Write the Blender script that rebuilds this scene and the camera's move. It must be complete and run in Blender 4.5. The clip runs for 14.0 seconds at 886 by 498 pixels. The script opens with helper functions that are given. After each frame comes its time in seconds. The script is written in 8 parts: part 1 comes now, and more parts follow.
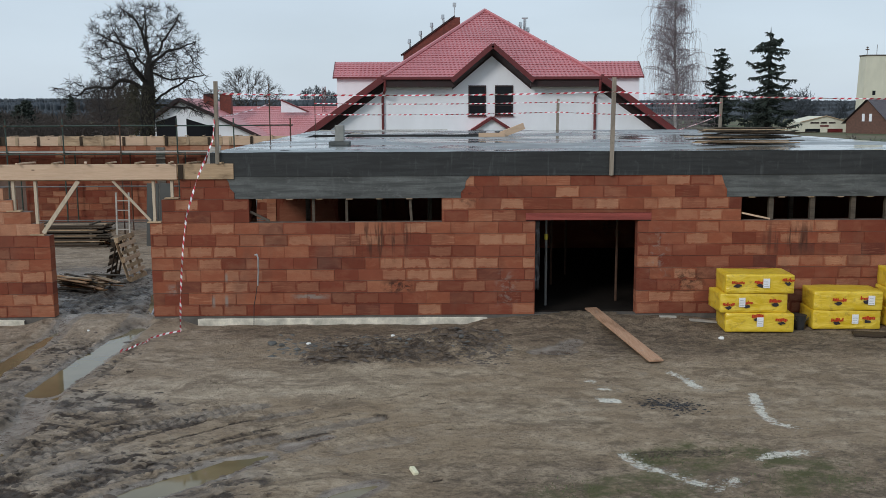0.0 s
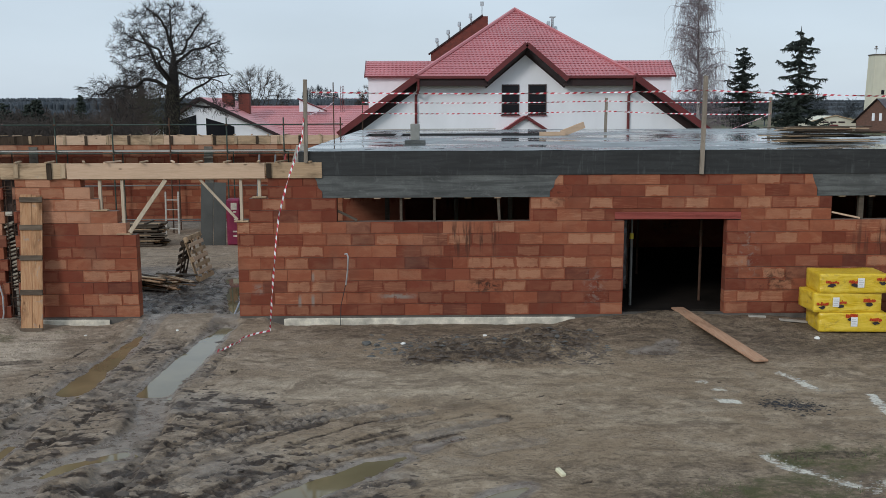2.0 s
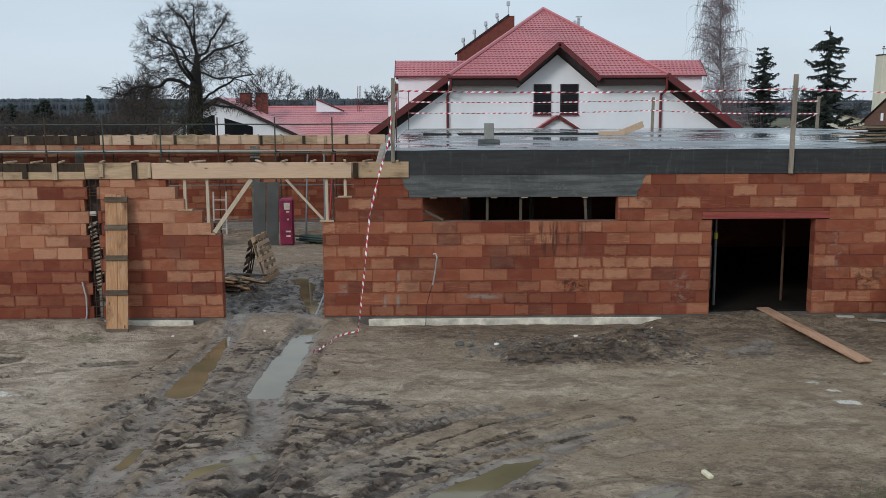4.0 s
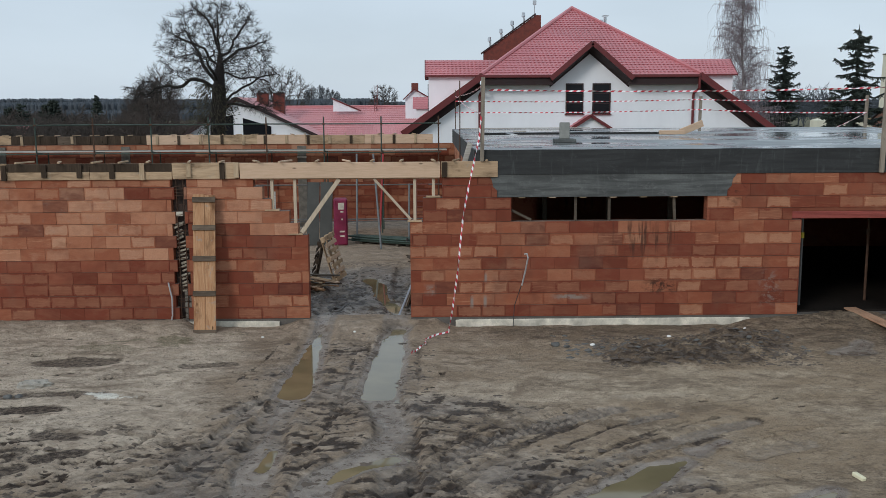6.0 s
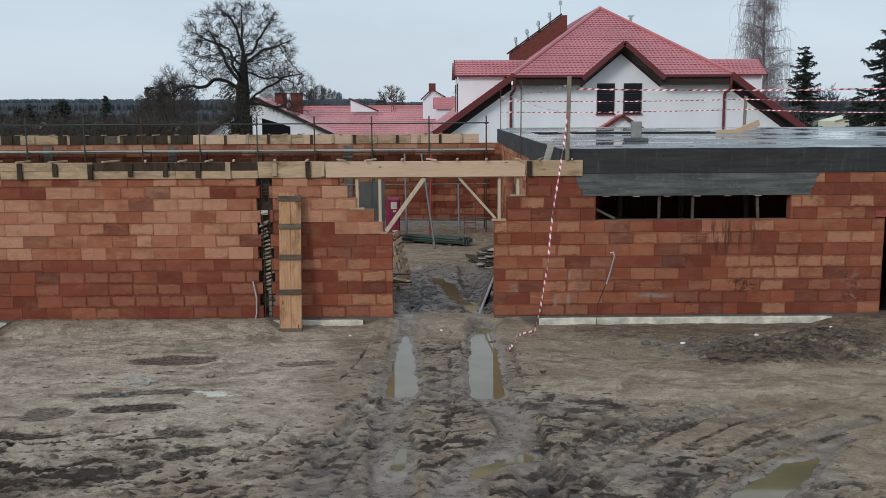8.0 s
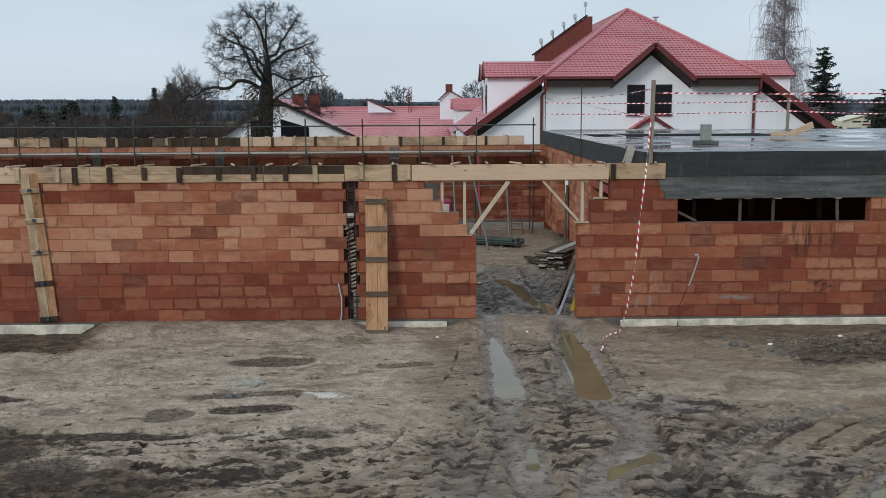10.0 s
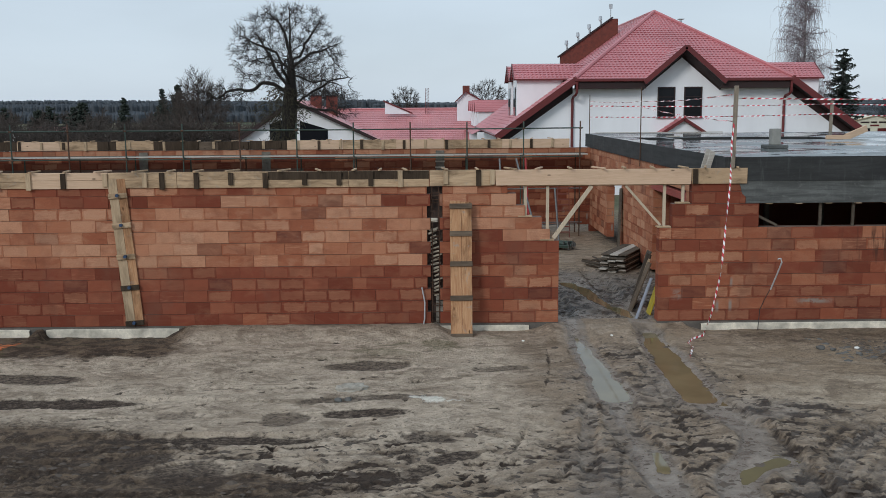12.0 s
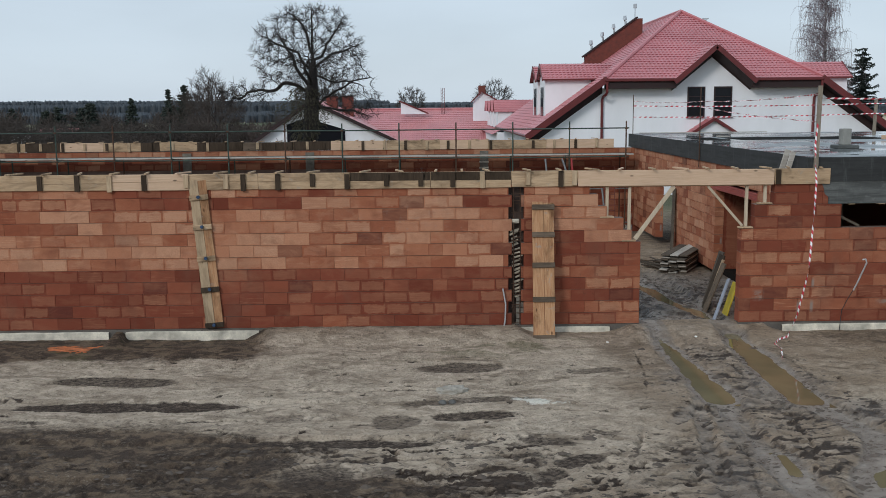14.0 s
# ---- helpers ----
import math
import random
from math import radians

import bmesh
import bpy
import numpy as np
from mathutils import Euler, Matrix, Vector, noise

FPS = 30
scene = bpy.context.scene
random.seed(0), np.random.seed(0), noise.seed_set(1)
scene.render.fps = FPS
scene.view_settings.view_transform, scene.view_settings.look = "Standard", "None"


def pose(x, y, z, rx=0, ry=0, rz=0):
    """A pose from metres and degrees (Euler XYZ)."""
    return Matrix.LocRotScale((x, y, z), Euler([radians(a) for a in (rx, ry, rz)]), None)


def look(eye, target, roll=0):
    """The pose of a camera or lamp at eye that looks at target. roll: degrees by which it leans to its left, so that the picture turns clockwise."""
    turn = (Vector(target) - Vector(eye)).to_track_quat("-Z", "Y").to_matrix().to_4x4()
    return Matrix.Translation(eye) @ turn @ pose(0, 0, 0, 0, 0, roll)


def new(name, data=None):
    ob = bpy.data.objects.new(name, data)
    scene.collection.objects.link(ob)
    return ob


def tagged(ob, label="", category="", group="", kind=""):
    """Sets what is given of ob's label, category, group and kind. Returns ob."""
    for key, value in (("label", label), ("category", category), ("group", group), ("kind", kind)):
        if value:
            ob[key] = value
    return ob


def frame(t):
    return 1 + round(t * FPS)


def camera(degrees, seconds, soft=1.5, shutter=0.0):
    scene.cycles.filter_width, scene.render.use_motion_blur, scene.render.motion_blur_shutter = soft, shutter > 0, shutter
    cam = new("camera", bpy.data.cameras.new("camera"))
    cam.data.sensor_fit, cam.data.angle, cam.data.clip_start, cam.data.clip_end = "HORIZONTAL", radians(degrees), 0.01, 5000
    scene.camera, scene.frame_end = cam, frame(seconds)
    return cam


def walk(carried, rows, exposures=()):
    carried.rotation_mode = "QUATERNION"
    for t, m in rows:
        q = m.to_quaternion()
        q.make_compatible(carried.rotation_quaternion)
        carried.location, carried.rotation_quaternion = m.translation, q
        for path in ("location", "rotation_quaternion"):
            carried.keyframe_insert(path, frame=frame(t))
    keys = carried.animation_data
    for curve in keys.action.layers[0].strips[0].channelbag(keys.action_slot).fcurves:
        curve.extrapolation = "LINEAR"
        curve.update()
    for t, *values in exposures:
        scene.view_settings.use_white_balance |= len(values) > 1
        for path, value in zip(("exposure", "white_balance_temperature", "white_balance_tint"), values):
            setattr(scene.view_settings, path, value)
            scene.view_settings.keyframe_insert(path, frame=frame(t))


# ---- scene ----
cam = camera(50.0, 14.0, soft=0.5)
PATH = [
    (0, (5.795, -19.62, 4.351), (5.823, -17.642, 4.054), -0.2),
    (0.5, (5.33, -19.59, 4.371), (5.358, -17.613, 4.073), -0.2),
    (1, (4.897, -19.539, 4.353), (4.924, -17.562, 4.055), -0.2),
    (1.5, (4.455, -19.534, 4.352), (4.482, -17.556, 4.055), -0.2),
    (2, (3.978, -19.474, 4.335), (4.005, -17.496, 4.037), -0.2),
    (2.5, (3.506, -19.438, 4.341), (3.534, -17.461, 4.042), -0.2),
    (3, (3.069, -19.414, 4.324), (3.097, -17.436, 4.027), -0.2),
    (5.5, (0.839, -19.173, 4.309), (0.867, -17.196, 4.011), -0.3),
    (6, (0.385, -19.165, 4.311), (0.414, -17.188, 4.013), -0.3),
    (6.5, (-0.039, -19.166, 4.301), (-0.011, -17.188, 4.002), -0.3),
    (7, (-0.478, -19.139, 4.284), (-0.449, -17.161, 3.986), -0.3),
    (7.5, (-0.903, -19.157, 4.293), (-0.874, -17.179, 3.994), -0.3),
    (8, (-1.32, -19.178, 4.288), (-1.292, -17.2, 3.991), -0.3),
    (10.5, (-3.463, -19.415, 4.397), (-3.435, -17.438, 4.1), -0.4),
    (11, (-3.884, -19.467, 4.41), (-3.858, -17.489, 4.115), -0.5),
    (11.5, (-4.338, -19.449, 4.439), (-4.31, -17.471, 4.143), -0.4),
    (12, (-4.751, -19.458, 4.486), (-4.724, -17.48, 4.19), -0.4),
    (12.5, (-5.174, -19.436, 4.49), (-5.145, -17.458, 4.194), -0.4),
    (13, (-5.566, -19.435, 4.5), (-5.54, -17.457, 4.205), -0.4),
    (13.5, (-6.016, -19.389, 4.523), (-5.985, -17.412, 4.226), -0.4),
    (14, (-6.434, -19.347, 4.513), (-6.406, -17.37, 4.217), -0.5),
]
walk(cam, [(t, look(eye, target, roll)) for t, eye, target, roll in PATH])

# ---- world and sun: an even overcast winter sky ----
world = bpy.data.worlds.new("sky")
scene.world = world
world.use_nodes = True
wn, wl = world.node_tree.nodes, world.node_tree.links
wn.clear()
sky = wn.new("ShaderNodeTexSky")
sky.sky_type = "NISHITA"
sky.sun_disc = False
sky.sun_elevation = radians(29)
sky.sun_rotation = radians(217)
sky_dim = wn.new("ShaderNodeMix")
sky_dim.data_type = "RGBA"
sky_dim.blend_type = "MULTIPLY"
sky_dim.inputs[0].default_value = 1.0
sky_dim.inputs[7].default_value = (0.1, 0.1, 0.1, 1)
wl.new(sky.outputs[0], sky_dim.inputs[6])
wc = wn.new("ShaderNodeTexCoord")
wsep = wn.new("ShaderNodeSeparateXYZ")
wl.new(wc.outputs["Generated"], wsep.inputs[0])
ramp = wn.new("ShaderNodeValToRGB")
ramp.color_ramp.elements[0].position = 0.0
ramp.color_ramp.elements[0].color = (0.615, 0.720, 0.830, 1)
ramp.color_ramp.elements[1].position = 0.6
ramp.color_ramp.elements[1].color = (0.72, 0.86, 0.995, 1)
wl.new(wsep.outputs[2], ramp.inputs[0])
wnoise = wn.new("ShaderNodeTexNoise")
wnoise.inputs["Scale"].default_value = 3.0
wnoise.inputs["Detail"].default_value = 5.0
wmap = wn.new("ShaderNodeMapping")
wmap.inputs["Scale"].default_value = (1.0, 1.0, 3.5)
wl.new(wc.outputs["Generated"], wmap.inputs[0])
wl.new(wmap.outputs[0], wnoise.inputs["Vector"])
wr = wn.new("ShaderNodeMapRange")
wr.inputs[1].default_value, wr.inputs[2].default_value = 0.3, 0.7
wr.inputs[3].default_value, wr.inputs[4].default_value = 0.93, 1.06
wl.new(wnoise.outputs[0], wr.inputs[0])
cloud = wn.new("ShaderNodeVectorMath")
cloud.operation = "SCALE"
wl.new(ramp.outputs[0], cloud.inputs[0])
wl.new(wr.outputs[0], cloud.inputs[3])
wmix = wn.new("ShaderNodeMix")
wmix.data_type = "RGBA"
wmix.inputs[0].default_value = 0.88
wl.new(sky_dim.outputs[2], wmix.inputs[6])
wl.new(cloud.outputs[0], wmix.inputs[7])
wb = wn.new("ShaderNodeBackground")
wb.inputs["Strength"].default_value = 0.965
wl.new(wmix.outputs[2], wb.inputs[0])
wo = wn.new("ShaderNodeOutputWorld")
wl.new(wb.outputs[0], wo.inputs[0])

sun = new("sun", bpy.data.lights.new("sun", "SUN"))
sun.data.energy = 1.2
sun.data.angle = radians(14)
sun.data.color = (1.0, 0.97, 0.93)
sun.matrix_world = look((-26, -34, 24), (0, 0, 0))

# ---- tools ----
def part(name, bm, mat, parent=None, label=""):
    me = bpy.data.meshes.new(name)
    bm.to_mesh(me)
    bm.free()
    return mesh_part(name, me, mat, parent, label)


def mesh_part(name, me, mat, parent=None, label="", m=None):
    if mat is not None and not me.materials:
        me.materials.append(mat)
    ob = new(name, me)
    if parent is not None:
        ob.parent = parent
    if m is not None:
        ob.matrix_basis = m
    if label:
        ob["label"] = label
    return ob


def thing(name, m=None, label="", category="", group="", kind=""):
    ob = new(name)
    ob.empty_display_size = 0.1
    if m is not None:
        ob.matrix_basis = m
    return tagged(ob, label, category, group, kind)


def box(bm, x0, x1, y0, y1, z0, z1, m=None, chamfer=0.0):
    """A box, with its edges chamfered where that is asked for."""
    r = bmesh.ops.create_cube(bm, size=1.0)["verts"]
    s = Matrix.LocRotScale(((x0 + x1) / 2, (y0 + y1) / 2, (z0 + z1) / 2), None, (x1 - x0, y1 - y0, z1 - z0))
    bmesh.ops.transform(bm, matrix=s, verts=r)
    if chamfer:
        edges = list({e for v in r for e in v.link_edges})
        r = bmesh.ops.bevel(bm, geom=edges, offset=chamfer, segments=1, affect="EDGES")["verts"]
    if m is not None:
        bmesh.ops.transform(bm, matrix=m, verts=r)
    return r


def beam(bm, a, b, w, h, chamfer=0.0, up=(0, 0, 1)):
    """A squared timber from a to b."""
    a, b = Vector(a), Vector(b)
    d = b - a
    z = d.normalized()
    y = Vector(up) - z * z.dot(Vector(up))
    y = y.normalized() if y.length > 1e-4 else Vector((0, 1, 0))
    x = y.cross(z)
    m = Matrix((x, y, z)).transposed().to_4x4()
    m.translation = (a + b) / 2
    return box(bm, -w / 2, w / 2, -h / 2, h / 2, -d.length / 2, d.length / 2, m, chamfer)


def tube(bm, pts, radius, sides=8, close=True):
    """A round bar along points; radius may be a list."""
    pts = [Vector(p) for p in pts]
    rings, ref = [], Vector((0.31, 0.17, 0.93))
    for i, p in enumerate(pts):
        d = (pts[min(i + 1, len(pts) - 1)] - pts[max(i - 1, 0)]).normalized()
        u = d.cross(ref)
        u = u.normalized() if u.length > 1e-3 else Vector((1, 0, 0))
        v = d.cross(u)
        r = radius[i] if isinstance(radius, (list, tuple)) else radius
        rings.append([bm.verts.new(p + (u * math.cos(6.2832 * k / sides) + v * math.sin(6.2832 * k / sides)) * r) for k in range(sides)])
    for a, b in zip(rings, rings[1:]):
        for k in range(sides):
            bm.faces.new((a[k], a[(k + 1) % sides], b[(k + 1) % sides], b[k]))
    if close:
        bm.faces.new(rings[0][::-1])
        bm.faces.new(rings[-1])


def prism(bm, outline, y0, y1):
    """An outline in x and z, drawn out from y0 to y1."""
    a = [bm.verts.new((x, y0, z)) for x, z in outline]
    b = [bm.verts.new((x, y1, z)) for x, z in outline]
    bm.faces.new(a)
    bm.faces.new(b[::-1])
    for i in range(len(a)):
        j = (i + 1) % len(a)
        bm.faces.new((a[j], a[i], b[i], b[j]))
    bmesh.ops.recalc_face_normals(bm, faces=bm.faces)


def make_mesh(name, verts, faces):
    me = bpy.data.meshes.new(name)
    me.from_pydata([tuple(v) for v in verts], [], faces)
    me.update()
    return me


# ---- materials ----
def nodes_of(name):
    mat = bpy.data.materials.new(name)
    mat.use_nodes = True
    nt = mat.node_tree
    return mat, nt.nodes, nt.links, nt.nodes["Principled BSDF"]


def ramp_node(n, stops):
    r = n.new("ShaderNodeValToRGB")
    els = r.color_ramp.elements
    while len(els) < len(stops):
        els.new(0.5)
    for e, (p, c) in zip(els, stops):
        e.position = p
        e.color = (*c, 1)
    return r


def noise_node(n, l, scale, detail=4.0, rough=0.55, vec=None, distort=0.0):
    t = n.new("ShaderNodeTexNoise")
    t.inputs["Scale"].default_value = scale
    t.inputs["Detail"].default_value = detail
    t.inputs["Roughness"].default_value = rough
    t.inputs["Distortion"].default_value = distort
    if vec is not None:
        l.new(vec, t.inputs["Vector"])
    return t


def world_vec(n, l, scale=(1, 1, 1)):
    g = n.new("ShaderNodeNewGeometry")
    m = n.new("ShaderNodeMapping")
    m.inputs["Scale"].default_value = scale
    l.new(g.outputs["Position"], m.inputs[0])
    return m.outputs[0]


def object_vec(n, l, scale=(1, 1, 1), shift=True):
    c = n.new("ShaderNodeTexCoord")
    m = n.new("ShaderNodeMapping")
    m.inputs["Scale"].default_value = scale
    l.new(c.outputs["Object"], m.inputs[0])
    if shift:
        o = n.new("ShaderNodeObjectInfo")
        mul = n.new("ShaderNodeMath")
        mul.operation = "MULTIPLY"
        mul.inputs[1].default_value = 37.0
        l.new(o.outputs["Random"], mul.inputs[0])
        cb = n.new("ShaderNodeCombineXYZ")
        for k in range(3):
            l.new(mul.outputs[0], cb.inputs[k])
        l.new(cb.outputs[0], m.inputs[1])
    return m.outputs[0]


def mix_node(n, l, fac, a, b, mode="MIX"):
    m = n.new("ShaderNodeMix")
    m.data_type = "RGBA"
    m.blend_type = mode
    for sock, v in ((m.inputs[0], fac), (m.inputs[6], a), (m.inputs[7], b)):
        if isinstance(v, (int, float)):
            sock.default_value = v
        elif isinstance(v, tuple):
            sock.default_value = (*v, 1)
        else:
            l.new(v, sock)
    return m.outputs[2]


def range_node(n, l, src, a, b, c=0.0, d=1.0):
    r = n.new("ShaderNodeMapRange")
    for k, v in zip((1, 2, 3, 4), (a, b, c, d)):
        r.inputs[k].default_value = v
    l.new(src, r.inputs[0])
    return r.outputs[0]


def bump_node(n, l, p, src, strength, dist):
    b = n.new("ShaderNodeBump")
    b.inputs["Strength"].default_value = strength
    b.inputs["Distance"].default_value = dist
    l.new(src, b.inputs["Height"])
    l.new(b.outputs[0], p.inputs["Normal"])
    return b


def plain(name, color, rough=0.6, metal=0.0, vary=0.25, scale=4.0, bump=0.15, size=0.01, world_space=False):
    """A surface of one colour, with grain and stains at two scales."""
    mat, n, l, p = nodes_of(name)
    vec = world_vec(n, l) if world_space else object_vec(n, l)
    big = noise_node(n, l, scale, 5, 0.6, vec)
    small = noise_node(n, l, scale * 14, 3, 0.6, vec)
    dark = tuple(c * (1 - vary) for c in color)
    light = tuple(min(1, c * (1 + vary)) for c in color)
    c1 = mix_node(n, l, range_node(n, l, big.outputs[0], 0.3, 0.7), dark, light)
    c2 = mix_node(n, l, range_node(n, l, small.outputs[0], 0.3, 0.75, 0.0, 0.35), c1, dark)
    l.new(c2, p.inputs["Base Color"])
    p.inputs["Metallic"].default_value = metal
    l.new(range_node(n, l, big.outputs[0], 0.3, 0.7, max(0.05, rough - 0.1), min(1, rough + 0.1)), p.inputs["Roughness"])
    if bump:
        bump_node(n, l, p, small.outputs[0], bump, size)
    return mat


SOOT, DAMP_BROWN, SMEAR = (0.030, 0.020, 0.016), (0.070, 0.032, 0.022), (0.25, 0.22, 0.19)
MARKS = [  # x, z, half width, half height, grain, threshold, colour, strength
    (4.75, 1.60, 1.15, 0.55, "run", 0.52, DAMP_BROWN, 0.85),
    (5.15, 0.62, 0.42, 0.20, "patch", 0.46, SOOT, 0.8),
    (11.2, 0.70, 0.55, 0.30, "patch", 0.48, SOOT, 0.7),
    (13.4, 1.60, 0.9, 0.45, "run", 0.50, DAMP_BROWN, 0.8),
    (3.3, 0.41, 0.45, 0.07, "patch", 0.40, SMEAR, 0.8),
    (1.255, 0.31, 0.045, 0.15, "patch", 0.30, SMEAR, 0.8),
    (1.53, 0.33, 0.045, 0.15, "patch", 0.30, SMEAR, 0.8),
    (1.54, 0.82, 0.04, 0.12, "patch", 0.30, SMEAR, 0.7),
    (0.4, 0.57, 0.14, 0.14, "patch", 0.42, SMEAR, 0.6),
    (7.4, 0.55, 0.28, 0.50, "patch", 0.50, SMEAR, 0.5),
    (10.6, 1.3, 0.3, 0.7, "patch", 0.53, SMEAR, 0.5),
    (6.6, 2.55, 0.45, 0.35, "patch", 0.52, SOOT, 0.5),
    (-6.6, 2.15, 2.0, 0.5, "patch", 0.57, SMEAR, 0.35),
    (-3.0, 1.0, 0.9, 0.9, "patch", 0.58, SOOT, 0.45),
]


def brick_material(name, stops, flash, share, bloom):
    """Fired hollow block: tone per block, a paler flashed panel with a ragged rim inside a redder border, fine combed grooves."""
    mat, n, l, p = nodes_of(name)
    o = n.new("ShaderNodeObjectInfo")
    tone = ramp_node(n, stops)
    l.new(o.outputs["Random"], tone.inputs[0])
    vec = object_vec(n, l)
    blotch = noise_node(n, l, 2.6, 5, 0.6, object_vec(n, l, (1.0, 1.0, 2.6)), 0.6)
    ragged = noise_node(n, l, 8.0, 4, 0.55, object_vec(n, l, (1.0, 1.0, 0.5)), 0.3)
    comb = noise_node(n, l, 3.0, 3, 0.6, object_vec(n, l, (1.0, 1.0, 14.0)))
    grain = noise_node(n, l, 60, 3, 0.6, vec)

    def lot(factor):
        """Another lot for the same block."""
        a = n.new("ShaderNodeMath")
        a.operation = "MULTIPLY"
        a.inputs[1].default_value = factor
        b = n.new("ShaderNodeMath")
        b.operation = "FRACT"
        l.new(o.outputs["Random"], a.inputs[0])
        l.new(a.outputs[0], b.inputs[0])
        return b.outputs[0]

    def times(a, b):
        m = n.new("ShaderNodeMath")
        m.operation = "MULTIPLY"
        l.new(a, m.inputs[0])
        l.new(b, m.inputs[1])
        return m.outputs[0]

    c = mix_node(n, l, range_node(n, l, blotch.outputs[0], 0.52, 0.68, 0.0, bloom * 0.5), tone.outputs[0], flash)
    away = n.new("ShaderNodeSeparateXYZ")
    rim = n.new("ShaderNodeTexCoord")
    l.new(rim.outputs["Generated"], away.inputs[0])
    panel = None
    for k, gain, low in ((0, 0.16, 0.125), (2, 0.55, 0.375)):
        a = n.new("ShaderNodeMath")
        a.operation = "PINGPONG"
        a.inputs[1].default_value = 0.5
        l.new(away.outputs[k], a.inputs[0])
        b = n.new("ShaderNodeMath")
        b.operation = "MULTIPLY_ADD"
        b.inputs[1].default_value = gain
        l.new(ragged.outputs[0], b.inputs[0])
        l.new(a.outputs[0], b.inputs[2])
        r = range_node(n, l, b.outputs[0], low, low + (0.022 if k == 0 else 0.05))
        panel = r if panel is None else times(panel, r)
    amount = range_node(n, l, lot(13.7), 1.0 - share, 1.0 - share + 0.5, 0.0, 0.75)
    c = mix_node(n, l, times(times(panel, amount), range_node(n, l, comb.outputs[0], 0.35, 0.62, 0.65, 1.0)), c, flash)
    c = mix_node(n, l, times(range_node(n, l, lot(29.3), 0.94, 0.96), range_node(n, l, blotch.outputs[0], 0.3, 0.6, 0.75, 0.45)), c, (0.078, 0.024, 0.020))
    c = mix_node(n, l, times(range_node(n, l, lot(41.9), 0.86, 0.90), range_node(n, l, comb.outputs[0], 0.55, 0.64, 0.0, 0.35)), c, tuple(min(1.0, v * 1.25) for v in flash))
    wet = noise_node(n, l, 2.1, 3, 0.5, object_vec(n, l))
    c = mix_node(n, l, range_node(n, l, wet.outputs[0], 0.54, 0.72, 0.0, 0.4), c, (0.15, 0.05, 0.03))
    c = mix_node(n, l, range_node(n, l, grain.outputs[0], 0.35, 0.75, 0.0, 0.3), c, (0.15, 0.06, 0.04))
    soil = noise_node(n, l, 0.9, 5, 0.65, world_vec(n, l, (1, 1, 0.5)))
    c = mix_node(n, l, range_node(n, l, soil.outputs[0], 0.56, 0.78, 0.0, 0.45), c, (0.17, 0.105, 0.075))
    veil = noise_node(n, l, 1.5, 5, 0.65, world_vec(n, l, (0.8, 1, 1.8)), 0.6)
    c = mix_node(n, l, range_node(n, l, veil.outputs[0], 0.52, 0.68, 0.0, bloom * 0.55), c, (0.45, 0.235, 0.140))
    c = mix_node(n, l, range_node(n, l, veil.outputs[0], 0.46, 0.34, 0.0, 0.35), c, (0.17, 0.055, 0.032))
    # soot, damp runs and mortar smears, each at its own place on the front wall
    pos = n.new("ShaderNodeSeparateXYZ")
    l.new(world_vec(n, l), pos.inputs[0])
    streak = noise_node(n, l, 1.0, 5, 0.6, world_vec(n, l, (9, 1, 0.9)))
    patch = noise_node(n, l, 6.0, 6, 0.7, world_vec(n, l, (1, 1, 1.3)), 0.5)
    for x, z, rx, rz, noisy, low, col, amt in MARKS:
        d = []
        for axis, mid, r in ((0, x, rx), (2, z, rz)):
            a = n.new("ShaderNodeMath")
            a.operation = "SUBTRACT"
            a.inputs[1].default_value = mid
            l.new(pos.outputs[axis], a.inputs[0])
            b = n.new("ShaderNodeMath")
            b.operation = "ABSOLUTE"
            l.new(a.outputs[0], b.inputs[0])
            d.append(range_node(n, l, b.outputs[0], r, r * 0.35))
        m = n.new("ShaderNodeMath")
        m.operation = "MULTIPLY"
        l.new(d[0], m.inputs[0])
        l.new(d[1], m.inputs[1])
        m2 = n.new("ShaderNodeMath")
        m2.operation = "MULTIPLY"
        l.new(m.outputs[0], m2.inputs[0])
        l.new(range_node(n, l, (streak if noisy == "run" else patch).outputs[0], low, low + 0.1, 0.0, amt), m2.inputs[1])
        c = mix_node(n, l, m2.outputs[0], c, col)
    l.new(c, p.inputs["Base Color"])
    p.inputs["Roughness"].default_value = 0.9
    p.inputs["Specular IOR Level"].default_value = 0.15
    wave = n.new("ShaderNodeTexWave")
    wave.bands_direction = "X"
    wave.inputs["Scale"].default_value = 14
    wave.inputs["Distortion"].default_value = 0.4
    l.new(object_vec(n, l, shift=False), wave.inputs["Vector"])
    add = n.new("ShaderNodeMath")
    add.inputs[1].default_value = 0.5
    add.operation = "MULTIPLY_ADD"
    l.new(wave.outputs[1], add.inputs[0])
    l.new(grain.outputs[0], add.inputs[2])
    bump_node(n, l, p, add.outputs[0], 0.35, 0.006)
    return mat


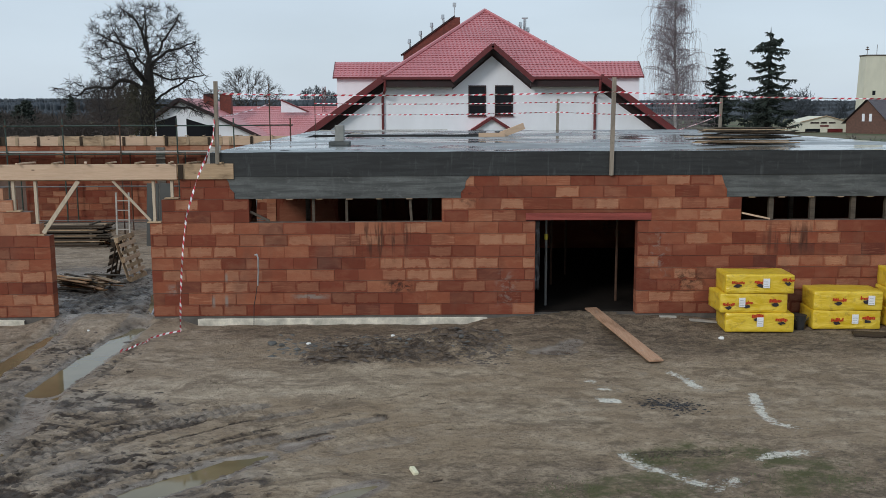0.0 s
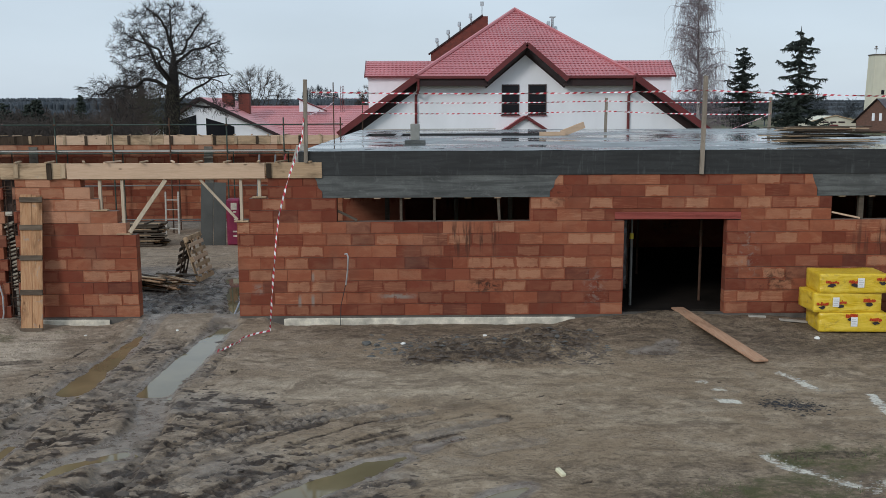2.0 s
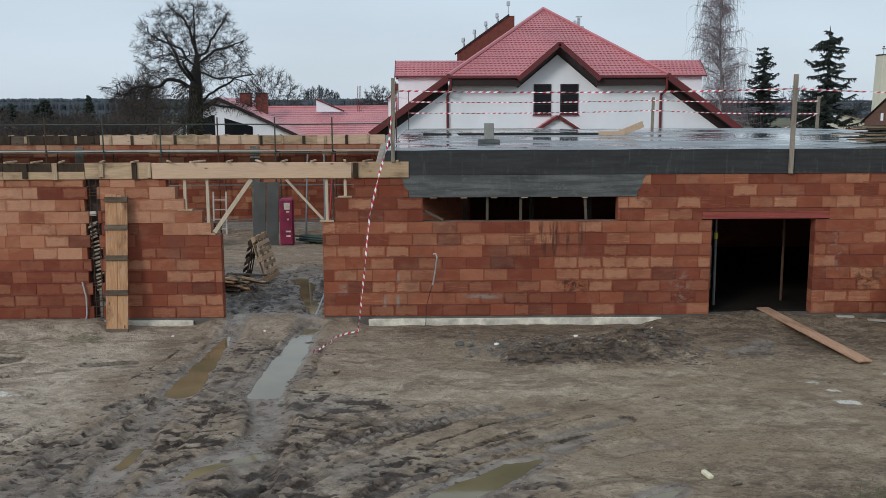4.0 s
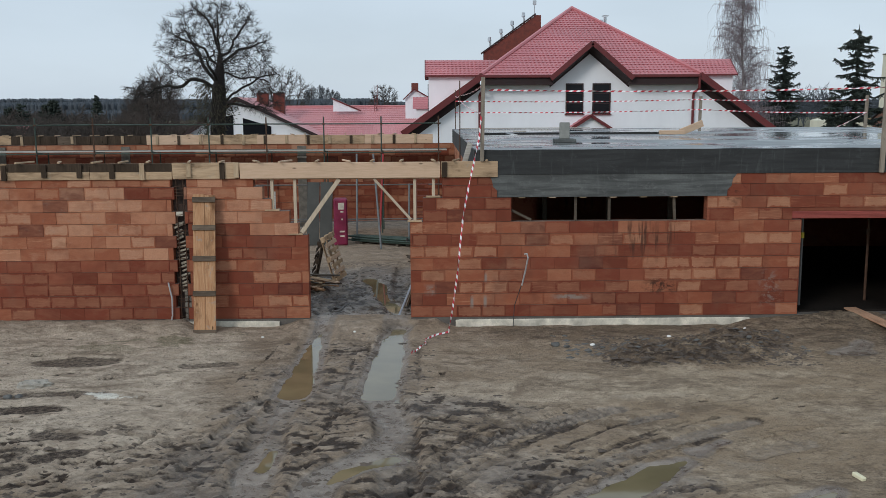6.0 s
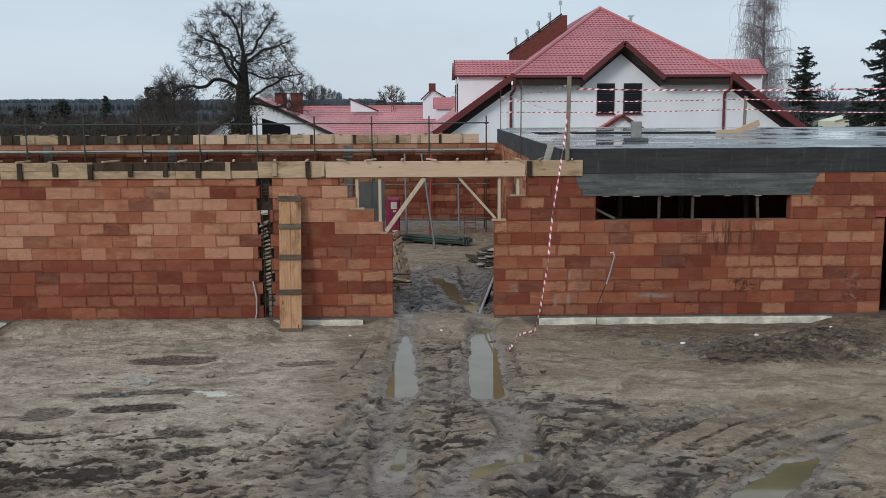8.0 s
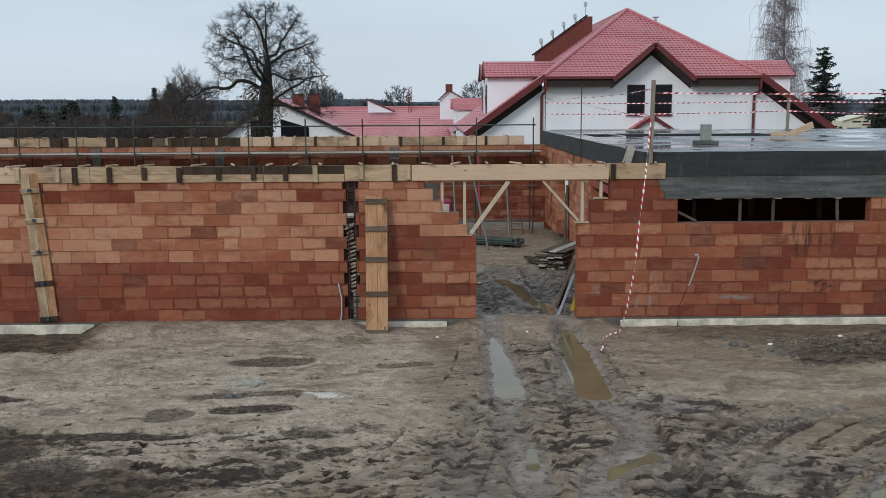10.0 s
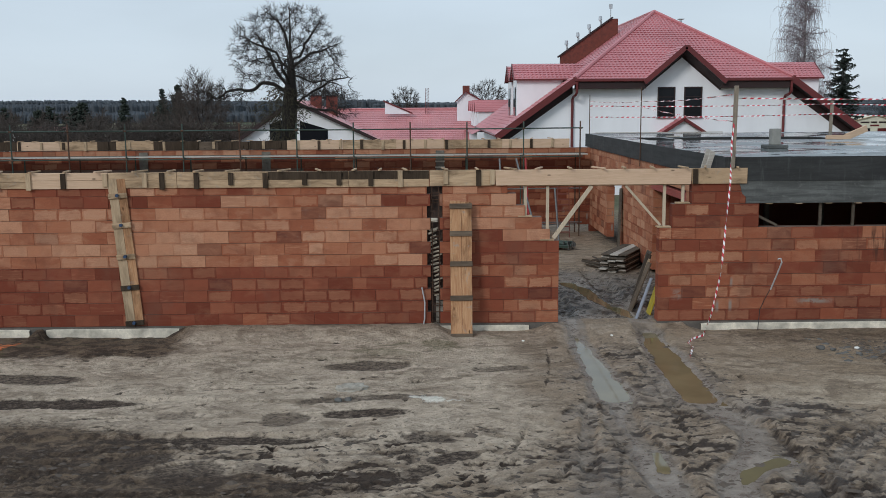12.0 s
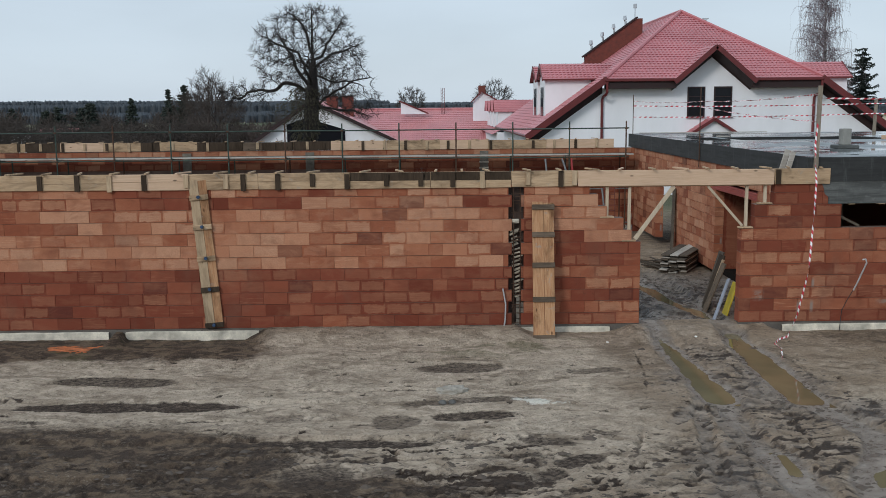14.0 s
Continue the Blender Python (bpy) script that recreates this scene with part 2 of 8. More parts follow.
def timber(name, light, dark, stain=0.5, axis="X"):
    """Sawn wood: grain along the board, knots, cement splashes, grey weathering; each board with a tone of its own."""
    mat, n, l, p = nodes_of(name)
    sc = {"X": (1.0, 16, 16), "Z": (16, 16, 1.0), "Y": (16, 1.0, 16)}[axis]
    grain = noise_node(n, l, 2.4, 8, 0.7, object_vec(n, l, sc), 0.7)
    blot = noise_node(n, l, 2.0, 6, 0.65, object_vec(n, l, tuple(0.6 if k < 5 else 1.6 for k in sc)), 0.4)
    splash = noise_node(n, l, 7.0, 5, 0.7, object_vec(n, l), 0.3)
    knot = n.new("ShaderNodeTexVoronoi")
    knot.inputs["Scale"].default_value = 3.4
    l.new(object_vec(n, l, tuple(0.6 if k < 5 else 1.5 for k in sc)), knot.inputs["Vector"])
    c = mix_node(n, l, range_node(n, l, grain.outputs[0], 0.32, 0.66), dark, light)
    o = n.new("ShaderNodeObjectInfo")
    c = mix_node(n, l, range_node(n, l, o.outputs["Random"], 0.0, 1.0, 0.0, 0.45), c, dark)
    c = mix_node(n, l, range_node(n, l, blot.outputs[0], 0.47, 0.70, 0.0, stain), c, tuple(v * 0.32 for v in dark))
    c = mix_node(n, l, range_node(n, l, splash.outputs[0], 0.60, 0.70, 0.0, stain * 0.7), c, (0.30, 0.28, 0.25) if stain > 0.3 and light[0] > 0.2 else tuple(v * 0.5 for v in dark))
    c = mix_node(n, l, range_node(n, l, knot.outputs["Distance"], 0.05, 0.11, 0.9, 0.0), c, tuple(v * 0.28 for v in dark))
    l.new(c, p.inputs["Base Color"])
    p.inputs["Roughness"].default_value = 0.75
    p.inputs["Specular IOR Level"].default_value = 0.12
    bump_node(n, l, p, grain.outputs[0], 0.4, 0.006)
    return mat


BRICK_RED = brick_material("brick_red", [(0.0, (0.150, 0.037, 0.021)), (0.4, (0.185, 0.046, 0.026)), (0.85, (0.218, 0.058, 0.033)), (1.0, (0.260, 0.078, 0.043))], (0.315, 0.138, 0.080), 0.60, 0.25)
BRICK_MIX = brick_material("brick_mixed", [(0.0, (0.235, 0.065, 0.035)), (0.5, (0.278, 0.086, 0.045)), (0.9, (0.318, 0.110, 0.059)), (1.0, (0.360, 0.143, 0.079))], (0.450, 0.232, 0.137), 0.70, 0.4)
BRICK_PALE = brick_material("brick_pale", [(0.0, (0.300, 0.100, 0.053)), (0.4, (0.400, 0.163, 0.090)), (0.8, (0.455, 0.208, 0.121)), (1.0, (0.505, 0.260, 0.158))], (0.520, 0.298, 0.190), 0.65, 0.6)
MORTAR = plain("mortar", (0.165, 0.106, 0.082), 0.9, vary=0.3, scale=3)
PINE = timber("fresh_pine", (0.66, 0.48, 0.345), (0.53, 0.365, 0.245), 0.15)
PINE_Y = timber("fresh_pine_lengthwise", (0.56, 0.37, 0.25), (0.37, 0.20, 0.12), 0.6, "Y")
PINE_UP = timber("fresh_pine_upright", (0.64, 0.42, 0.24), (0.34, 0.155, 0.075), 0.95, "Z")
PALE_UP = timber("bleached_lath", (0.60, 0.50, 0.38), (0.45, 0.36, 0.26), 0.3, "Z")
GREYPOST = timber("grey_weathered_post", (0.34, 0.29, 0.235), (0.22, 0.185, 0.145), 0.5, "Z")
OLDWOOD = timber("weathered_board", (0.58, 0.425, 0.28), (0.37, 0.25, 0.15), 0.85)
OLDWOOD_UP = timber("weathered_board_upright", (0.56, 0.43, 0.29), (0.36, 0.255, 0.16), 0.75, "Z")
DARKWOOD = timber("wet_dark_wood", (0.084, 0.060, 0.042), (0.040, 0.028, 0.019), 0.5, "Z")
CLEATWOOD = timber("grey_brown_cleat", (0.19, 0.145, 0.105), (0.095, 0.070, 0.052), 0.7)
GREYWOOD = timber("grey_wet_wood", (0.15, 0.122, 0.094), (0.072, 0.058, 0.045), 0.6)
STEEL = plain("galvanised_tube", (0.17, 0.17, 0.165), 0.6, 0.5, 0.3, 6, 0.1, 0.002)
RUST = plain("rusty_steel", (0.10, 0.055, 0.035), 0.75, 0.4, 0.4, 10, 0.3, 0.003)
GREENSTEEL = plain("green_painted_steel", (0.040, 0.066, 0.052), 0.5, 0.2, 0.35, 8)
FOAM = plain("white_insulation_foam", (0.60, 0.55, 0.455), 0.85, 0, 0.45, 3.5, 0.3, 0.01, True)

# ---- ground: one sheet to the horizon, mud in front of the building ----
def graded(lo, hi, step, reach):
    """Even steps from lo to hi, then ever wider ones out to reach on both sides."""
    mid = list(np.arange(lo, hi + step / 2, step))
    out, d = [], step
    while not out or out[-1] < reach:
        d *= 1.22
        out.append((out[-1] if out else 0) + d)
    return np.array([lo - o for o in out[::-1]] + mid + [hi + o for o in out])


def fold(x, y, seed):
    """Smooth value noise over arrays, about -1 to 1."""
    rng = np.random.RandomState(seed)
    table = rng.rand(256, 256) * 2 - 1
    xi, yi = np.floor(x).astype(int), np.floor(y).astype(int)
    fx, fy = x - xi, y - yi
    fx, fy = fx * fx * (3 - 2 * fx), fy * fy * (3 - 2 * fy)
    a, b = table[xi % 256, yi % 256], table[(xi + 1) % 256, yi % 256]
    c, d = table[xi % 256, (yi + 1) % 256], table[(xi + 1) % 256, (yi + 1) % 256]
    return (a * (1 - fx) + b * fx) * (1 - fy) + (c * (1 - fx) + d * fx) * fy


def smooth(a, b, v):
    t = np.clip((v - a) / (b - a), 0, 1)
    return t * t * (3 - 2 * t)


def trail(x, y, pts):
    """Distance to a bent line, and the way along it."""
    best, along, done = np.full(x.shape, 1e9), np.zeros(x.shape), 0.0
    for (ax, ay), (bx, by) in zip(pts, pts[1:]):
        dx, dy = bx - ax, by - ay
        n = math.hypot(dx, dy)
        t = np.clip(((x - ax) * dx + (y - ay) * dy) / n ** 2, 0, 1)
        d = np.hypot(x - ax - t * dx, y - ay - t * dy)
        along = np.where(d < best, done + t * n, along)
        best = np.minimum(best, d)
        done += n
    return best, along


def arc(a, b, c, n=14):
    """A bent line from a to c, pulled towards b."""
    return [tuple((1 - t) ** 2 * p + 2 * t * (1 - t) * q + t * t * r for p, q, r in zip(a, b, c)) for t in (i / n for i in range(n + 1))]


GROUND = -0.17
RUTS = [  # bent line, half width, depth, lug pattern
    ([(-1.80, 7.0), (-1.80, -2.0), (-1.78, -4.6), (-1.92, -6.0), (-1.75, -8.7), (-1.6, -12)], 0.30, 0.075, 0.0),
    ([(-0.25, 7.0), (-0.33, -2.5), (-0.40, -4.8), (-0.10, -6.3), (0.02, -8.6), (0.2, -12)], 0.30, 0.085, 0.0),
    ([(-2.0, -4.0), (-2.36, -5.6), (-2.62, -7.1), (-2.82, -8.6), (-3.0, -11)], 0.13, 0.055, 0.4),
    (arc((-0.1, -9.4), (0.6, -6.6), (3.2, -5.5)), 0.20, 0.035, 1.0),
    (arc((0.5, -9.2), (1.2, -7.0), (3.9, -5.75)), 0.15, 0.040, 0.8),
    (arc((1.2, -9.4), (2.0, -7.6), (5.0, -6.1)), 0.16, 0.035, 0.6),
    (arc((1.9, -9.9), (2.7, -8.1), (5.4, -7.0)), 0.22, 0.030, 0.3),
    (arc((-4.9, -8.6), (-3.4, -6.6), (-2.2, -4.9)), 0.15, 0.040, 0.8),
    (arc((-16, -4.3), (-11, -4.75), (-8.6, -4.6)), 0.20, 0.045, 0.2),
    (arc((-16, -6.1), (-11, -6.6), (-5.6, -6.35)), 0.17, 0.050, 0.1),
    (arc((-16, -7.6), (-10, -8.0), (-6.0, -7.8)), 0.25, 0.045, 0.7),
    (arc((-8.4, -4.6), (-6.5, -4.95), (-4.6, -4.75)), 0.13, 0.030, 0.2),
    (arc((2.8, -2.9), (4.6, -3.5), (7.0, -3.9)), 0.06, 0.014, 0.3),
    (arc((6.2, -6.4), (7.2, -6.9), (8.6, -7.3)), 0.05, 0.012, 0.3),
]
POOLS = [  # bent line with its half widths, level, label
    ([(-1.80, -0.62, 0.05), (-1.79, -1.7, 0.11), (-1.78, -3.06, 0.17), (-1.76, -4.66, 0.23)], GROUND - 0.030, "long narrow puddle in a tyre rut"),
    ([(-0.27, -0.35, 0.13), (-0.33, -1.5, 0.21), (-0.39, -2.75, 0.27), (-0.41, -4.75, 0.28)], GROUND - 0.030, "long puddle in a deep tyre rut"),
    ([(-1.70, -7.12, 0.07), (-1.74, -7.75, 0.09)], GROUND - 0.040, "small silty puddle in a tyre rut"),
    ([(-0.85, -8.2, 0.06), (-0.62, -7.85, 0.13), (-0.12, -7.46, 0.12)], GROUND - 0.035, "small silty puddle"),
    ([(3.62, -7.62, 0.07), (3.27, -7.92, 0.17), (2.72, -8.5, 0.22), (2.2, -8.98, 0.20), (1.7, -9.6, 0.17)], GROUND - 0.035, "silty puddle in a curved rut"),
    ([(5.12, -8.65, 0.06), (4.7, -9.0, 0.13), (4.4, -9.4, 0.12)], GROUND - 0.040, "shallow puddle in packed mud"),
    ([(-1.20, 5.15, 0.20), (-0.85, 4.2, 0.20), (-0.78, 3.0, 0.15), (-0.45, 1.75, 0.13), (-0.32, 0.95, 0.05)], GROUND + 0.02, "silty puddle in the yard"),
]
SLICK = [  # smooth wet clay, pressed flat
    [(-1.78, -4.6, 0.22), (-1.88, -5.4, 0.10), (-1.88, -6.9, 0.08), (-1.8, -8.2, 0.26), (-1.7, -9.2, 0.12)],
    [(-0.40, -4.7, 0.26), (-0.1, -6.3, 0.24), (-0.4, -7.2, 0.26), (-0.95, -8.3, 0.30), (-1.2, -10, 0.3)],
    [(-1.80, 0.3, 0.16), (-1.80, -2.5, 0.24), (-1.78, -4.6, 0.28)],
    [(-0.36, -5.0, 0.16), (-0.10, -5.85, 0.20), (-0.06, -6.7, 0.16)],
    [(3.9, -7.25, 0.16), (4.4, -6.9, 0.12)],
    [(7.75, -2.5, 0.16), (8.3, -2.3, 0.28), (8.6, -1.8, 0.12)],
]
DAMP = [  # dark wet strips pressed flat: middle, half length, half width, amount, turn
    (-5.9, -2.68, 0.78, 0.19, 0.85, 3), (-7.02, -5.55, 0.30, 0.20, 0.75, 0), (-5.75, -5.28, 0.62, 0.11, 0.95, 9), (-11.3, -4.68, 1.75, 0.15, 1.0, -1), (-11.9, -3.28, 1.0, 0.16, 0.9, -3),
    (-7.98, -6.52, 1.50, 0.11, 1.0, -1), (-7.9, -7.75, 0.42, 0.26, 0.85, 10), (-8.65, -7.3, 0.35, 0.14, 0.85, 20), (-5.8, -4.55, 1.0, 0.06, 0.8, 6), (-8.7, -5.35, 0.30, 0.12, 0.6, 0),
    (-3.5, -2.88, 0.50, 0.10, 0.75, 8), (-4.45, -7.25, 0.30, 0.10, 0.95, 25), (-4.75, -6.5, 0.35, 0.07, 0.9, -15), (-4.9, -7.75, 0.25, 0.08, 0.9, 35), 
    (-14.6, -5.1, 1.3, 0.12, 0.9, 0),
    (9.3, -5.32, 0.40, 0.20, 0.48, 5), (9.15, -7.62, 0.55, 0.07, 0.7, 3),
]
LIME_RUNS = [  # lime powder spilt along lines
    [(9.94, -3.80), (10.05, -4.2), (10.20, -4.78)],
    [(10.91, -5.14), (10.80, -5.7), (10.68, -6.24), (10.75, -6.6), (10.92, -6.80)],
    [(8.36, -7.7), (8.46, -8.07), (8.85, -8.45), (9.13, -8.75)],
    [(9.22, -8.92), (9.50, -8.58)],
    [(10.02, -7.92), (10.35, -7.78), (10.69, -7.74)],
    [(8.36, -4.28), (8.50, -4.30)],
    [(8.56, -4.76), (8.68, -4.78)],
    [(8.48, -5.35), (8.66, -5.40)],
    [(-5.05, -4.42), (-4.75, -4.56), (-4.3, -4.66)],
]


def swath(x, y, pts):
    """Signed distance to the rim of a band of changing half width, and the distance to its middle line."""
    best, mid = np.full(x.shape, 1e9), np.full(x.shape, 1e9)
    for (ax, ay, aw), (bx, by, bw) in zip(pts, pts[1:]):
        dx, dy = bx - ax, by - ay
        t = np.clip(((x - ax) * dx + (y - ay) * dy) / (dx * dx + dy * dy), 0, 1)
        d = np.hypot(x - ax - t * dx, y - ay - t * dy)
        best = np.minimum(best, d - (aw + (bw - aw) * t))
        mid = np.minimum(mid, d)
    return best, mid


def rough(x, y, seed, octaves=4, gain=0.55):
    """Several octaves of value noise."""
    out, amp, total = np.zeros(x.shape), 1.0, 0.0
    for k in range(octaves):
        out += amp * fold(x * 2.03 ** k + 17.3 * k, y * 2.03 ** k + 9.1 * k, seed + k)
        total += amp
        amp *= gain
    return out / total


gx, gy = graded(-16.5, 15.5, 0.037, 2600.0), np.concatenate([
    graded(-9.9, 0.6, 0.029, 2600.0)[graded(-9.9, 0.6, 0.029, 2600.0) <= 0.6],
    0.6 + np.cumsum(np.full(120, 0.047)),
    6.24 + np.cumsum(np.full(70, 0.168)),
    18.0 + np.cumsum(0.2 * 1.2 ** np.arange(45))])
gy = gy[(gy > -2600) & (gy < 2700)]
X, Y = np.meshgrid(gx, gy)
near = smooth(40, 18, np.abs(X)) * smooth(-16.5, -12.2, Y) * smooth(24, 17, Y)
warp_x, warp_y = X + 0.22 * rough(X * 1.4, Y * 1.4, 33), Y + 0.22 * rough(X * 1.4 + 9, Y * 1.4, 34)
# churned mud before the gateway and in the lower left, packed sand elsewhere
gate, _ = swath(X, Y, [(-1.0, -1.0, 1.0), (-1.0, -5.0, 1.6), (-0.3, -7.0, 2.6), (0.6, -9.5, 3.4)])
west, _ = swath(X, Y, [(-16, -7.9, 1.5), (-9.5, -7.9, 1.3), (-5.0, -8.2, 1.6), (-2.5, -7.5, 1.5)])
blend = 0.7 * rough(X * 0.9, Y * 1.2, 31)
churn = np.clip(np.maximum(smooth(0.5, -0.7, gate + blend), smooth(0.4, -0.5, west + blend)), 0, 1) * smooth(-0.4, -1.4, Y)
yard = smooth(0.3, 0.9, Y) * smooth(9, 5, Y)
churn = np.maximum(churn, 0.9 * yard)
left = smooth(-2.6, -3.6, X + 0.4 * rough(X, Y, 32)) * smooth(0.0, -0.8, Y)
Z = GROUND + near * (0.030 * fold(X * 0.45, Y * 0.45, 1) + 0.012 * rough(X * 1.3, Y * 1.3, 2))
Z += near * (0.006 + 0.017 * churn + 0.010 * left) * rough(warp_x * 3.0, warp_y * 3.6, 5, 4, 0.6)
# thin torn flakes, drawn out along the front where wheels dragged the mud
tear = rough(warp_x * 1.5 + 0.5 * warp_y, warp_y * 4.4, 51, 4, 0.6)
tear2 = rough(warp_x * 2.6 - 0.9 * warp_y, warp_y * 6.0, 57, 3, 0.6)
patchy = smooth(-0.25, 0.25, rough(X * 0.7, Y * 1.0, 53))
torn = near * smooth(-0.9, -2.0, Y) * np.clip(churn + 0.45 * left + 0.14, 0, 1)
slit = torn * smooth(0.08, 0.24, tear) * (0.35 + 0.65 * patchy)
slit2 = torn * smooth(0.14, 0.30, tear2) * (1 - 0.6 * patchy)
Z -= 0.022 * slit + 0.016 * slit2
Z += torn * 0.018 * smooth(0.05, 0.16, tear) * smooth(0.30, 0.18, tear)
# the slits are coloured dark too, painting the shade inside them
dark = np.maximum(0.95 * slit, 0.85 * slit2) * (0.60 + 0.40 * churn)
wet = near * churn * (1 - 0.85 * left) * (0.30 + 0.35 * smooth(-0.2, 0.4, rough(X * 0.7, Y * 0.9, 37)))
# dents left by boots and dropped things
drng = np.random.RandomState(71)
for k in range(3300):
    cx, cy = (drng.uniform(-16, 9), drng.uniform(-9.8, -0.8)) if k < 2600 else (drng.uniform(-3.6, 1.3), drng.uniform(0.5, 5.6))
    i, j = int(np.searchsorted(gy, cy)), int(np.searchsorted(gx, cx))
    if drng.rand() > churn[i, j] * 0.8 + 0.16 * left[i, j] + 0.03:
        continue
    a, b, turn = drng.uniform(0.05, 0.15), drng.uniform(0.03, 0.07), drng.normal(0.2, 0.5)
    sl = (slice(max(0, i - 9), i + 10), slice(max(0, j - 8), j + 9))
    u, v = X[sl] - cx, Y[sl] - cy
    e = ((u * math.cos(turn) + v * math.sin(turn)) / a) ** 2 + ((v * math.cos(turn) - u * math.sin(turn)) / b) ** 2 + 0.5 * fold(X[sl] * 14, Y[sl] * 14, 81)
    inside, deep = smooth(1.1, 0.4, e), drng.uniform(0.015, 0.045)
    Z[sl] += near[sl] * (-deep * inside + 0.35 * deep * np.exp(-((e - 1.9) / 0.7) ** 2))
    # dent floors get a dark colour for the shade they hold
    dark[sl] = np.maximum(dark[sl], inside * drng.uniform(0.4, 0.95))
groove = np.zeros(X.shape)
rut_wob, rut_rim, rut_edge = 0.05 * rough(X * 2.2, Y * 2.2, 7) + 0.02 * fold(X * 9, Y * 9, 38), np.maximum(0, 0.5 + 0.8 * rough(X * 3.5, Y * 4.5, 9)), smooth(-0.2, 0.4, rough(X * 1.9, Y * 1.9, 83))
lrng = random.Random(29)
lines = [(arc((-0.9 + 0.36 * k, -9.7), (0.0 + 0.33 * k, -7.5 + lrng.uniform(-0.3, 0.3)), (2.4 + 0.34 * k + lrng.uniform(-0.8, 0.8), -5.3 - 0.12 * k)), lrng.uniform(0.03, 0.07), lrng.uniform(0.014, 0.028), 0.0) for k in range(11)]
lines += [(arc((-16, y), (-10, y - lrng.uniform(0.1, 0.5)), (lrng.uniform(-7.5, -4.0), y + lrng.uniform(-0.3, 0.3))), lrng.uniform(0.03, 0.08), lrng.uniform(0.012, 0.026), 0.0) for y in (-3.9, -5.2, -5.7, -6.9, -7.3, -8.1, -8.6)]
lines += [(arc((x, -1.5), (x + lrng.uniform(-0.2, 0.2), -4.5), (x * 1.5 + lrng.uniform(-0.8, 0.3), -9.5)), lrng.uniform(0.03, 0.06), lrng.uniform(0.014, 0.026), 0.0) for x in (-2.5, -1.35, -1.0, -0.75, 0.15)]
for pts, half, depth, lugs in RUTS + lines:
    px, py = [p[0] for p in pts], [p[1] for p in pts]
    i0, i1 = np.searchsorted(gy, (min(py) - 0.8, max(py) + 0.8))
    j0, j1 = np.searchsorted(gx, (min(px) - 0.8, max(px) + 0.8))
    sl = (slice(i0, i1), slice(j0, j1))
    d, s = trail(X[sl], Y[sl], pts)
    wob = d + rut_wob[sl]
    bed = smooth(half * 1.12, half * 0.72, wob)
    rim = np.exp(-((wob - half * 1.35) / (half * 0.35)) ** 2)
    tread = np.sin(s * 6.2832 / 0.145 + 2.4 * d / half) + 6.0 * rut_wob[sl]
    gap = near[sl] * (smooth(-0.5, -0.05, fold(X[sl] * 0.6 + half * 50, Y[sl] * 0.6, 39)) if lugs or half < 0.1 else 1.0)
    Z[sl] += gap * (-depth * bed * (1 - 0.7 * lugs * smooth(-0.5, 0.2, tread)) + 0.4 * depth * rim * rut_rim[sl])
    # tread grooves: darkened for wet mud and for the shade between lugs
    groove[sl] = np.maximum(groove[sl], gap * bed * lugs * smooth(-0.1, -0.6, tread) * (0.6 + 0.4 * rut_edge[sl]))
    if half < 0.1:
        # beds of the thin lines painted dark as shade
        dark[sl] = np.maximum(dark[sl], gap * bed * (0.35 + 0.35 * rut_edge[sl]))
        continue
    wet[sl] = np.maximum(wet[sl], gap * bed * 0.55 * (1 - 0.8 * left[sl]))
    # dark line painted along the rut lips, as their shadow
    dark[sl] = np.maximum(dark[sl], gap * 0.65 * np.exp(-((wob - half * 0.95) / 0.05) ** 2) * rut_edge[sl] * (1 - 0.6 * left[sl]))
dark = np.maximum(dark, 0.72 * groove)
# smooth clay: flattened, shining, without slits
slick = np.zeros(X.shape)
slick_rim, slick_low = 0.16 * rough(X * 1.8, Y * 1.8, 66), GROUND - 0.045 + 0.010 * fold(X * 0.8, Y * 0.8, 67)
for pts in SLICK:
    rimd, _ = swath(X, Y, pts)
    m = near * smooth(0.10, -0.10, rimd + slick_rim)
    Z = Z * (1 - 0.8 * m) + 0.8 * m * slick_low
    dark *= 1 - 0.85 * m
    slick = np.maximum(slick, m)
wet = np.maximum(wet, slick * (0.95 + 0.1 * fold(X * 2, Y * 2, 68)))
# soil banked to differing heights along the foot of the walls, a higher sill in the gateway
foot_x = [-30, -16.4, -13.2, -13.0, -12.8, -12.6, -10.1, -9.7, -4.5, -4.1, -2.8, -2.4, 0.7, 1.0, 6.8, 7.3, 11.0, 11.6, 18]
foot_z = [-0.2, -0.2, -0.2, -0.06, -0.06, -0.22, -0.22, 0.0, 0.0, -0.145, -0.145, -0.02, -0.02, -0.19, -0.19, -0.04, -0.04, -0.12, -0.12]
foot = np.interp(X + 0.25 * fold(X * 1.6, Y * 1.6, 46), foot_x, foot_z) + 0.030 * rough(X * 1.7, Y * 2.0, 11) + 0.016 * rough(X * 7, Y * 7, 47)
bank = near * smooth(-1.15, -0.12, Y + 0.15 * fold(X * 1.1, Y, 48)) * smooth(0.9, 0.3, Y)
Z = Z * (1 - bank) + foot * bank
dark *= 1 - 0.6 * bank
Z += near * (0.06 * smooth(0.3, 1.2, Y) - 0.16 * smooth(5, 15, Y))
heap, _ = trail(X, Y, [(4.4, -2.45), (5.3, -2.45), (6.4, -1.7)])
heap = heap + 0.45 * rough(X * 1.5, Y * 1.5, 12)
Z += near * smooth(1.1, 0.3, heap) * (0.05 + 0.16 * np.maximum(0, 0.4 + rough(X * 4, Y * 5, 13, 4, 0.7)))
hump, _ = trail(X, Y, [(8.0, -1.6), (9.1, -0.2)])
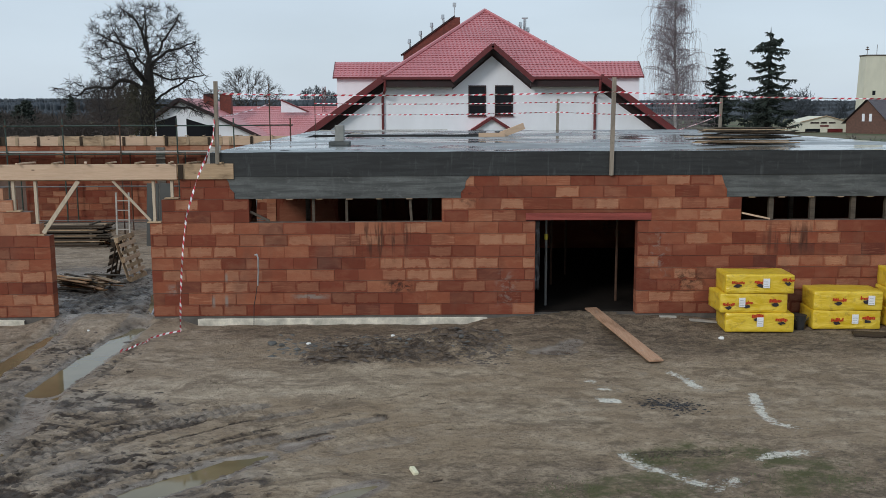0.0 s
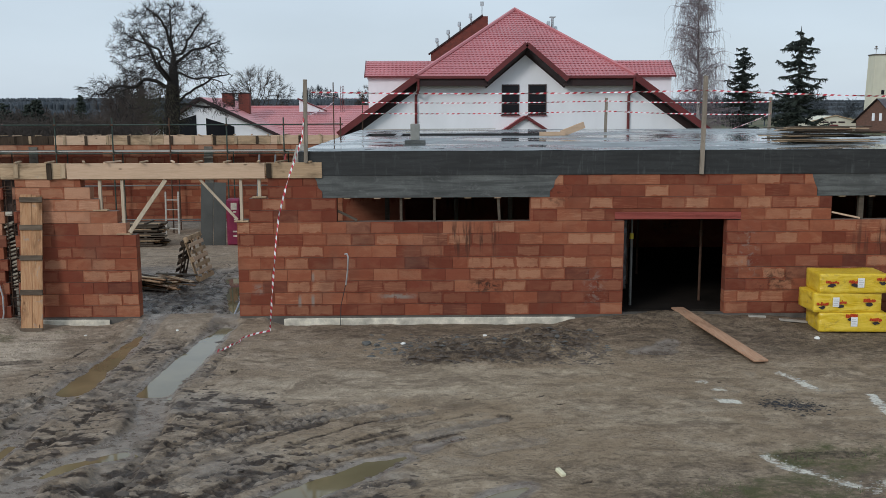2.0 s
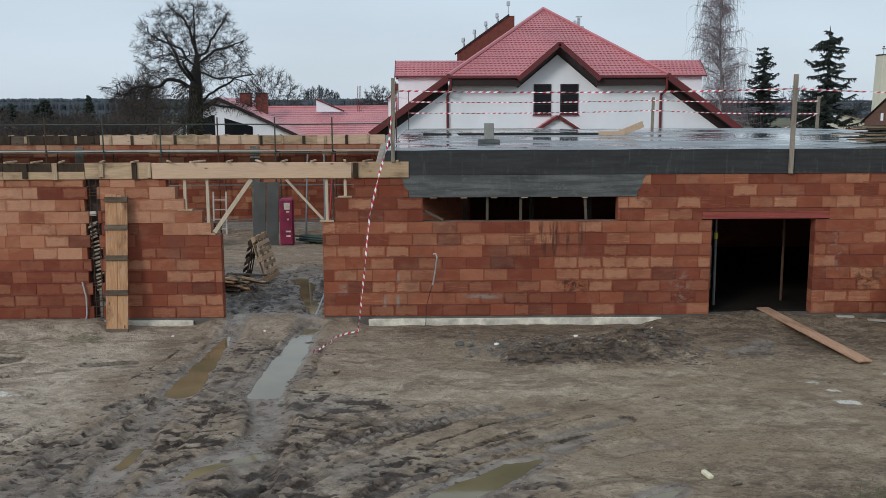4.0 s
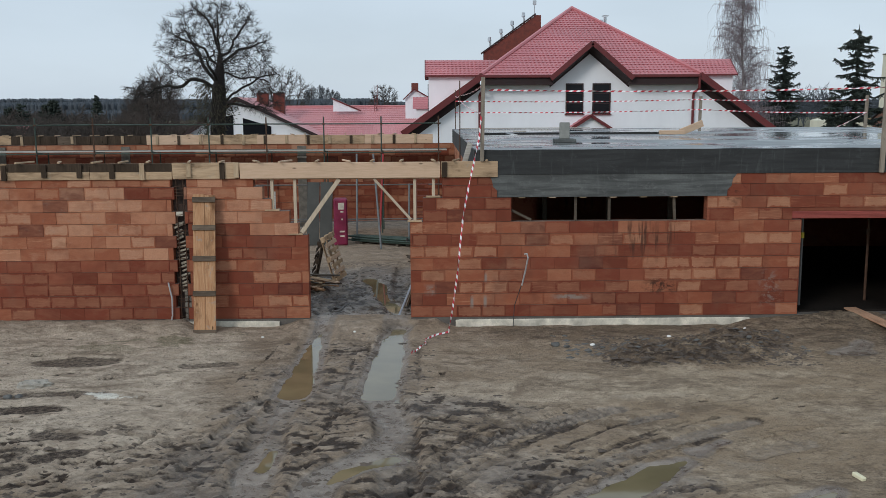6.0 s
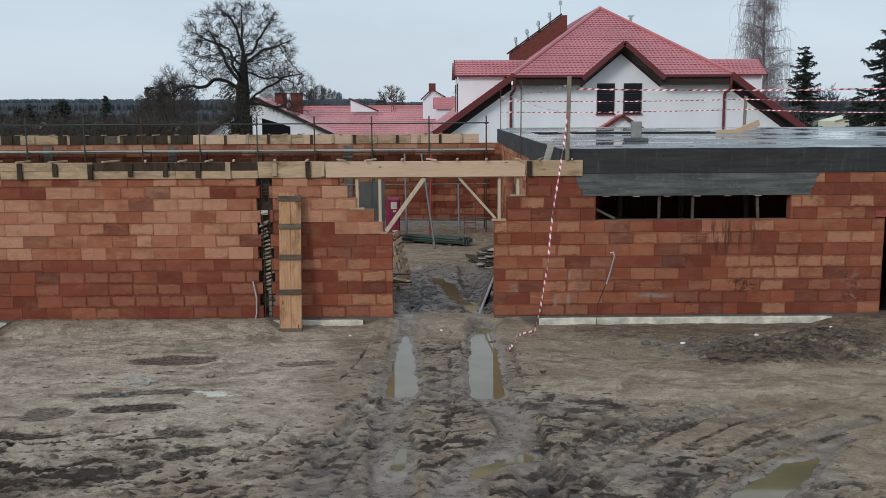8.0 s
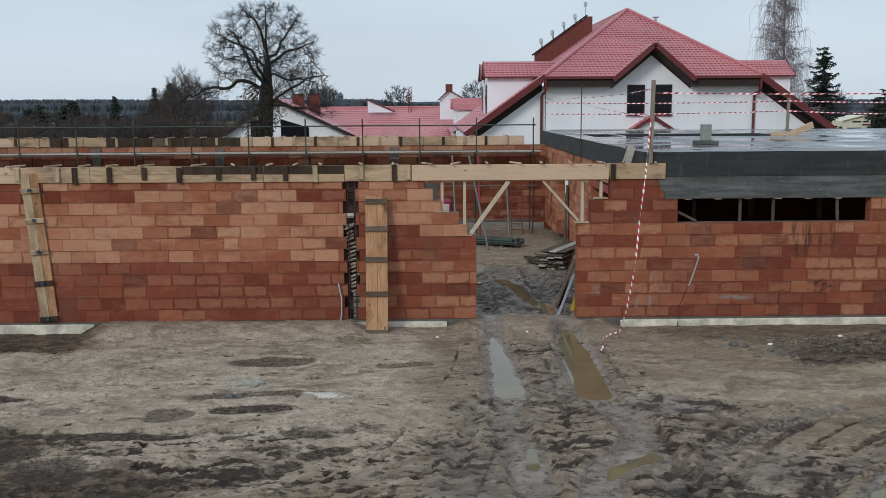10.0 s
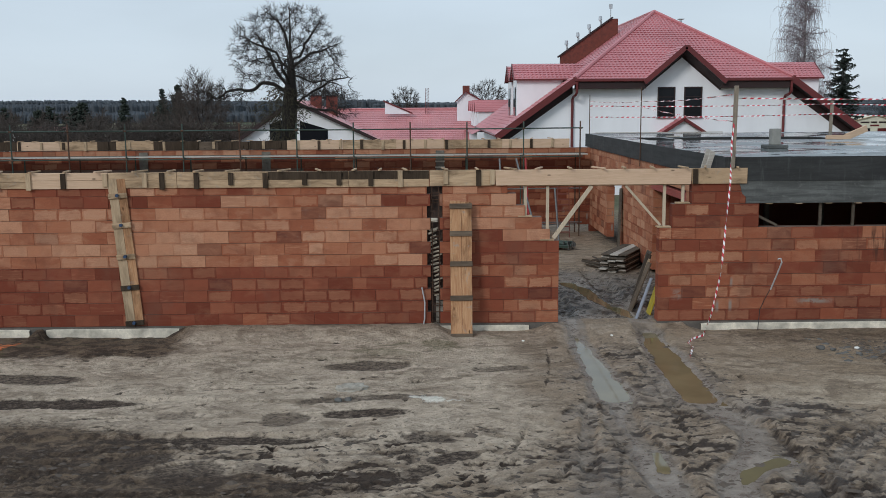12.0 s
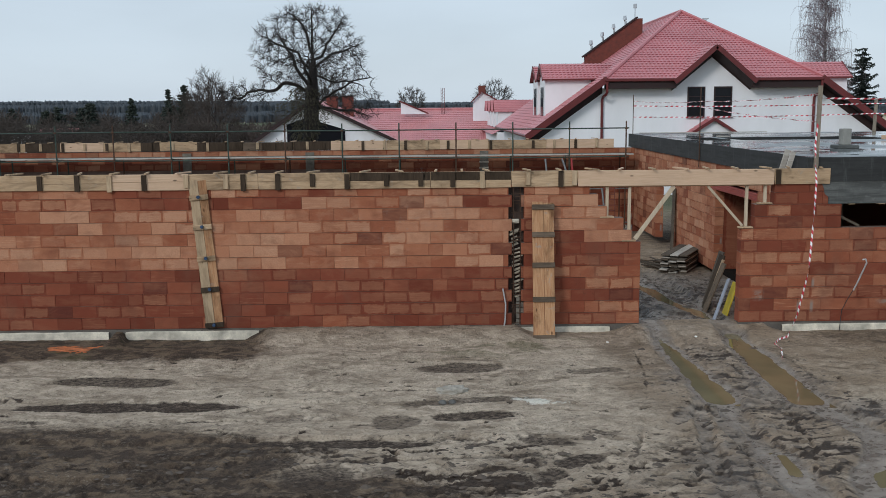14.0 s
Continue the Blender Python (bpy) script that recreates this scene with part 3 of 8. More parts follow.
Z += near * 0.06 * smooth(1.5, 0.0, hump)
pool = np.zeros(X.shape)
pool_rim = 0.10 * rough(X * 2.3, Y * 2.3, 41) + 0.012 * fold(X * 9, Y * 9, 42)
for pts, level, _ in POOLS:
    d, _ = swath(X, Y, pts)
    d = d + pool_rim * min(1.0, max(w for _, _, w in pts) / 0.25)
    inside, shore = smooth(0.015, -0.05, d), smooth(0.24, 0.02, d)
    Z = Z * (1 - shore) + shore * np.maximum(level + 0.008, np.minimum(Z, level + 0.02 + 0.05 * smooth(0.0, 0.25, d)))
    Z = Z * (1 - inside) + inside * (level - 0.05)
    pool = np.maximum(pool, shore)
    dark *= 1 - 0.8 * shore
wet = np.maximum(wet, 0.9 * pool)
wet = np.maximum(wet, near * yard * (0.75 + 0.4 * rough(warp_x * 2.0, warp_y * 1.6, 78)))
dark = np.maximum(dark, near * smooth(0.3, 0.7, Y) * smooth(6.0, 4.0, Y) * smooth(0.10, 0.28, rough(warp_x * 4.2, warp_y * 3.2, 79)))
# the land falls a little behind the site and rises to low hills far off
Z += -1.2 * smooth(20, 60, Y) + 9 * smooth(500, 1500, Y) * (0.7 + 0.3 * fold(X / 520, Y / 520, 14))
# dry pale sand along the left front, thin pale films further right
sand = left * smooth(-9.5, -6.2, Y + 0.9 * rough(X * 0.5, Y * 0.8, 59)) * (0.85 + 0.5 * rough(warp_x * 0.8, warp_y * 1.9, 60))
film, _ = swath(X, Y, [(0.2, -5.2, 0.3), (1.6, -4.7, 0.5), (3.6, -4.6, 0.4), (5.4, -4.9, 0.2)])
sand = np.maximum(sand, 0.55 * smooth(0.8, -0.2, film + 0.7 * rough(X * 0.8, Y * 1.9, 76)))
sand = np.maximum(sand, 0.35 * smooth(0.1, 0.4, rough(X * 0.5, Y * 1.3, 77)) * smooth(1.0, 3.0, X))
sand = np.maximum(sand, 0.45 * left * smooth(0.05, 0.3, rough(warp_x * 0.8, warp_y * 1.6, 43)))
sand = np.clip(sand, 0, 1) * (1 - 0.85 * np.clip(slick + 0.7 * pool, 0, 1))
# darker soil: below the left wall, in the lower left, on the heap and by the doorway
soil = near * smooth(-9.3, -10.4, X + 0.5 * rough(X * 1.2, Y * 1.2, 84)) * smooth(-2.2, -1.4, Y + 0.4 * rough(X * 1.5, Y * 1.5, 21)) * (1.2 + 0.8 * rough(X * 2.3, Y * 3.1, 22))
soil = np.maximum(soil, near * smooth(-7.4, -9.8, X + 0.6 * (Y + 7.4) + 0.8 * rough(X * 0.9, Y * 1.5, 65)) * smooth(-5.2, -6.6, Y) * 1.4)
soil = np.maximum(soil, near * smooth(-7.1, -8.4, Y + 0.5 * rough(X * 0.8, Y * 1.2, 86)) * smooth(-5.0, -7.5, X) * (1.0 + 0.7 * rough(warp_x * 1.4, warp_y * 2.2, 87)))
soil = np.maximum(soil, near * yard * (0.55 + 0.5 * rough(warp_x * 1.5, warp_y * 1.5, 94)))
soil = np.maximum(soil, near * smooth(1.2, 0.5, heap) * (0.75 + 1.2 * rough(X * 2.1, Y * 3.3, 58)))
soil = np.maximum(soil, near * 0.38 * smooth(-1.9, -0.5, Y + 0.5 * rough(X * 0.9, Y * 0.9, 88)) * smooth(0.8, 2.0, X))
soil = np.maximum(soil, near * 0.42 * smooth(6.6, 8.0, X + 0.8 * rough(X * 0.6, Y * 0.6, 89)) * smooth(-3.6, -2.2, Y))
soil = np.maximum(soil, near * 0.30 * smooth(-6.9, -8.6, Y + 0.6 * rough(X * 0.7, Y * 0.9, 90)) * smooth(4.0, 7.0, X))
dark *= 1 - 0.5 * smooth(1.0, 0.6, heap)
for k, (cx, cy, hx, hy, amt, turn) in enumerate(DAMP):
    c, s = math.cos(radians(turn)), math.sin(radians(turn))
    i0, i1 = np.searchsorted(gy, (cy - hx * abs(s) - hy - 0.4, cy + hx * abs(s) + hy + 0.4))
    j0, j1 = np.searchsorted(gx, (cx - hx - 0.4, cx + hx + 0.4))
    sl = (slice(i0, i1), slice(j0, j1))
    x, y = X[sl], Y[sl]
    u, v = (x - cx) * c + (y - cy) * s, (y - cy) * c - (x - cx) * s
    u = u + 0.16 * rough(x * 1.1 + k, y * 1.6, 71)
    v = v + 0.11 * rough(x * 1.3 + 5 * k, y * 1.9, 73)
    e = (np.abs(u) / (hx + 0.05)) ** 3 + (np.abs(v) / (hy * 1.4 + 0.05)) ** 2.4
    flat = smooth(1.5, 0.8, e)
    Z[sl] = Z[sl] * (1 - 0.8 * flat) + 0.8 * flat * (np.median(Z[sl][flat > 0.5]) - 0.018)
    dark[sl] = dark[sl] * (1 - flat) + flat * np.minimum(dark[sl], 0.2)
    dark[sl] = np.maximum(dark[sl], 0.72 * amt * smooth(1.5, 0.8, e + 0.45 * rough(x * 4, y * 6, 56, 3)))
moss, _ = swath(X, Y, [(7.2, -9.1, 0.3), (8.6, -8.6, 0.5), (8.7, -7.8, 0.3), (9.9, -7.7, 0.35), (10.6, -8.6, 0.5)])
moss = near * smooth(0.5, -0.3, moss + 0.6 * rough(X * 1.6, Y * 2.2, 91)) * (0.5 + 0.6 * rough(X * 4, Y * 5, 92))
sprout = near * left * smooth(-3.4, -1.2, Y) * smooth(0.12, 0.35, rough(X * 0.9, Y * 1.6, 93)) * 0.5
moss = np.clip(np.maximum(moss, sprout), 0, 1)
lime = np.zeros(X.shape)
lime_rim, lime_fade, lime_tone = 0.09 * rough(X * 4, Y * 5, 61), 0.2 * rough(X * 3, Y * 4, 63), 0.85 + 0.8 * rough(X * 3.1, Y * 3.3, 64)
for run in LIME_RUNS:
    d, _ = trail(X, Y, run)
    lime = np.maximum(lime, np.maximum(smooth(0.15, 0.02, d + lime_rim) * lime_tone, 0.42 * smooth(0.38, 0.03, d + lime_fade)))
verts = np.stack([X, Y, Z], -1).reshape(-1, 3)
ny, nx = X.shape
idx = np.arange(ny * nx).reshape(ny, nx)
quads = np.stack([idx[:-1, :-1], idx[:-1, 1:], idx[1:, 1:], idx[1:, :-1]], -1).reshape(-1, 4)
gme = bpy.data.meshes.new("ground")
gme.vertices.add(len(verts))
gme.vertices.foreach_set("co", verts.astype(np.float32).ravel())
gme.loops.add(quads.size)
gme.loops.foreach_set("vertex_index", quads.astype(np.int32).ravel())
gme.polygons.add(len(quads))
gme.polygons.foreach_set("loop_start", np.arange(0, quads.size, 4, dtype=np.int32))
gme.polygons.foreach_set("loop_total", np.full(len(quads), 4, dtype=np.int32))
gme.polygons.foreach_set("use_smooth", np.ones(len(quads), dtype=bool))
gme.update()
gme.validate()
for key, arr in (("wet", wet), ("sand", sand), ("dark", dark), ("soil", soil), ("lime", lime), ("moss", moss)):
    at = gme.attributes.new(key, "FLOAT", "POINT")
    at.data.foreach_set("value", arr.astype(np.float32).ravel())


def ground_z(x, y):
    i, j = int(np.argmin(np.abs(gy - y))), int(np.argmin(np.abs(gx - x)))
    return float(Z[i, j])


def mud_material():
    """Packed and churned soil: dry pale sand, brown soil, dark wet strips, cavities with their shade painted in, slick
    clay, spilt lime, moss.
    """
    mat, n, l, p = nodes_of("site_mud")
    get = {}
    for key in ("wet", "sand", "dark", "soil", "lime", "moss"):
        a = n.new("ShaderNodeAttribute")
        a.attribute_name = key
        get[key] = a.outputs["Fac"]
    vec = world_vec(n, l)
    flat = world_vec(n, l, (1.0, 1.6, 1.0))
    big = noise_node(n, l, 0.7, 6, 0.65, flat, 0.6)
    mid = noise_node(n, l, 3.4, 8, 0.70, world_vec(n, l, (1.0, 1.25, 1.0)), 0.5)
    fine = noise_node(n, l, 55, 4, 0.7, vec)
    speck = noise_node(n, l, 13, 6, 0.7, world_vec(n, l, (1.0, 1.25, 1.0)), 0.5)
    crumb = noise_node(n, l, 21, 6, 0.68, world_vec(n, l, (0.9, 1.3, 1.0)), 0.5)
    zone = noise_node(n, l, 1.1, 4, 0.6, vec)
    streak = noise_node(n, l, 1.3, 9, 0.72, world_vec(n, l, (0.8, 1.5, 1.0)), 0.8)

    def broken(src, gain, low, high):
        """A mask whose rim is frayed by the middling noise."""
        a = n.new("ShaderNodeMath")
        a.operation = "MULTIPLY_ADD"
        a.inputs[1].default_value = gain
        l.new(speck.outputs[0], a.inputs[0])
        l.new(src, a.inputs[2])
        return range_node(n, l, a.outputs[0], low + gain * 0.5, high + gain * 0.5)

    def spread(src):
        """Crumbs lie thick in some places and thin in others."""
        m = n.new("ShaderNodeMath")
        m.operation = "MULTIPLY"
        l.new(src, m.inputs[0])
        l.new(range_node(n, l, zone.outputs[0], 0.45, 0.64, 0.05, 1.0), m.inputs[1])
        return m.outputs[0]

    base = ramp_node(n, [(0.37, (0.207, 0.155, 0.110)), (0.50, (0.362, 0.281, 0.208)), (0.63, (0.523, 0.418, 0.322))])
    l.new(mid.outputs[0], base.inputs[0])
    c = mix_node(n, l, range_node(n, l, big.outputs[0], 0.42, 0.60, 0.0, 0.75), base.outputs[0], (0.331, 0.245, 0.170))
    pale = mix_node(n, l, range_node(n, l, mid.outputs[0], 0.36, 0.62), (0.385, 0.307, 0.232), (0.660, 0.546, 0.428))
    c = mix_node(n, l, broken(get["sand"], 0.9, 0.05, 0.85), c, pale)
    side = n.new("ShaderNodeSeparateXYZ")
    l.new(vec, side.inputs[0])
    c = mix_node(n, l, range_node(n, l, side.outputs[0], -1.0, 5.0), c, (1.0, 0.985, 0.92), "MULTIPLY")
    c = mix_node(n, l, range_node(n, l, streak.outputs[0], 0.52, 0.60, 0.0, 0.60), c, (0.165, 0.120, 0.083))
    c = mix_node(n, l, range_node(n, l, streak.outputs[0], 0.44, 0.34, 0.0, 0.35), c, (0.40, 0.34, 0.275))
    c = mix_node(n, l, broken(get["soil"], 1.1, 0.05, 0.60), c, mix_node(n, l, range_node(n, l, mid.outputs[0], 0.44, 0.57), (0.060, 0.042, 0.031), (0.190, 0.137, 0.094)))
    c = mix_node(n, l, range_node(n, l, speck.outputs[0], 0.55, 0.65, 0.0, 0.48), c, (0.095, 0.070, 0.054))
    c = mix_node(n, l, spread(range_node(n, l, crumb.outputs[0], 0.53, 0.62, 0.0, 0.55)), c, (0.115, 0.083, 0.062))
    c = mix_node(n, l, spread(range_node(n, l, crumb.outputs[0], 0.44, 0.36, 0.0, 0.28)), c, (0.60, 0.52, 0.42))
    c = mix_node(n, l, range_node(n, l, fine.outputs[0], 0.52, 0.70, 0.0, 0.12), c, (0.120, 0.094, 0.076))
    damp = broken(get["wet"], 0.5, 0.25, 0.75)
    c = mix_node(n, l, damp, c, mix_node(n, l, range_node(n, l, mid.outputs[0], 0.4, 0.6), (0.155, 0.122, 0.096), (0.315, 0.264, 0.218)))
    c = mix_node(n, l, broken(get["moss"], 0.9, 0.25, 0.75), c, (0.115, 0.110, 0.050))
    # wet strips, and painted shade in slits, dents, grooves and below lips
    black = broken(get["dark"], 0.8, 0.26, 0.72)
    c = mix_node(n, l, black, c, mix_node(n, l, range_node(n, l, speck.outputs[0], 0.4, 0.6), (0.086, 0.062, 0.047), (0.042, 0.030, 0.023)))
    c = mix_node(n, l, broken(get["lime"], 2.6, 0.55, 1.0), c, (0.78, 0.74, 0.65))
    grass = noise_node(n, l, 0.02, 4, 0.6, vec)
    far = n.new("ShaderNodeSeparateXYZ")
    l.new(vec, far.inputs[0])
    field = mix_node(n, l, range_node(n, l, grass.outputs[0], 0.4, 0.6), (0.075, 0.095, 0.045), (0.14, 0.12, 0.075))
    c = mix_node(n, l, range_node(n, l, far.outputs[1], 19, 26), c, field)
    l.new(c, p.inputs["Base Color"])
    l.new(range_node(n, l, damp, 0.0, 1.0, 0.2, 0.6), p.inputs["Specular IOR Level"])
    r = n.new("ShaderNodeMath")
    r.operation = "MULTIPLY_ADD"
    r.inputs[1].default_value = -0.48
    r.inputs[2].default_value = 0.80
    l.new(damp, r.inputs[0])
    r2 = n.new("ShaderNodeMath")
    r2.operation = "ADD"
    l.new(r.outputs[0], r2.inputs[0])
    l.new(range_node(n, l, mid.outputs[0], 0.3, 0.7, -0.12, 0.1), r2.inputs[1])
    l.new(r2.outputs[0], p.inputs["Roughness"])
    h = n.new("ShaderNodeMath")
    h.operation = "MULTIPLY_ADD"
    h.inputs[1].default_value = 0.25
    l.new(fine.outputs[0], h.inputs[0])
    l.new(mid.outputs[0], h.inputs[2])
    h2 = n.new("ShaderNodeMath")
    h2.operation = "MULTIPLY_ADD"
    h2.inputs[1].default_value = 0.75
    l.new(speck.outputs[0], h2.inputs[0])
    l.new(h.outputs[0], h2.inputs[2])
    h2b = n.new("ShaderNodeMath")
    h2b.operation = "MULTIPLY_ADD"
    h2b.inputs[1].default_value = 0.8
    l.new(streak.outputs[0], h2b.inputs[0])
    l.new(h2.outputs[0], h2b.inputs[2])
    h3 = n.new("ShaderNodeMath")
    h3.operation = "MULTIPLY"
    l.new(h2b.outputs[0], h3.inputs[0])
    l.new(range_node(n, l, get["wet"], 0.6, 1.0, 1.0, 0.45), h3.inputs[1])
    bump_node(n, l, p, h3.outputs[0], 1.0, 0.08)
    return mat


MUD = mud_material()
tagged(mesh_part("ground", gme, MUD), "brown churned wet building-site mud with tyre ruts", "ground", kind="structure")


def water_material(name, color):
    mat, n, l, p = nodes_of(name)
    v = noise_node(n, l, 1.3, 3, 0.5, world_vec(n, l))
    c = mix_node(n, l, range_node(n, l, v.outputs[0], 0.35, 0.65), color, tuple(k * 0.75 for k in color))
    l.new(c, p.inputs["Base Color"])
    p.inputs["Roughness"].default_value = 0.04
    p.inputs["IOR"].default_value = 1.42
    p.inputs["Specular IOR Level"].default_value = 0.5
    rip = noise_node(n, l, 9, 2, 0.5, world_vec(n, l))
    bump_node(n, l, p, rip.outputs[0], 0.05, 0.003)
    return mat


SILT = water_material("silty_water", (0.185, 0.148, 0.080))


def puddle(pts, z, mat, label):
    """A flat sheet of water along a bent line; the mud around it makes its rim."""
    bm = bmesh.new()
    a, b = Vector(pts[0]), Vector(pts[-1])
    a2, b2 = a + (a - Vector(pts[1])).normalized() * (pts[0][2] + 0.06), b + (b - Vector(pts[-2])).normalized() * (pts[-1][2] + 0.06)
    run = [(a2.x, a2.y, pts[0][2]), *pts, (b2.x, b2.y, pts[-1][2])]
    left, right = [], []
    for i, (x, y, w) in enumerate(run):
        p, q = run[max(i - 1, 0)], run[min(i + 1, len(run) - 1)]
        d = Vector((q[0] - p[0], q[1] - p[1], 0)).normalized()
        side = Vector((-d.y, d.x, 0)) * (w + 0.07)
        left.append(bm.verts.new(Vector((x, y, z)) + side))
        right.append(bm.verts.new(Vector((x, y, z)) - side))
    for i in range(len(run) - 1):
        bm.faces.new((left[i], right[i], right[i + 1], left[i + 1]))
    bmesh.ops.recalc_face_normals(bm, faces=bm.faces)
    ob = part("puddle", bm, mat)
    return tagged(ob, label, "puddle", "puddles in the ruts", "structure")


# ---- block walls ----
H, LEN, DEEP = 0.247, 0.498, 0.25
WALL_BACK = 16.7


def core_boxes(bm, runs, y0, y1, inset=0.013):
    """The mortar core of a wall: courses of solid runs, set back from the faces of the blocks."""
    for z0, z1, a, b in runs:
        box(bm, a + 0.006, b - 0.006, y0 + inset, y1 - inset, z0, z1)


def brick_mesh(length, height, depth):
    """One block: chamfered rims and a slightly uneven face."""
    bm = bmesh.new()
    box(bm, -length / 2, length / 2, -depth / 2, depth / 2, -height / 2, height / 2, chamfer=0.0028)
    me = bpy.data.meshes.new("brick")
    bm.to_mesh(me)
    bm.free()
    return me


brick_meshes = {}


def lay_blocks(parent, runs, pick, rng, axis="x", at=0.0, depth=DEEP, most=10 ** 6):
    """Lays blocks along solid runs (z0, z1, from, to, shift) as parts of the parent."""
    count = 0
    for z0, z1, a, b, shift in runs:
        x = a
        first = True
        while x < b - 0.03:
            step = (LEN * shift if first and shift > 0.05 else LEN)
            first = False
            end = min(x + step, b)
            if b - end < 0.09:
                end = b
            if end - x > 0.40 and rng.random() < 0.05 and end < b - 0.3:
                end = x + 0.30
            length, height = round(end - x - 0.002, 3), round(z1 - z0 - 0.0075, 3)
            mat = pick(z0, (x + end) / 2)
            key = (length, height, depth, mat.name)
            if key not in brick_meshes:
                brick_meshes[key] = brick_mesh(length, height, depth)
                brick_meshes[key].materials.append(mat)
            push = rng.uniform(-0.005, 0.005)
            c = (x + end) / 2
            ob = bpy.data.objects.new("brick", brick_meshes[key])
            scene.collection.objects.link(ob)
            ob.parent = parent
            zz = (z0 + z1) / 2 + rng.uniform(-0.002, 0.002)
            if axis == "x":
                ob.matrix_basis = pose(c, at + push, zz, rng.uniform(-0.3, 0.3), 0, rng.uniform(-0.5, 0.5) + (180 if rng.random() < 0.5 else 0))
            else:
                ob.matrix_basis = pose(at + push, c, zz, 0, 0, 90 + rng.uniform(-0.5, 0.5))
            x = end
            count += 1
    return count


def cut(a, b, holes):
    """A run from a to b without the holes."""
    out = [(a, b)]
    for h0, h1 in holes:
        out = [(p, q) for s, e in out for p, q in ((s, min(e, h0)), (max(s, h1), e)) if q - p > 0.04]
    return out


def build_wall(name, label, left, right, holes, courses, pick, seed, y=0.0, tops=None, deep=DEEP, keep_to=None):
    """left(k), right(k): the ends of course k; holes(k): its openings; tops: the height where the last course is cut."""
    rng = random.Random(seed)
    core, bricks, rest = [], [], []
    for k in range(courses):
        z0, z1 = k * H, (k + 1) * H
        if tops is not None:
            z1 = min(z1, tops)
        for a, b in cut(left(k), right(k), holes(k)):
            core.append((z0, z1, a, b))
            bricks.append((z0, z1, a, b, (0.5 if k % 2 else 1.0) * (0.85 + 0.3 * rng.random()) % 1.0))
    bm = bmesh.new()
    core_boxes(bm, core, y - deep / 2, y + deep / 2)
    wall = part(name, bm, MORTAR)
    tagged(wall, label, "wall", kind="structure")
    WALL_JOBS.append((wall, bricks, pick, rng, y, deep))
    return wall


WALL_JOBS = []
DOOR = (8.0, 10.14)
WIN = [(2.06, 6.05), (12.3, 16.3)]
BEAMS = [(1.77, 6.45), (11.98, 17.2)]


def front_holes(k):
    out = []
    if k < 8:
        out.append(DOOR)
    if k == 8:
        out.append((7.8, 10.42))
    if k in (8, 9):
        out += WIN
    if k >= 10:
        out += BEAMS
    return out


def tone(z, x, seed):
    """A slow tone along each course, so that neighbours from one batch look alike."""
    k = round(z / H)
    a = noise.noise(Vector((x * 0.55 + k * 7.3, k * 3.1, seed)))
    b = (math.sin(x * 12.9898 + z * 78.233) * 43758.5453) % 1.0
    return 0.5 + 0.9 * a + 0.45 * (b - 0.5)


def pick_right(z, x):
    r = tone(z, x, 1.0) - 0.12 - (0.22 if z < 0.2 or 1.2 < z < 1.6 else 0.0) - (0.12 if z > 2.4 else 0.0)
    return BRICK_RED if r < 0.30 else BRICK_MIX if r < 0.98 else BRICK_PALE


def pick_left(z, x):
    r = tone(z, x, 2.0) + (-0.66 if z < 1.1 else 0.40 if z < 2.4 else 0.05)
    return BRICK_RED if r < 0.40 else BRICK_MIX if r < 0.66 else BRICK_PALE


def pick_pier(z, x):
    r = tone(z, x, 3.0) - 0.04 + (0.42 if z > 2.2 else 0) + (0.7 if z > 1.6 and x > -3.1 else 0)
    return BRICK_RED if r < 0.45 else BRICK_MIX if r < 0.8 else BRICK_PALE


STEP_L = {7: -2.27, 8: -2.44, 9: -2.79, 10: -2.97, 11: -3.15}
build_wall("wall_front_right", "red hollow-block wall with strip windows and a doorway", lambda k: 0.0 if k < 8 else 0.26 if k < 10 else 0.66, lambda k: 17.2,
                        front_holes, 12, pick_right, 3, y=DEEP / 2, tops=2.93)
build_wall("wall_front_pier", "red hollow-block wall stepped beside the gateway", lambda k: -4.55 + (0.06 if k % 2 else 0.0), lambda k: STEP_L.get(k, -2.08), lambda k: [], 12, pick_pier, 5, y=DEEP / 2, tops=2.92)
build_wall("wall_front_left", "long hollow-block wall, dark red below and pale above", lambda k: -16.6, lambda k: -4.74 - (0.07 if k % 2 else 0.0), lambda k: [], 12, pick_left, 8, y=DEEP / 2, tops=2.92)
def pick_back(z, x):
    return (BRICK_PALE if tone(z, x, 4.0) > 0.4 else BRICK_MIX) if z > 2.6 else BRICK_RED if tone(z, x, 4.0) < 0.6 else BRICK_MIX


wall_back = build_wall("wall_back", "dark red hollow-block wall behind the scaffold", lambda k: -27.0, lambda k: 1.35, lambda k: [], 12, pick_back, 11, y=WALL_BACK, tops=2.93)

# plain walls that close the shell where nothing shows
bm = bmesh.new()
box(bm, -26.95, -16.603, 0.004, DEEP - 0.004, -0.2, 2.92)
tagged(part("wall_front_far", bm, BRICK_RED), "plain red block wall closing the yard front", "wall", kind="structure")
bm = bmesh.new()
box(bm, -27.2, -26.95, 0.0, WALL_BACK - 0.14, -0.2, 2.9)
tagged(part("wall_west", bm, BRICK_RED), "plain red block wall closing the yard", "wall", kind="structure")

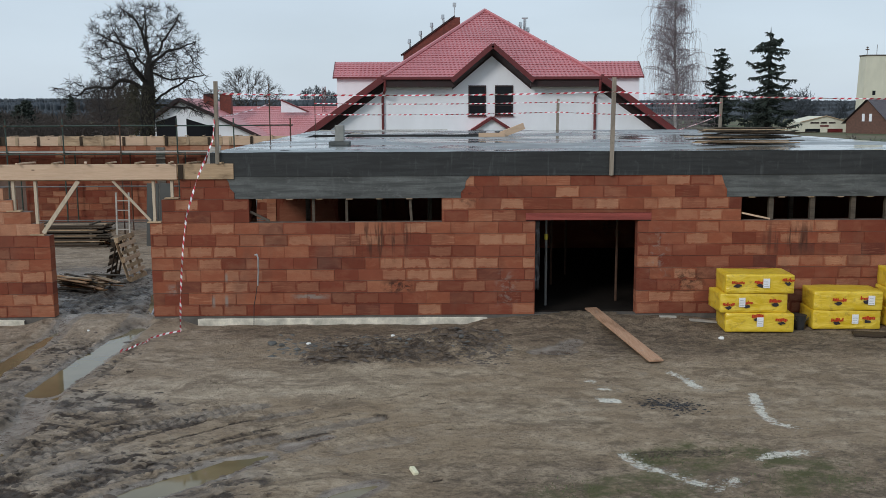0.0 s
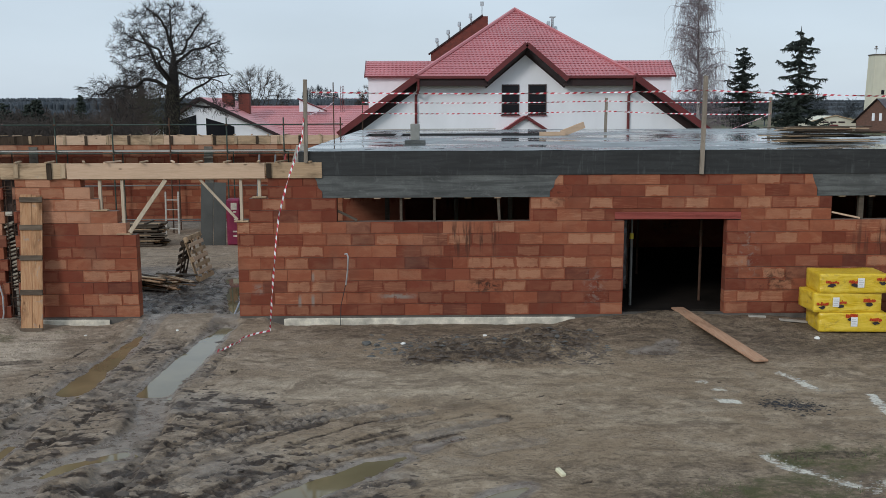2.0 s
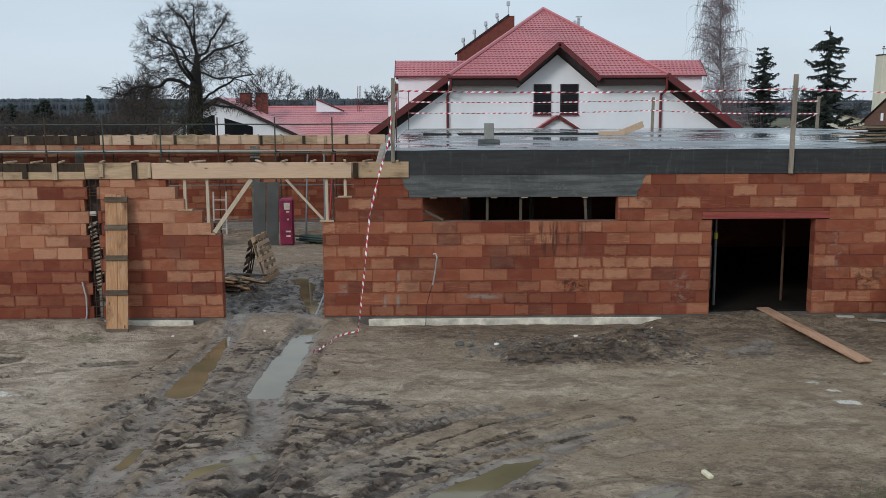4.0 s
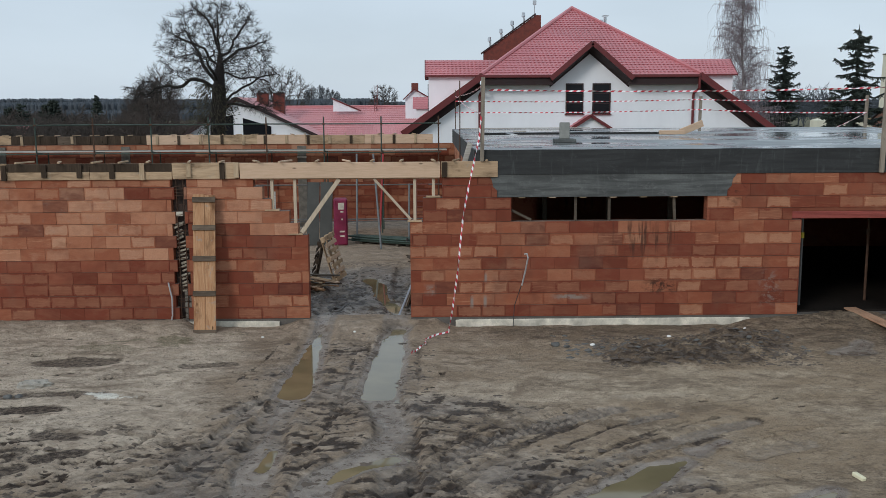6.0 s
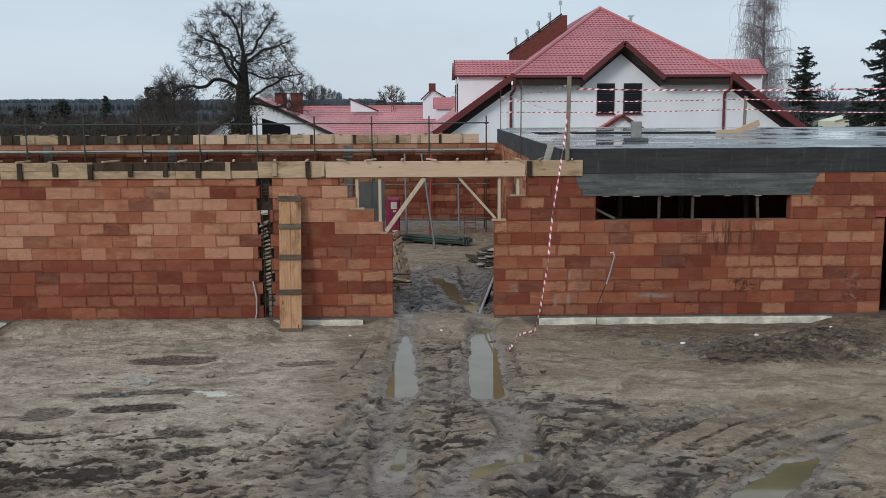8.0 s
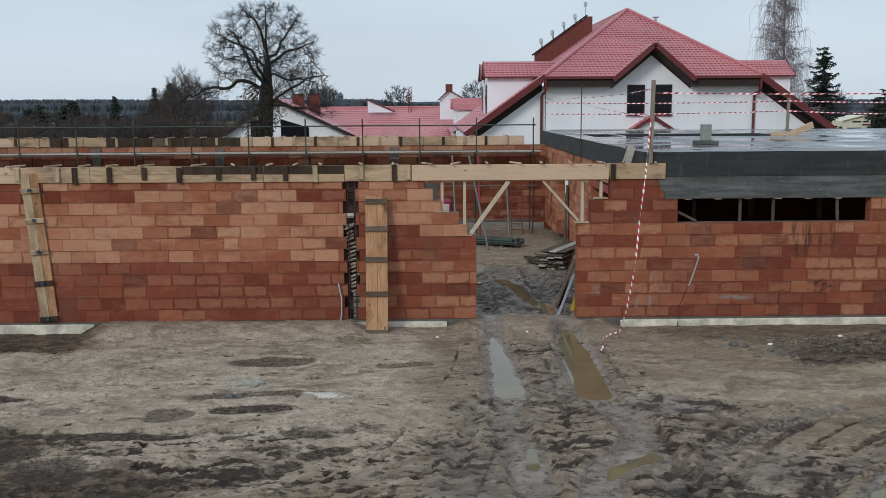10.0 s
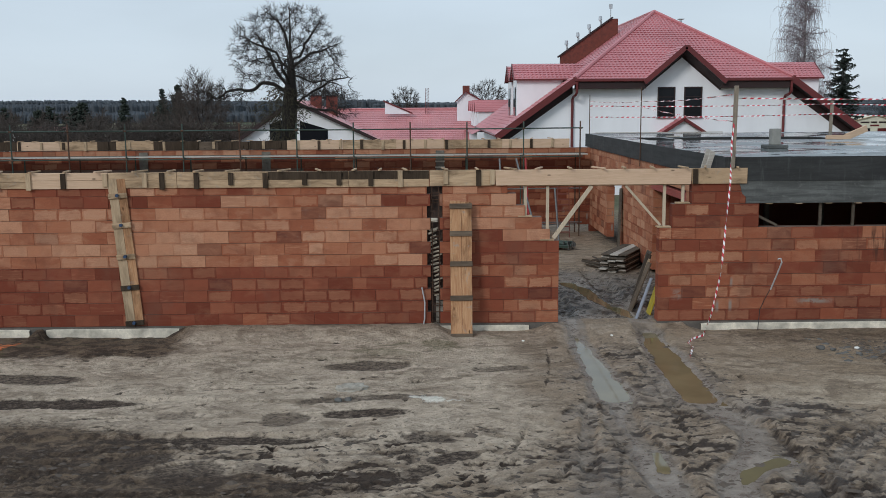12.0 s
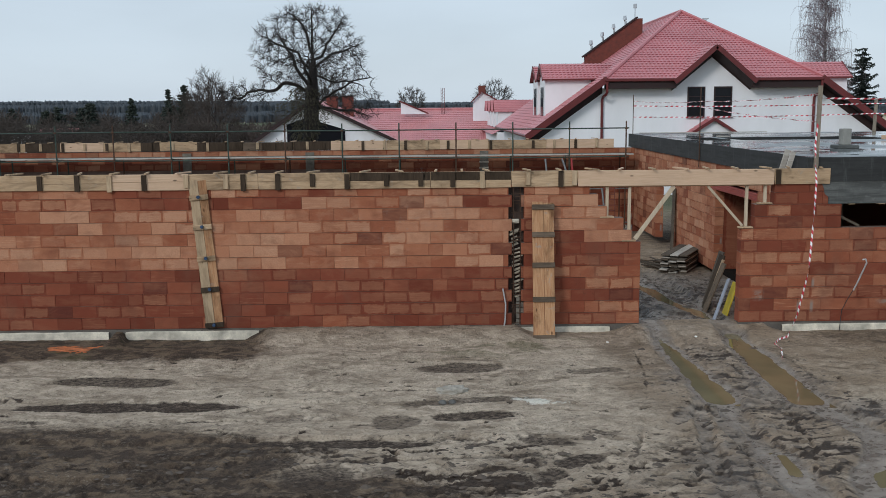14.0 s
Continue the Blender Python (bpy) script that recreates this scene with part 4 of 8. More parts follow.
# side wall of the roofed part, facing the yard: doorway near the front
SIDE = 1.35
side_core, side_bricks = [], []
srng = random.Random(21)
for k in range(12):
    z0, z1 = k * H, min((k + 1) * H, 2.93)
    for a, b in cut(0.27, WALL_BACK - 0.13, [(3.4, 6.3), (10.65, 13.0)] if k < 9 else [(3.0, 6.6)] if k == 9 else []):
        side_core.append((z0, z1, a, b))
        side_bricks.append((z0, z1, a, b, 0.5 if k % 2 else 0.95))
bm = bmesh.new()
for z0, z1, a, b in side_core:
    box(bm, SIDE + 0.013, SIDE + DEEP - 0.013, a + 0.006, b - 0.006, z0, z1)
wall_side = tagged(part("wall_side", bm, MORTAR), "pale red block wall with a doorway facing the yard", "wall", kind="structure")

# inside of the roofed part: back wall, partition added to keep the front room dark, floor
bm = bmesh.new()
box(bm, SIDE, 1.75, WALL_BACK - 0.12, WALL_BACK + 0.13, -0.4, 2.93)
box(bm, 3.2, 17.2, WALL_BACK - 0.12, WALL_BACK + 0.13, -0.4, 2.93)
box(bm, 1.75, 3.2, WALL_BACK - 0.12, WALL_BACK + 0.13, 2.2, 2.93)
tagged(part("wall_north", bm, BRICK_RED), "plain block wall at the back of the roofed rooms", "wall", kind="structure")
bm = bmesh.new()
box(bm, 16.95, 17.2, DEEP, WALL_BACK - 0.12, -0.2, 2.93)
tagged(part("wall_east", bm, BRICK_RED), "plain block wall at the end of the roofed rooms", "wall", kind="structure")
# added wall: stops daylight that falls through the slab openings behind it
bm = bmesh.new()
box(bm, SIDE + DEEP, 16.95, 9.2, 9.45, -0.2, 2.93)
tagged(part("wall_partition", bm, BRICK_RED), "added red block wall keeping daylight out of the front room", "wall", kind="structure")


def concrete_material(name, base, rough, gloss):
    """Wet cast concrete with board marks, lime runs and, on top, standing water."""
    mat, n, l, p = nodes_of(name)
    vec = world_vec(n, l)
    big = noise_node(n, l, 0.8, 6, 0.65, world_vec(n, l, (1, 1, 2.5)), 0.5)
    fine = noise_node(n, l, 30, 4, 0.6, vec)
    lines = n.new("ShaderNodeTexNoise")
    lines.inputs["Scale"].default_value = 3.0
    l.new(world_vec(n, l, (0.3, 0.3, 4.5)), lines.inputs["Vector"])
    runs = noise_node(n, l, 3.5, 3, 0.6, world_vec(n, l, (3.0, 3.0, 0.35)))
    c = mix_node(n, l, range_node(n, l, big.outputs[0], 0.3, 0.7), tuple(v * 0.55 for v in base), tuple(v * 1.8 for v in base))
    boards = noise_node(n, l, 1.0, 6, 0.75, world_vec(n, l, (0.8, 0.8, 8.0)), 0.6)
    c = mix_node(n, l, range_node(n, l, lines.outputs[0], 0.46, 0.60, 0.0, 0.6), c, tuple(v * 0.5 for v in base))
    c = mix_node(n, l, range_node(n, l, boards.outputs[0], 0.54, 0.70, 0.0, 0.45), c, tuple(v * 2.2 for v in base))
    c = mix_node(n, l, range_node(n, l, boards.outputs[0], 0.46, 0.34, 0.0, 0.45), c, tuple(v * 0.45 for v in base))
    c = mix_node(n, l, range_node(n, l, runs.outputs[0], 0.58, 0.72, 0.0, 0.20), c, (0.17, 0.18, 0.18))
    stain = noise_node(n, l, 5.0, 6, 0.7, world_vec(n, l, (0.8, 0.8, 1.6)), 0.5)
    c = mix_node(n, l, range_node(n, l, stain.outputs[0], 0.56, 0.70, 0.0, 0.5), c, tuple(min(0.2, v * 2.6) for v in base))
    c = mix_node(n, l, range_node(n, l, fine.outputs[0], 0.5, 0.8, 0.0, 0.4), c, tuple(v * 0.4 for v in base))
    l.new(c, p.inputs["Base Color"])
    if gloss:
        pool = noise_node(n, l, 0.45, 5, 0.6, world_vec(n, l, (0.6, 1.0, 1.0)), 0.6)
        l.new(range_node(n, l, pool.outputs[0], 0.44, 0.54, rough, 0.06), p.inputs["Roughness"])
    else:
        l.new(range_node(n, l, big.outputs[0], 0.3, 0.7, rough - 0.12, rough + 0.1), p.inputs["Roughness"])
        bump_node(n, l, p, big.outputs[0], 0.3, 0.03)
    return mat


# slab sides near black; its top is coloured paler with the sky's brightness
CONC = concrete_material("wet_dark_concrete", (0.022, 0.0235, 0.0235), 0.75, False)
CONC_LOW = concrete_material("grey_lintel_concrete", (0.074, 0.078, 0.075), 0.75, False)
CONC_TOP = concrete_material("sky_bright_slab_top", (0.17, 0.185, 0.185), 0.4, True)

# ---- roof slab with its upstand and the beams over the windows ----
SLAB = 3.43
slab = thing("roof_slab", None, "wet dark grey cast concrete roof slab with puddles on top", "slab", kind="structure")
bm = bmesh.new()
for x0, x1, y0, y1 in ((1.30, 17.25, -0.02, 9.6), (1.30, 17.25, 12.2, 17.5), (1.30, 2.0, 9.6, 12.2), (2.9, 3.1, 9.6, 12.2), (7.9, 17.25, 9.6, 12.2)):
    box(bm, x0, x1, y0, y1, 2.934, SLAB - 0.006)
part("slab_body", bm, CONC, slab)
bm = bmesh.new()
xs = sorted({round(1.32 + 15.9 * i / 60, 3) for i in range(61)} | {2.0, 2.9, 3.1, 7.9})
ys = sorted({round(17.46 * j / 60, 3) for j in range(61)} | {9.6, 12.2})
grid = [[bm.verts.new((x, y, SLAB + 0.010 * noise.noise(Vector((x * 1.3, y * 1.3, 2.0))))) for x in xs] for y in ys]
for j in range(len(ys) - 1):
    for i in range(len(xs) - 1):
        mx, my = (xs[i] + xs[i + 1]) / 2, (ys[j] + ys[j + 1]) / 2
        if 9.6 < my < 12.2 and (2.0 < mx < 2.9 or 3.1 < mx < 7.9):
            continue
        bm.faces.new((grid[j][i], grid[j][i + 1], grid[j + 1][i + 1], grid[j + 1][i])).smooth = True
part("slab_top", bm, CONC_TOP, slab, "wet glossy concrete surface mirroring the sky, sky brightness also in its colour")
bm = bmesh.new()
prism(bm, [(1.60, 2.93), (1.66, 2.82), (1.69, 2.68), (1.776, 2.60), (1.776, 2.474), (6.443, 2.474), (6.45, 2.60), (6.53, 2.68), (6.55, 2.82), (6.64, 2.93)], -0.006, DEEP + 0.01)
part("lintel_beam", bm, CONC_LOW, slab, "rough grey concrete beam over the strip window")
bm = bmesh.new()
prism(bm, [(11.86, 2.93), (11.90, 2.80), (11.94, 2.70), (11.987, 2.62), (11.987, 2.475), (17.2, 2.475), (17.2, 2.93)], -0.006, DEEP + 0.01)
part("lintel_beam", bm, CONC_LOW, slab, "rough grey concrete beam over the strip window")

FOOTING = plain("grey_mortar_bed", (0.115, 0.100, 0.086), 0.9, 0, 0.4, 2.5, 0.4, 0.02, True)
# ---- white insulation along the foot of the walls ----
def foam_strip(x0, x1, seed):
    rng = random.Random(seed)
    bm = bmesh.new()
    n = max(6, int((x1 - x0) / 0.12))
    a, b, c, d = [], [], [], []
    for i in range(n + 1):
        x = x0 + (x1 - x0) * i / n
        top = -0.045 + 0.008 * noise.noise(Vector((x * 2, seed, 0)))
        if i in (0, n):
            top -= 0.01
        yy = -0.055 + 0.012 * noise.noise(Vector((x * 1.5, seed, 4)))
        a.append(bm.verts.new((x, yy, -0.4)))
        b.append(bm.verts.new((x, yy, top - 0.012)))
        c.append(bm.verts.new((x, yy + 0.012, top)))
        d.append(bm.verts.new((x, 0.02, top)))
    for i in range(n):
        for p, q in ((a, b), (b, c), (c, d)):
            bm.faces.new((p[i], p[i + 1], q[i + 1], q[i]))
    bmesh.ops.recalc_face_normals(bm, faces=bm.faces)
    tagged(part("foam_strip", bm, FOAM), "white foam insulation board half buried at the wall foot", "insulation", "foam along the footing", "structure")


for k, (a, b) in enumerate([(0.92, 7.0), (-4.95, -2.7), (-12.75, -10.0), (-16.4, -13.1)]):
    foam_strip(a, b, k)
bm = bmesh.new()
for a, b in ((-16.6, -4.55), (-4.55, -2.08), (0.0, 17.2)):
    box(bm, a + 0.003, b - 0.003, -0.004, DEEP - 0.012, -0.5, -0.002)
tagged(part("footing", bm, FOOTING), "grey concrete footing under the walls", "footing", kind="structure")

# short wall inside the yard doorway
bm = bmesh.new()
box(bm, SIDE + DEEP, 3.3, 6.32, 6.56, -0.2, 2.2)
tagged(part("wall_inner", bm, BRICK_RED), "dark red block wall just inside the yard doorway", "wall", kind="structure")
# soil floor, coloured near black to paint the rooms' darkness, and the clay lintels over the doorways
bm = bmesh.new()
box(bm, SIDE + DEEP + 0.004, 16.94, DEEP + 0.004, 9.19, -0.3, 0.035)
floor_soil = plain("shade_black_soil", (0.018, 0.015, 0.013), 0.95, 0, 0.4, 2, 0.4, 0.02)
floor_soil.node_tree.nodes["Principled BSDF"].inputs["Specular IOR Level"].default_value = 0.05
tagged(part("floor", bm, floor_soil), "damp soil floor coloured near black for the unlit room's shade", "floor", kind="structure")
CLAY = plain("red_clay_lintel", (0.30, 0.065, 0.05), 0.75, 0, 0.25, 3, 0.2, 0.005)
lintel = thing("clay_lintel", None, "ribbed red clay lintel over the doorway", "lintel", kind="structure")
for k in range(6):
    bm = bmesh.new()
    z = 2.0 + 0.0245 * k
    box(bm, 7.80, 10.42, -0.006 - (0.006 if k % 2 else 0), 0.24, z + 0.001, z + 0.0235, chamfer=0.003)
    part("rib", bm, CLAY, lintel)
bm = bmesh.new()
box(bm, 7.80, 10.42, 0.01, 0.24, 2.15, 2.222)
part("infill", bm, BRICK_RED, lintel, "thin course of cut red blocks")
lintel = thing("clay_lintel", None, "ribbed red clay lintel over the yard doorway", "lintel", kind="structure")
for k in range(6):
    bm = bmesh.new()
    z = 2.224 + 0.03 * k
    box(bm, SIDE - 0.006 - (0.006 if k % 2 else 0), SIDE + 0.24, 3.0, 6.6, z + 0.001, z + 0.029, chamfer=0.003)
    part("rib", bm, CLAY, lintel)

# ---- houses beyond the site ----
def wall_paint(name, color):
    mat, n, l, p = nodes_of(name)
    big = noise_node(n, l, 0.5, 5, 0.6, world_vec(n, l, (1, 1, 0.4)))
    fine = noise_node(n, l, 40, 3, 0.6, world_vec(n, l))
    c = mix_node(n, l, range_node(n, l, big.outputs[0], 0.35, 0.7), color, tuple(v * 0.88 for v in color))
    l.new(c, p.inputs["Base Color"])
    p.inputs["Roughness"].default_value = 0.85
    bump_node(n, l, p, fine.outputs[0], 0.2, 0.01)
    return mat


def tile_material(name, color):
    """Pressed metal roof tiles: waves across, a gloss coat, faint fading."""
    mat, n, l, p = nodes_of(name)
    big = noise_node(n, l, 0.35, 5, 0.6, world_vec(n, l))
    fine = noise_node(n, l, 6, 4, 0.6, world_vec(n, l))
    c = mix_node(n, l, range_node(n, l, big.outputs[0], 0.35, 0.65), color, tuple(v * 1.25 for v in color))
    c = mix_node(n, l, range_node(n, l, fine.outputs[0], 0.5, 0.8, 0.0, 0.4), c, tuple(v * 0.55 for v in color))
    l.new(c, p.inputs["Base Color"])
    p.inputs["Roughness"].default_value = 0.42
    p.inputs["Coat Weight"].default_value = 0.2
    p.inputs["Coat Roughness"].default_value = 0.3
    return mat


WHITE = wall_paint("white_render", (0.84, 0.85, 0.88))
CREAM = wall_paint("cream_render", (0.66, 0.63, 0.50))
TILES = tile_material("red_metal_tiles", (0.420, 0.140, 0.150))
FADED = tile_material("faded_red_tiles", (0.47, 0.185, 0.19))
DARKTILES = tile_material("dark_brown_tiles", (0.06, 0.045, 0.05))
TRIM = plain("oxblood_trim", (0.13, 0.018, 0.018), 0.4, 0.0, 0.2, 2, 0.05)
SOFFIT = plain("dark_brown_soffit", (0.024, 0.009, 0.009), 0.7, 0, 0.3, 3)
CHIMNEY = plain("chimney_brick", (0.15, 0.040, 0.028), 0.85, 0, 0.35, 5, 0.3, 0.02)
ZINC = plain("bright_zinc", (0.55, 0.56, 0.57), 0.3, 0.9, 0.15, 6)
BROWNBRICK = plain("old_brown_brick", (0.14, 0.075, 0.055), 0.9, 0, 0.3, 3, 0.3, 0.02)


def glass_material():
    mat, n, l, p = nodes_of("dark_window_glass")
    p.inputs["Base Color"].default_value = (0.012, 0.013, 0.016, 1)
    p.inputs["Roughness"].default_value = 0.05
    p.inputs["IOR"].default_value = 1.35
    p.inputs["Specular IOR Level"].default_value = 0.25
    v = noise_node(n, l, 0.8, 2, 0.5, world_vec(n, l))
    bump_node(n, l, p, v.outputs[0], 0.03, 0.02)
    return mat


GLASS = glass_material()


def tile_plane(bm, a, b, c, d, pitch=0.29, wave=0.23, amp=0.014, lip=0.036):
    """A tiled slope: a, b the ends of the eave, d, c those of the ridge. Rows step, columns wave."""
    a, b, c, d = (Vector(v) for v in (a, b, c, d))
    up = ((d + c) / 2 - (a + b) / 2)
    nrm = (b - a).cross(up).normalized()
    rows = max(2, int(up.length / pitch))
    under = up.normalized() * 0.02
    before = None
    for r in range(rows):
        t0, t1 = r / rows, (r + 1) / rows
        l0, r0 = a.lerp(d, t0), b.lerp(c, t0)
        l1, r1 = a.lerp(d, t1), b.lerp(c, t1)
        n = max(2, int((r0 - l0).length / wave * 4))
        low, high = [], []
        for i in range(n + 1):
            s = i / n
            p0, p1 = l0.lerp(r0, s), l1.lerp(r1, s)
            w = amp * math.cos(s * (r0 - l0).length / wave * 6.2832)
            low.append((bm.verts.new(p0 + under - nrm * 0.006), bm.verts.new(p0 + nrm * (lip + w))))
            high.append(bm.verts.new(p1 + (under * 1.2 if r < rows - 1 else under * 0) + nrm * (0.006 + w * 0.9)))
        for i in range(n):
            bm.faces.new((low[i][0], low[i + 1][0], low[i + 1][1], low[i][1]))
            bm.faces.new((low[i][1], low[i + 1][1], high[i + 1], high[i]))
        if before:
            bm.faces.new((before[0], before[1], low[0][0]))
        before = high


def sheet(bm, pts):
    bm.faces.new([bm.verts.new(p) for p in pts])


def window_at(parent, x0, x1, y, z0, z1, bars=1):
    """A dark window set back in a wall that faces -y."""
    bm = bmesh.new()
    rings = []
    for yy in (y - 0.02, y + 0.03):
        for e in (0.0, 0.07):
            rings.append([bm.verts.new(p) for p in ((x0 + e, yy, z0 + e), (x1 - e, yy, z0 + e), (x1 - e, yy, z1 - e), (x0 + e, yy, z1 - e))])
    fo, fi, bo, bi = rings
    for k in range(4):
        q = (k + 1) % 4
        for a, b in ((fo, fi), (fi, bi), (bo, fo)):
            bm.faces.new((a[k], a[q], b[q], b[k]))
    w = part("window", bm, SOFFIT, parent)
    for k in range(bars):
        z = z0 + (z1 - z0) * (k + 1) / (bars + 1)
        bm = bmesh.new()
        box(bm, x0 + 0.07, x1 - 0.07, y - 0.012, y + 0.018, z - 0.02, z + 0.02)
        part("glazing_bar", bm, SOFFIT, w)
    bm = bmesh.new()
    box(bm, x0 + 0.05, x1 - 0.05, y + 0.02, y + 0.03, z0 + 0.05, z1 - 0.05)
    part("pane", bm, GLASS, w)
    bm = bmesh.new()
    box(bm, x0 - 0.05, x1 + 0.05, y - 0.1, y + 0.02, z0 - 0.05, z0 - 0.004)
    part("sill", bm, TRIM, w)
    return w


def big_house():
    house = thing("house", pose(0, 0, 0), "large white rendered house with red metal tile roof", "house")
    cx, fy, by = 9.3, 34.0, 58.0
    edge, eave_z, eave_x, slope = 33.3, 2.9, 10.3, 0.709
    ridge = eave_z + eave_x * slope
    hip_z, hip_x, top_y = 5.93, 6.05, 40.9
    # white walls, with the raised middle gable
    bm = bmesh.new()
    prism(bm, [(cx - 9.6, -2), (cx - 9.6, 3.05), (cx - 6.2, 5.45), (cx - 2.15, 5.45), (cx, 7.25), (cx + 2.1, 5.45), (cx + 6.2, 5.45), (cx + 9.6, 3.05), (cx + 9.6, -2)], fy, fy + 0.4)
    part("wall", bm, WHITE, house)
    for s in (-1, 1):
        bm = bmesh.new()
        box(bm, min(cx + s * 9.6, cx + s * 9.2), max(cx + s * 9.6, cx + s * 9.2), fy + 0.4, by, -2, 2.85)
        part("wall", bm, WHITE, house)
    bm = bmesh.new()
    box(bm, cx - 9.2, cx + 9.2, by - 0.4, by, -2, 3.0)
    part("wall", bm, WHITE, house)
    # main slopes
    for s in (-1, 1):
        bm = bmesh.new()
        lo_f, lo_b = (cx + s * eave_x, edge, eave_z), (cx + s * eave_x, by, eave_z)
        hi_f, hi_b = (cx, top_y, ridge), (cx, by, ridge)
        kn_f = (cx + s * hip_x, edge, hip_z)
        kn_b = (cx + s * hip_x, by, hip_z)
        if s < 0:
            tile_plane(bm, lo_b, lo_f, kn_f, kn_b)
            part("roof", bm, TILES, house)
            bm = bmesh.new()
            tile_plane(bm, kn_b, kn_f, hi_f, hi_b)
        else:
            tile_plane(bm, lo_f, lo_b, kn_b, kn_f)
            part("roof", bm, TILES, house)
            bm = bmesh.new()
            tile_plane(bm, kn_f, kn_b, hi_b, hi_f)
        part("roof", bm, TILES, house)
        # verge board, its dark underside, and a dark wall band painting the eave shade
        bm = bmesh.new()
        beam(bm, (cx + s * (eave_x + 0.05), edge - 0.03, eave_z - 0.12), (cx + s * (hip_x - 0.15), edge - 0.03, hip_z + 0.02), 0.06, 0.34, up=(0, 0, 1))
        part("verge_board", bm, TRIM, house)
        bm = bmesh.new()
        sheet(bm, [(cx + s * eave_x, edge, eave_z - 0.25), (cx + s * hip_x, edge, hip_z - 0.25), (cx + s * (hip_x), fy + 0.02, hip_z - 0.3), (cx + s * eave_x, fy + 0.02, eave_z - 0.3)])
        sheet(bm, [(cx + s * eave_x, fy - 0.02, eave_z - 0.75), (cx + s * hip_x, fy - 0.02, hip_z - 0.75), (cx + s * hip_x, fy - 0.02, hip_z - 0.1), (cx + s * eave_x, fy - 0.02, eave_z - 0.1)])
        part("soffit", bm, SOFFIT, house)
        bm = bmesh.new()
        tube(bm, [(cx + s * eave_x, edge, eave_z - 0.05), (cx + s * eave_x, by, eave_z - 0.05)], 0.08, 8)
        part("gutter", bm, TRIM, house)
    # half hip towards the site
    bm = bmesh.new()
    tile_plane(bm, (cx - hip_x, edge, hip_z), (cx + hip_x, edge, hip_z), (cx + 0.02, top_y, ridge), (cx - 0.02, top_y, ridge))
    # no tiles where the middle gable stands
    bmesh.ops.delete(bm, geom=[f for f in bm.faces if f.calc_center_median().z < 7.6 and abs(f.calc_center_median().x - cx) < 2.12 * (7.72 - f.calc_center_median().z) / 1.79 - 0.1], context="FACES")
    part("half_hip", bm, TILES, house)
    bm = bmesh.new()
    for a, b in (((cx - hip_x, edge, hip_z), (cx, top_y, ridge)), ((cx + hip_x, edge, hip_z), (cx, top_y, ridge)), ((cx, top_y, ridge), (cx, by, ridge))):
        tube(bm, [Vector(a) + Vector((0, 0, 0.05)), Vector(b) + Vector((0, 0, 0.05))], 0.11, 6)
    part("ridge_cap", bm, TILES, house)
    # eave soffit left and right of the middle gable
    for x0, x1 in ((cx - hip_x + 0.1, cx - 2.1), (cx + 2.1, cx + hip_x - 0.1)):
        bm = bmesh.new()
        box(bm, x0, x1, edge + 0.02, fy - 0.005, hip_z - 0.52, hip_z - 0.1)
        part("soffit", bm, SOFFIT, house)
        bm = bmesh.new()
        box(bm, x0 - 0.1, x1 + 0.05, edge - 0.12, edge + 0.01, hip_z - 0.14, hip_z + 0.03, chamfer=0.03)
        part("gutter", bm, TRIM, house)
    # middle gable: two small slopes, boards
    gz = 7.72
    for s in (-1, 1):
        bm = bmesh.new()
        back = edge + (gz - hip_z) / 0.5597
        f_lo, f_hi, b_hi = Vector((cx + s * 2.15, edge - 0.25, hip_z - 0.02)), Vector((cx, edge - 0.25, gz)), Vector((cx, back, gz))
        b_lo = Vector((cx + s * 2.15, edge + 0.02, hip_z))
        if s < 0:
            tile_plane(bm, b_lo, f_lo, f_hi, b_hi, 0.28)
        else:
            tile_plane(bm, f_lo, b_lo, b_hi, f_hi, 0.28)
        part("gable_roof", bm, TILES, house)
        bm = bmesh.new()
        beam(bm, (cx + s * 2.25, edge - 0.27, hip_z - 0.2), (cx, edge - 0.27, gz - 0.08), 0.05, 0.26)
        part("verge_board", bm, TRIM, house)
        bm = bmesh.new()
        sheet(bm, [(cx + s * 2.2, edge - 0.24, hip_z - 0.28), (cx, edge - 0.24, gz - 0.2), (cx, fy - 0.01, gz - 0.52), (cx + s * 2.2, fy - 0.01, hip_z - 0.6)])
        # near-black band on the gable wall, in place of the eave's shade
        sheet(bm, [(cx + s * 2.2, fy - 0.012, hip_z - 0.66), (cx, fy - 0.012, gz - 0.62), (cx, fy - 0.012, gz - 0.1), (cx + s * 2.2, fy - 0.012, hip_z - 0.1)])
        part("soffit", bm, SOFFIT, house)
    window_at(house, 8.0, 8.98, fy - 0.03, 3.83, 5.5, 2)
    window_at(house, 9.48, 10.49, fy - 0.03, 3.83, 5.5, 2)
    # small porch roof under the windows
    for s in (-1, 1):
        bm = bmesh.new()
        lo, hi = (9.25 + s * 1.35, 32.9, 2.9), (9.25, 32.9, 3.78)
        lob, hib = (9.25 + s * 1.35, fy, 2.9), (9.25, fy, 3.78)
        if s < 0:
            tile_plane(bm, lob, lo, hi, hib, 0.3)
        else:
            tile_plane(bm, lo, lob, hib, hi, 0.3)
        part("porch_roof", bm, TILES, house)
        bm = bmesh.new()
        beam(bm, (9.25 + s * 1.4, 32.88, 2.84), (9.25, 32.88, 3.74), 0.05, 0.16)
        part("verge_board", bm, TRIM, house)
    bm = bmesh.new()
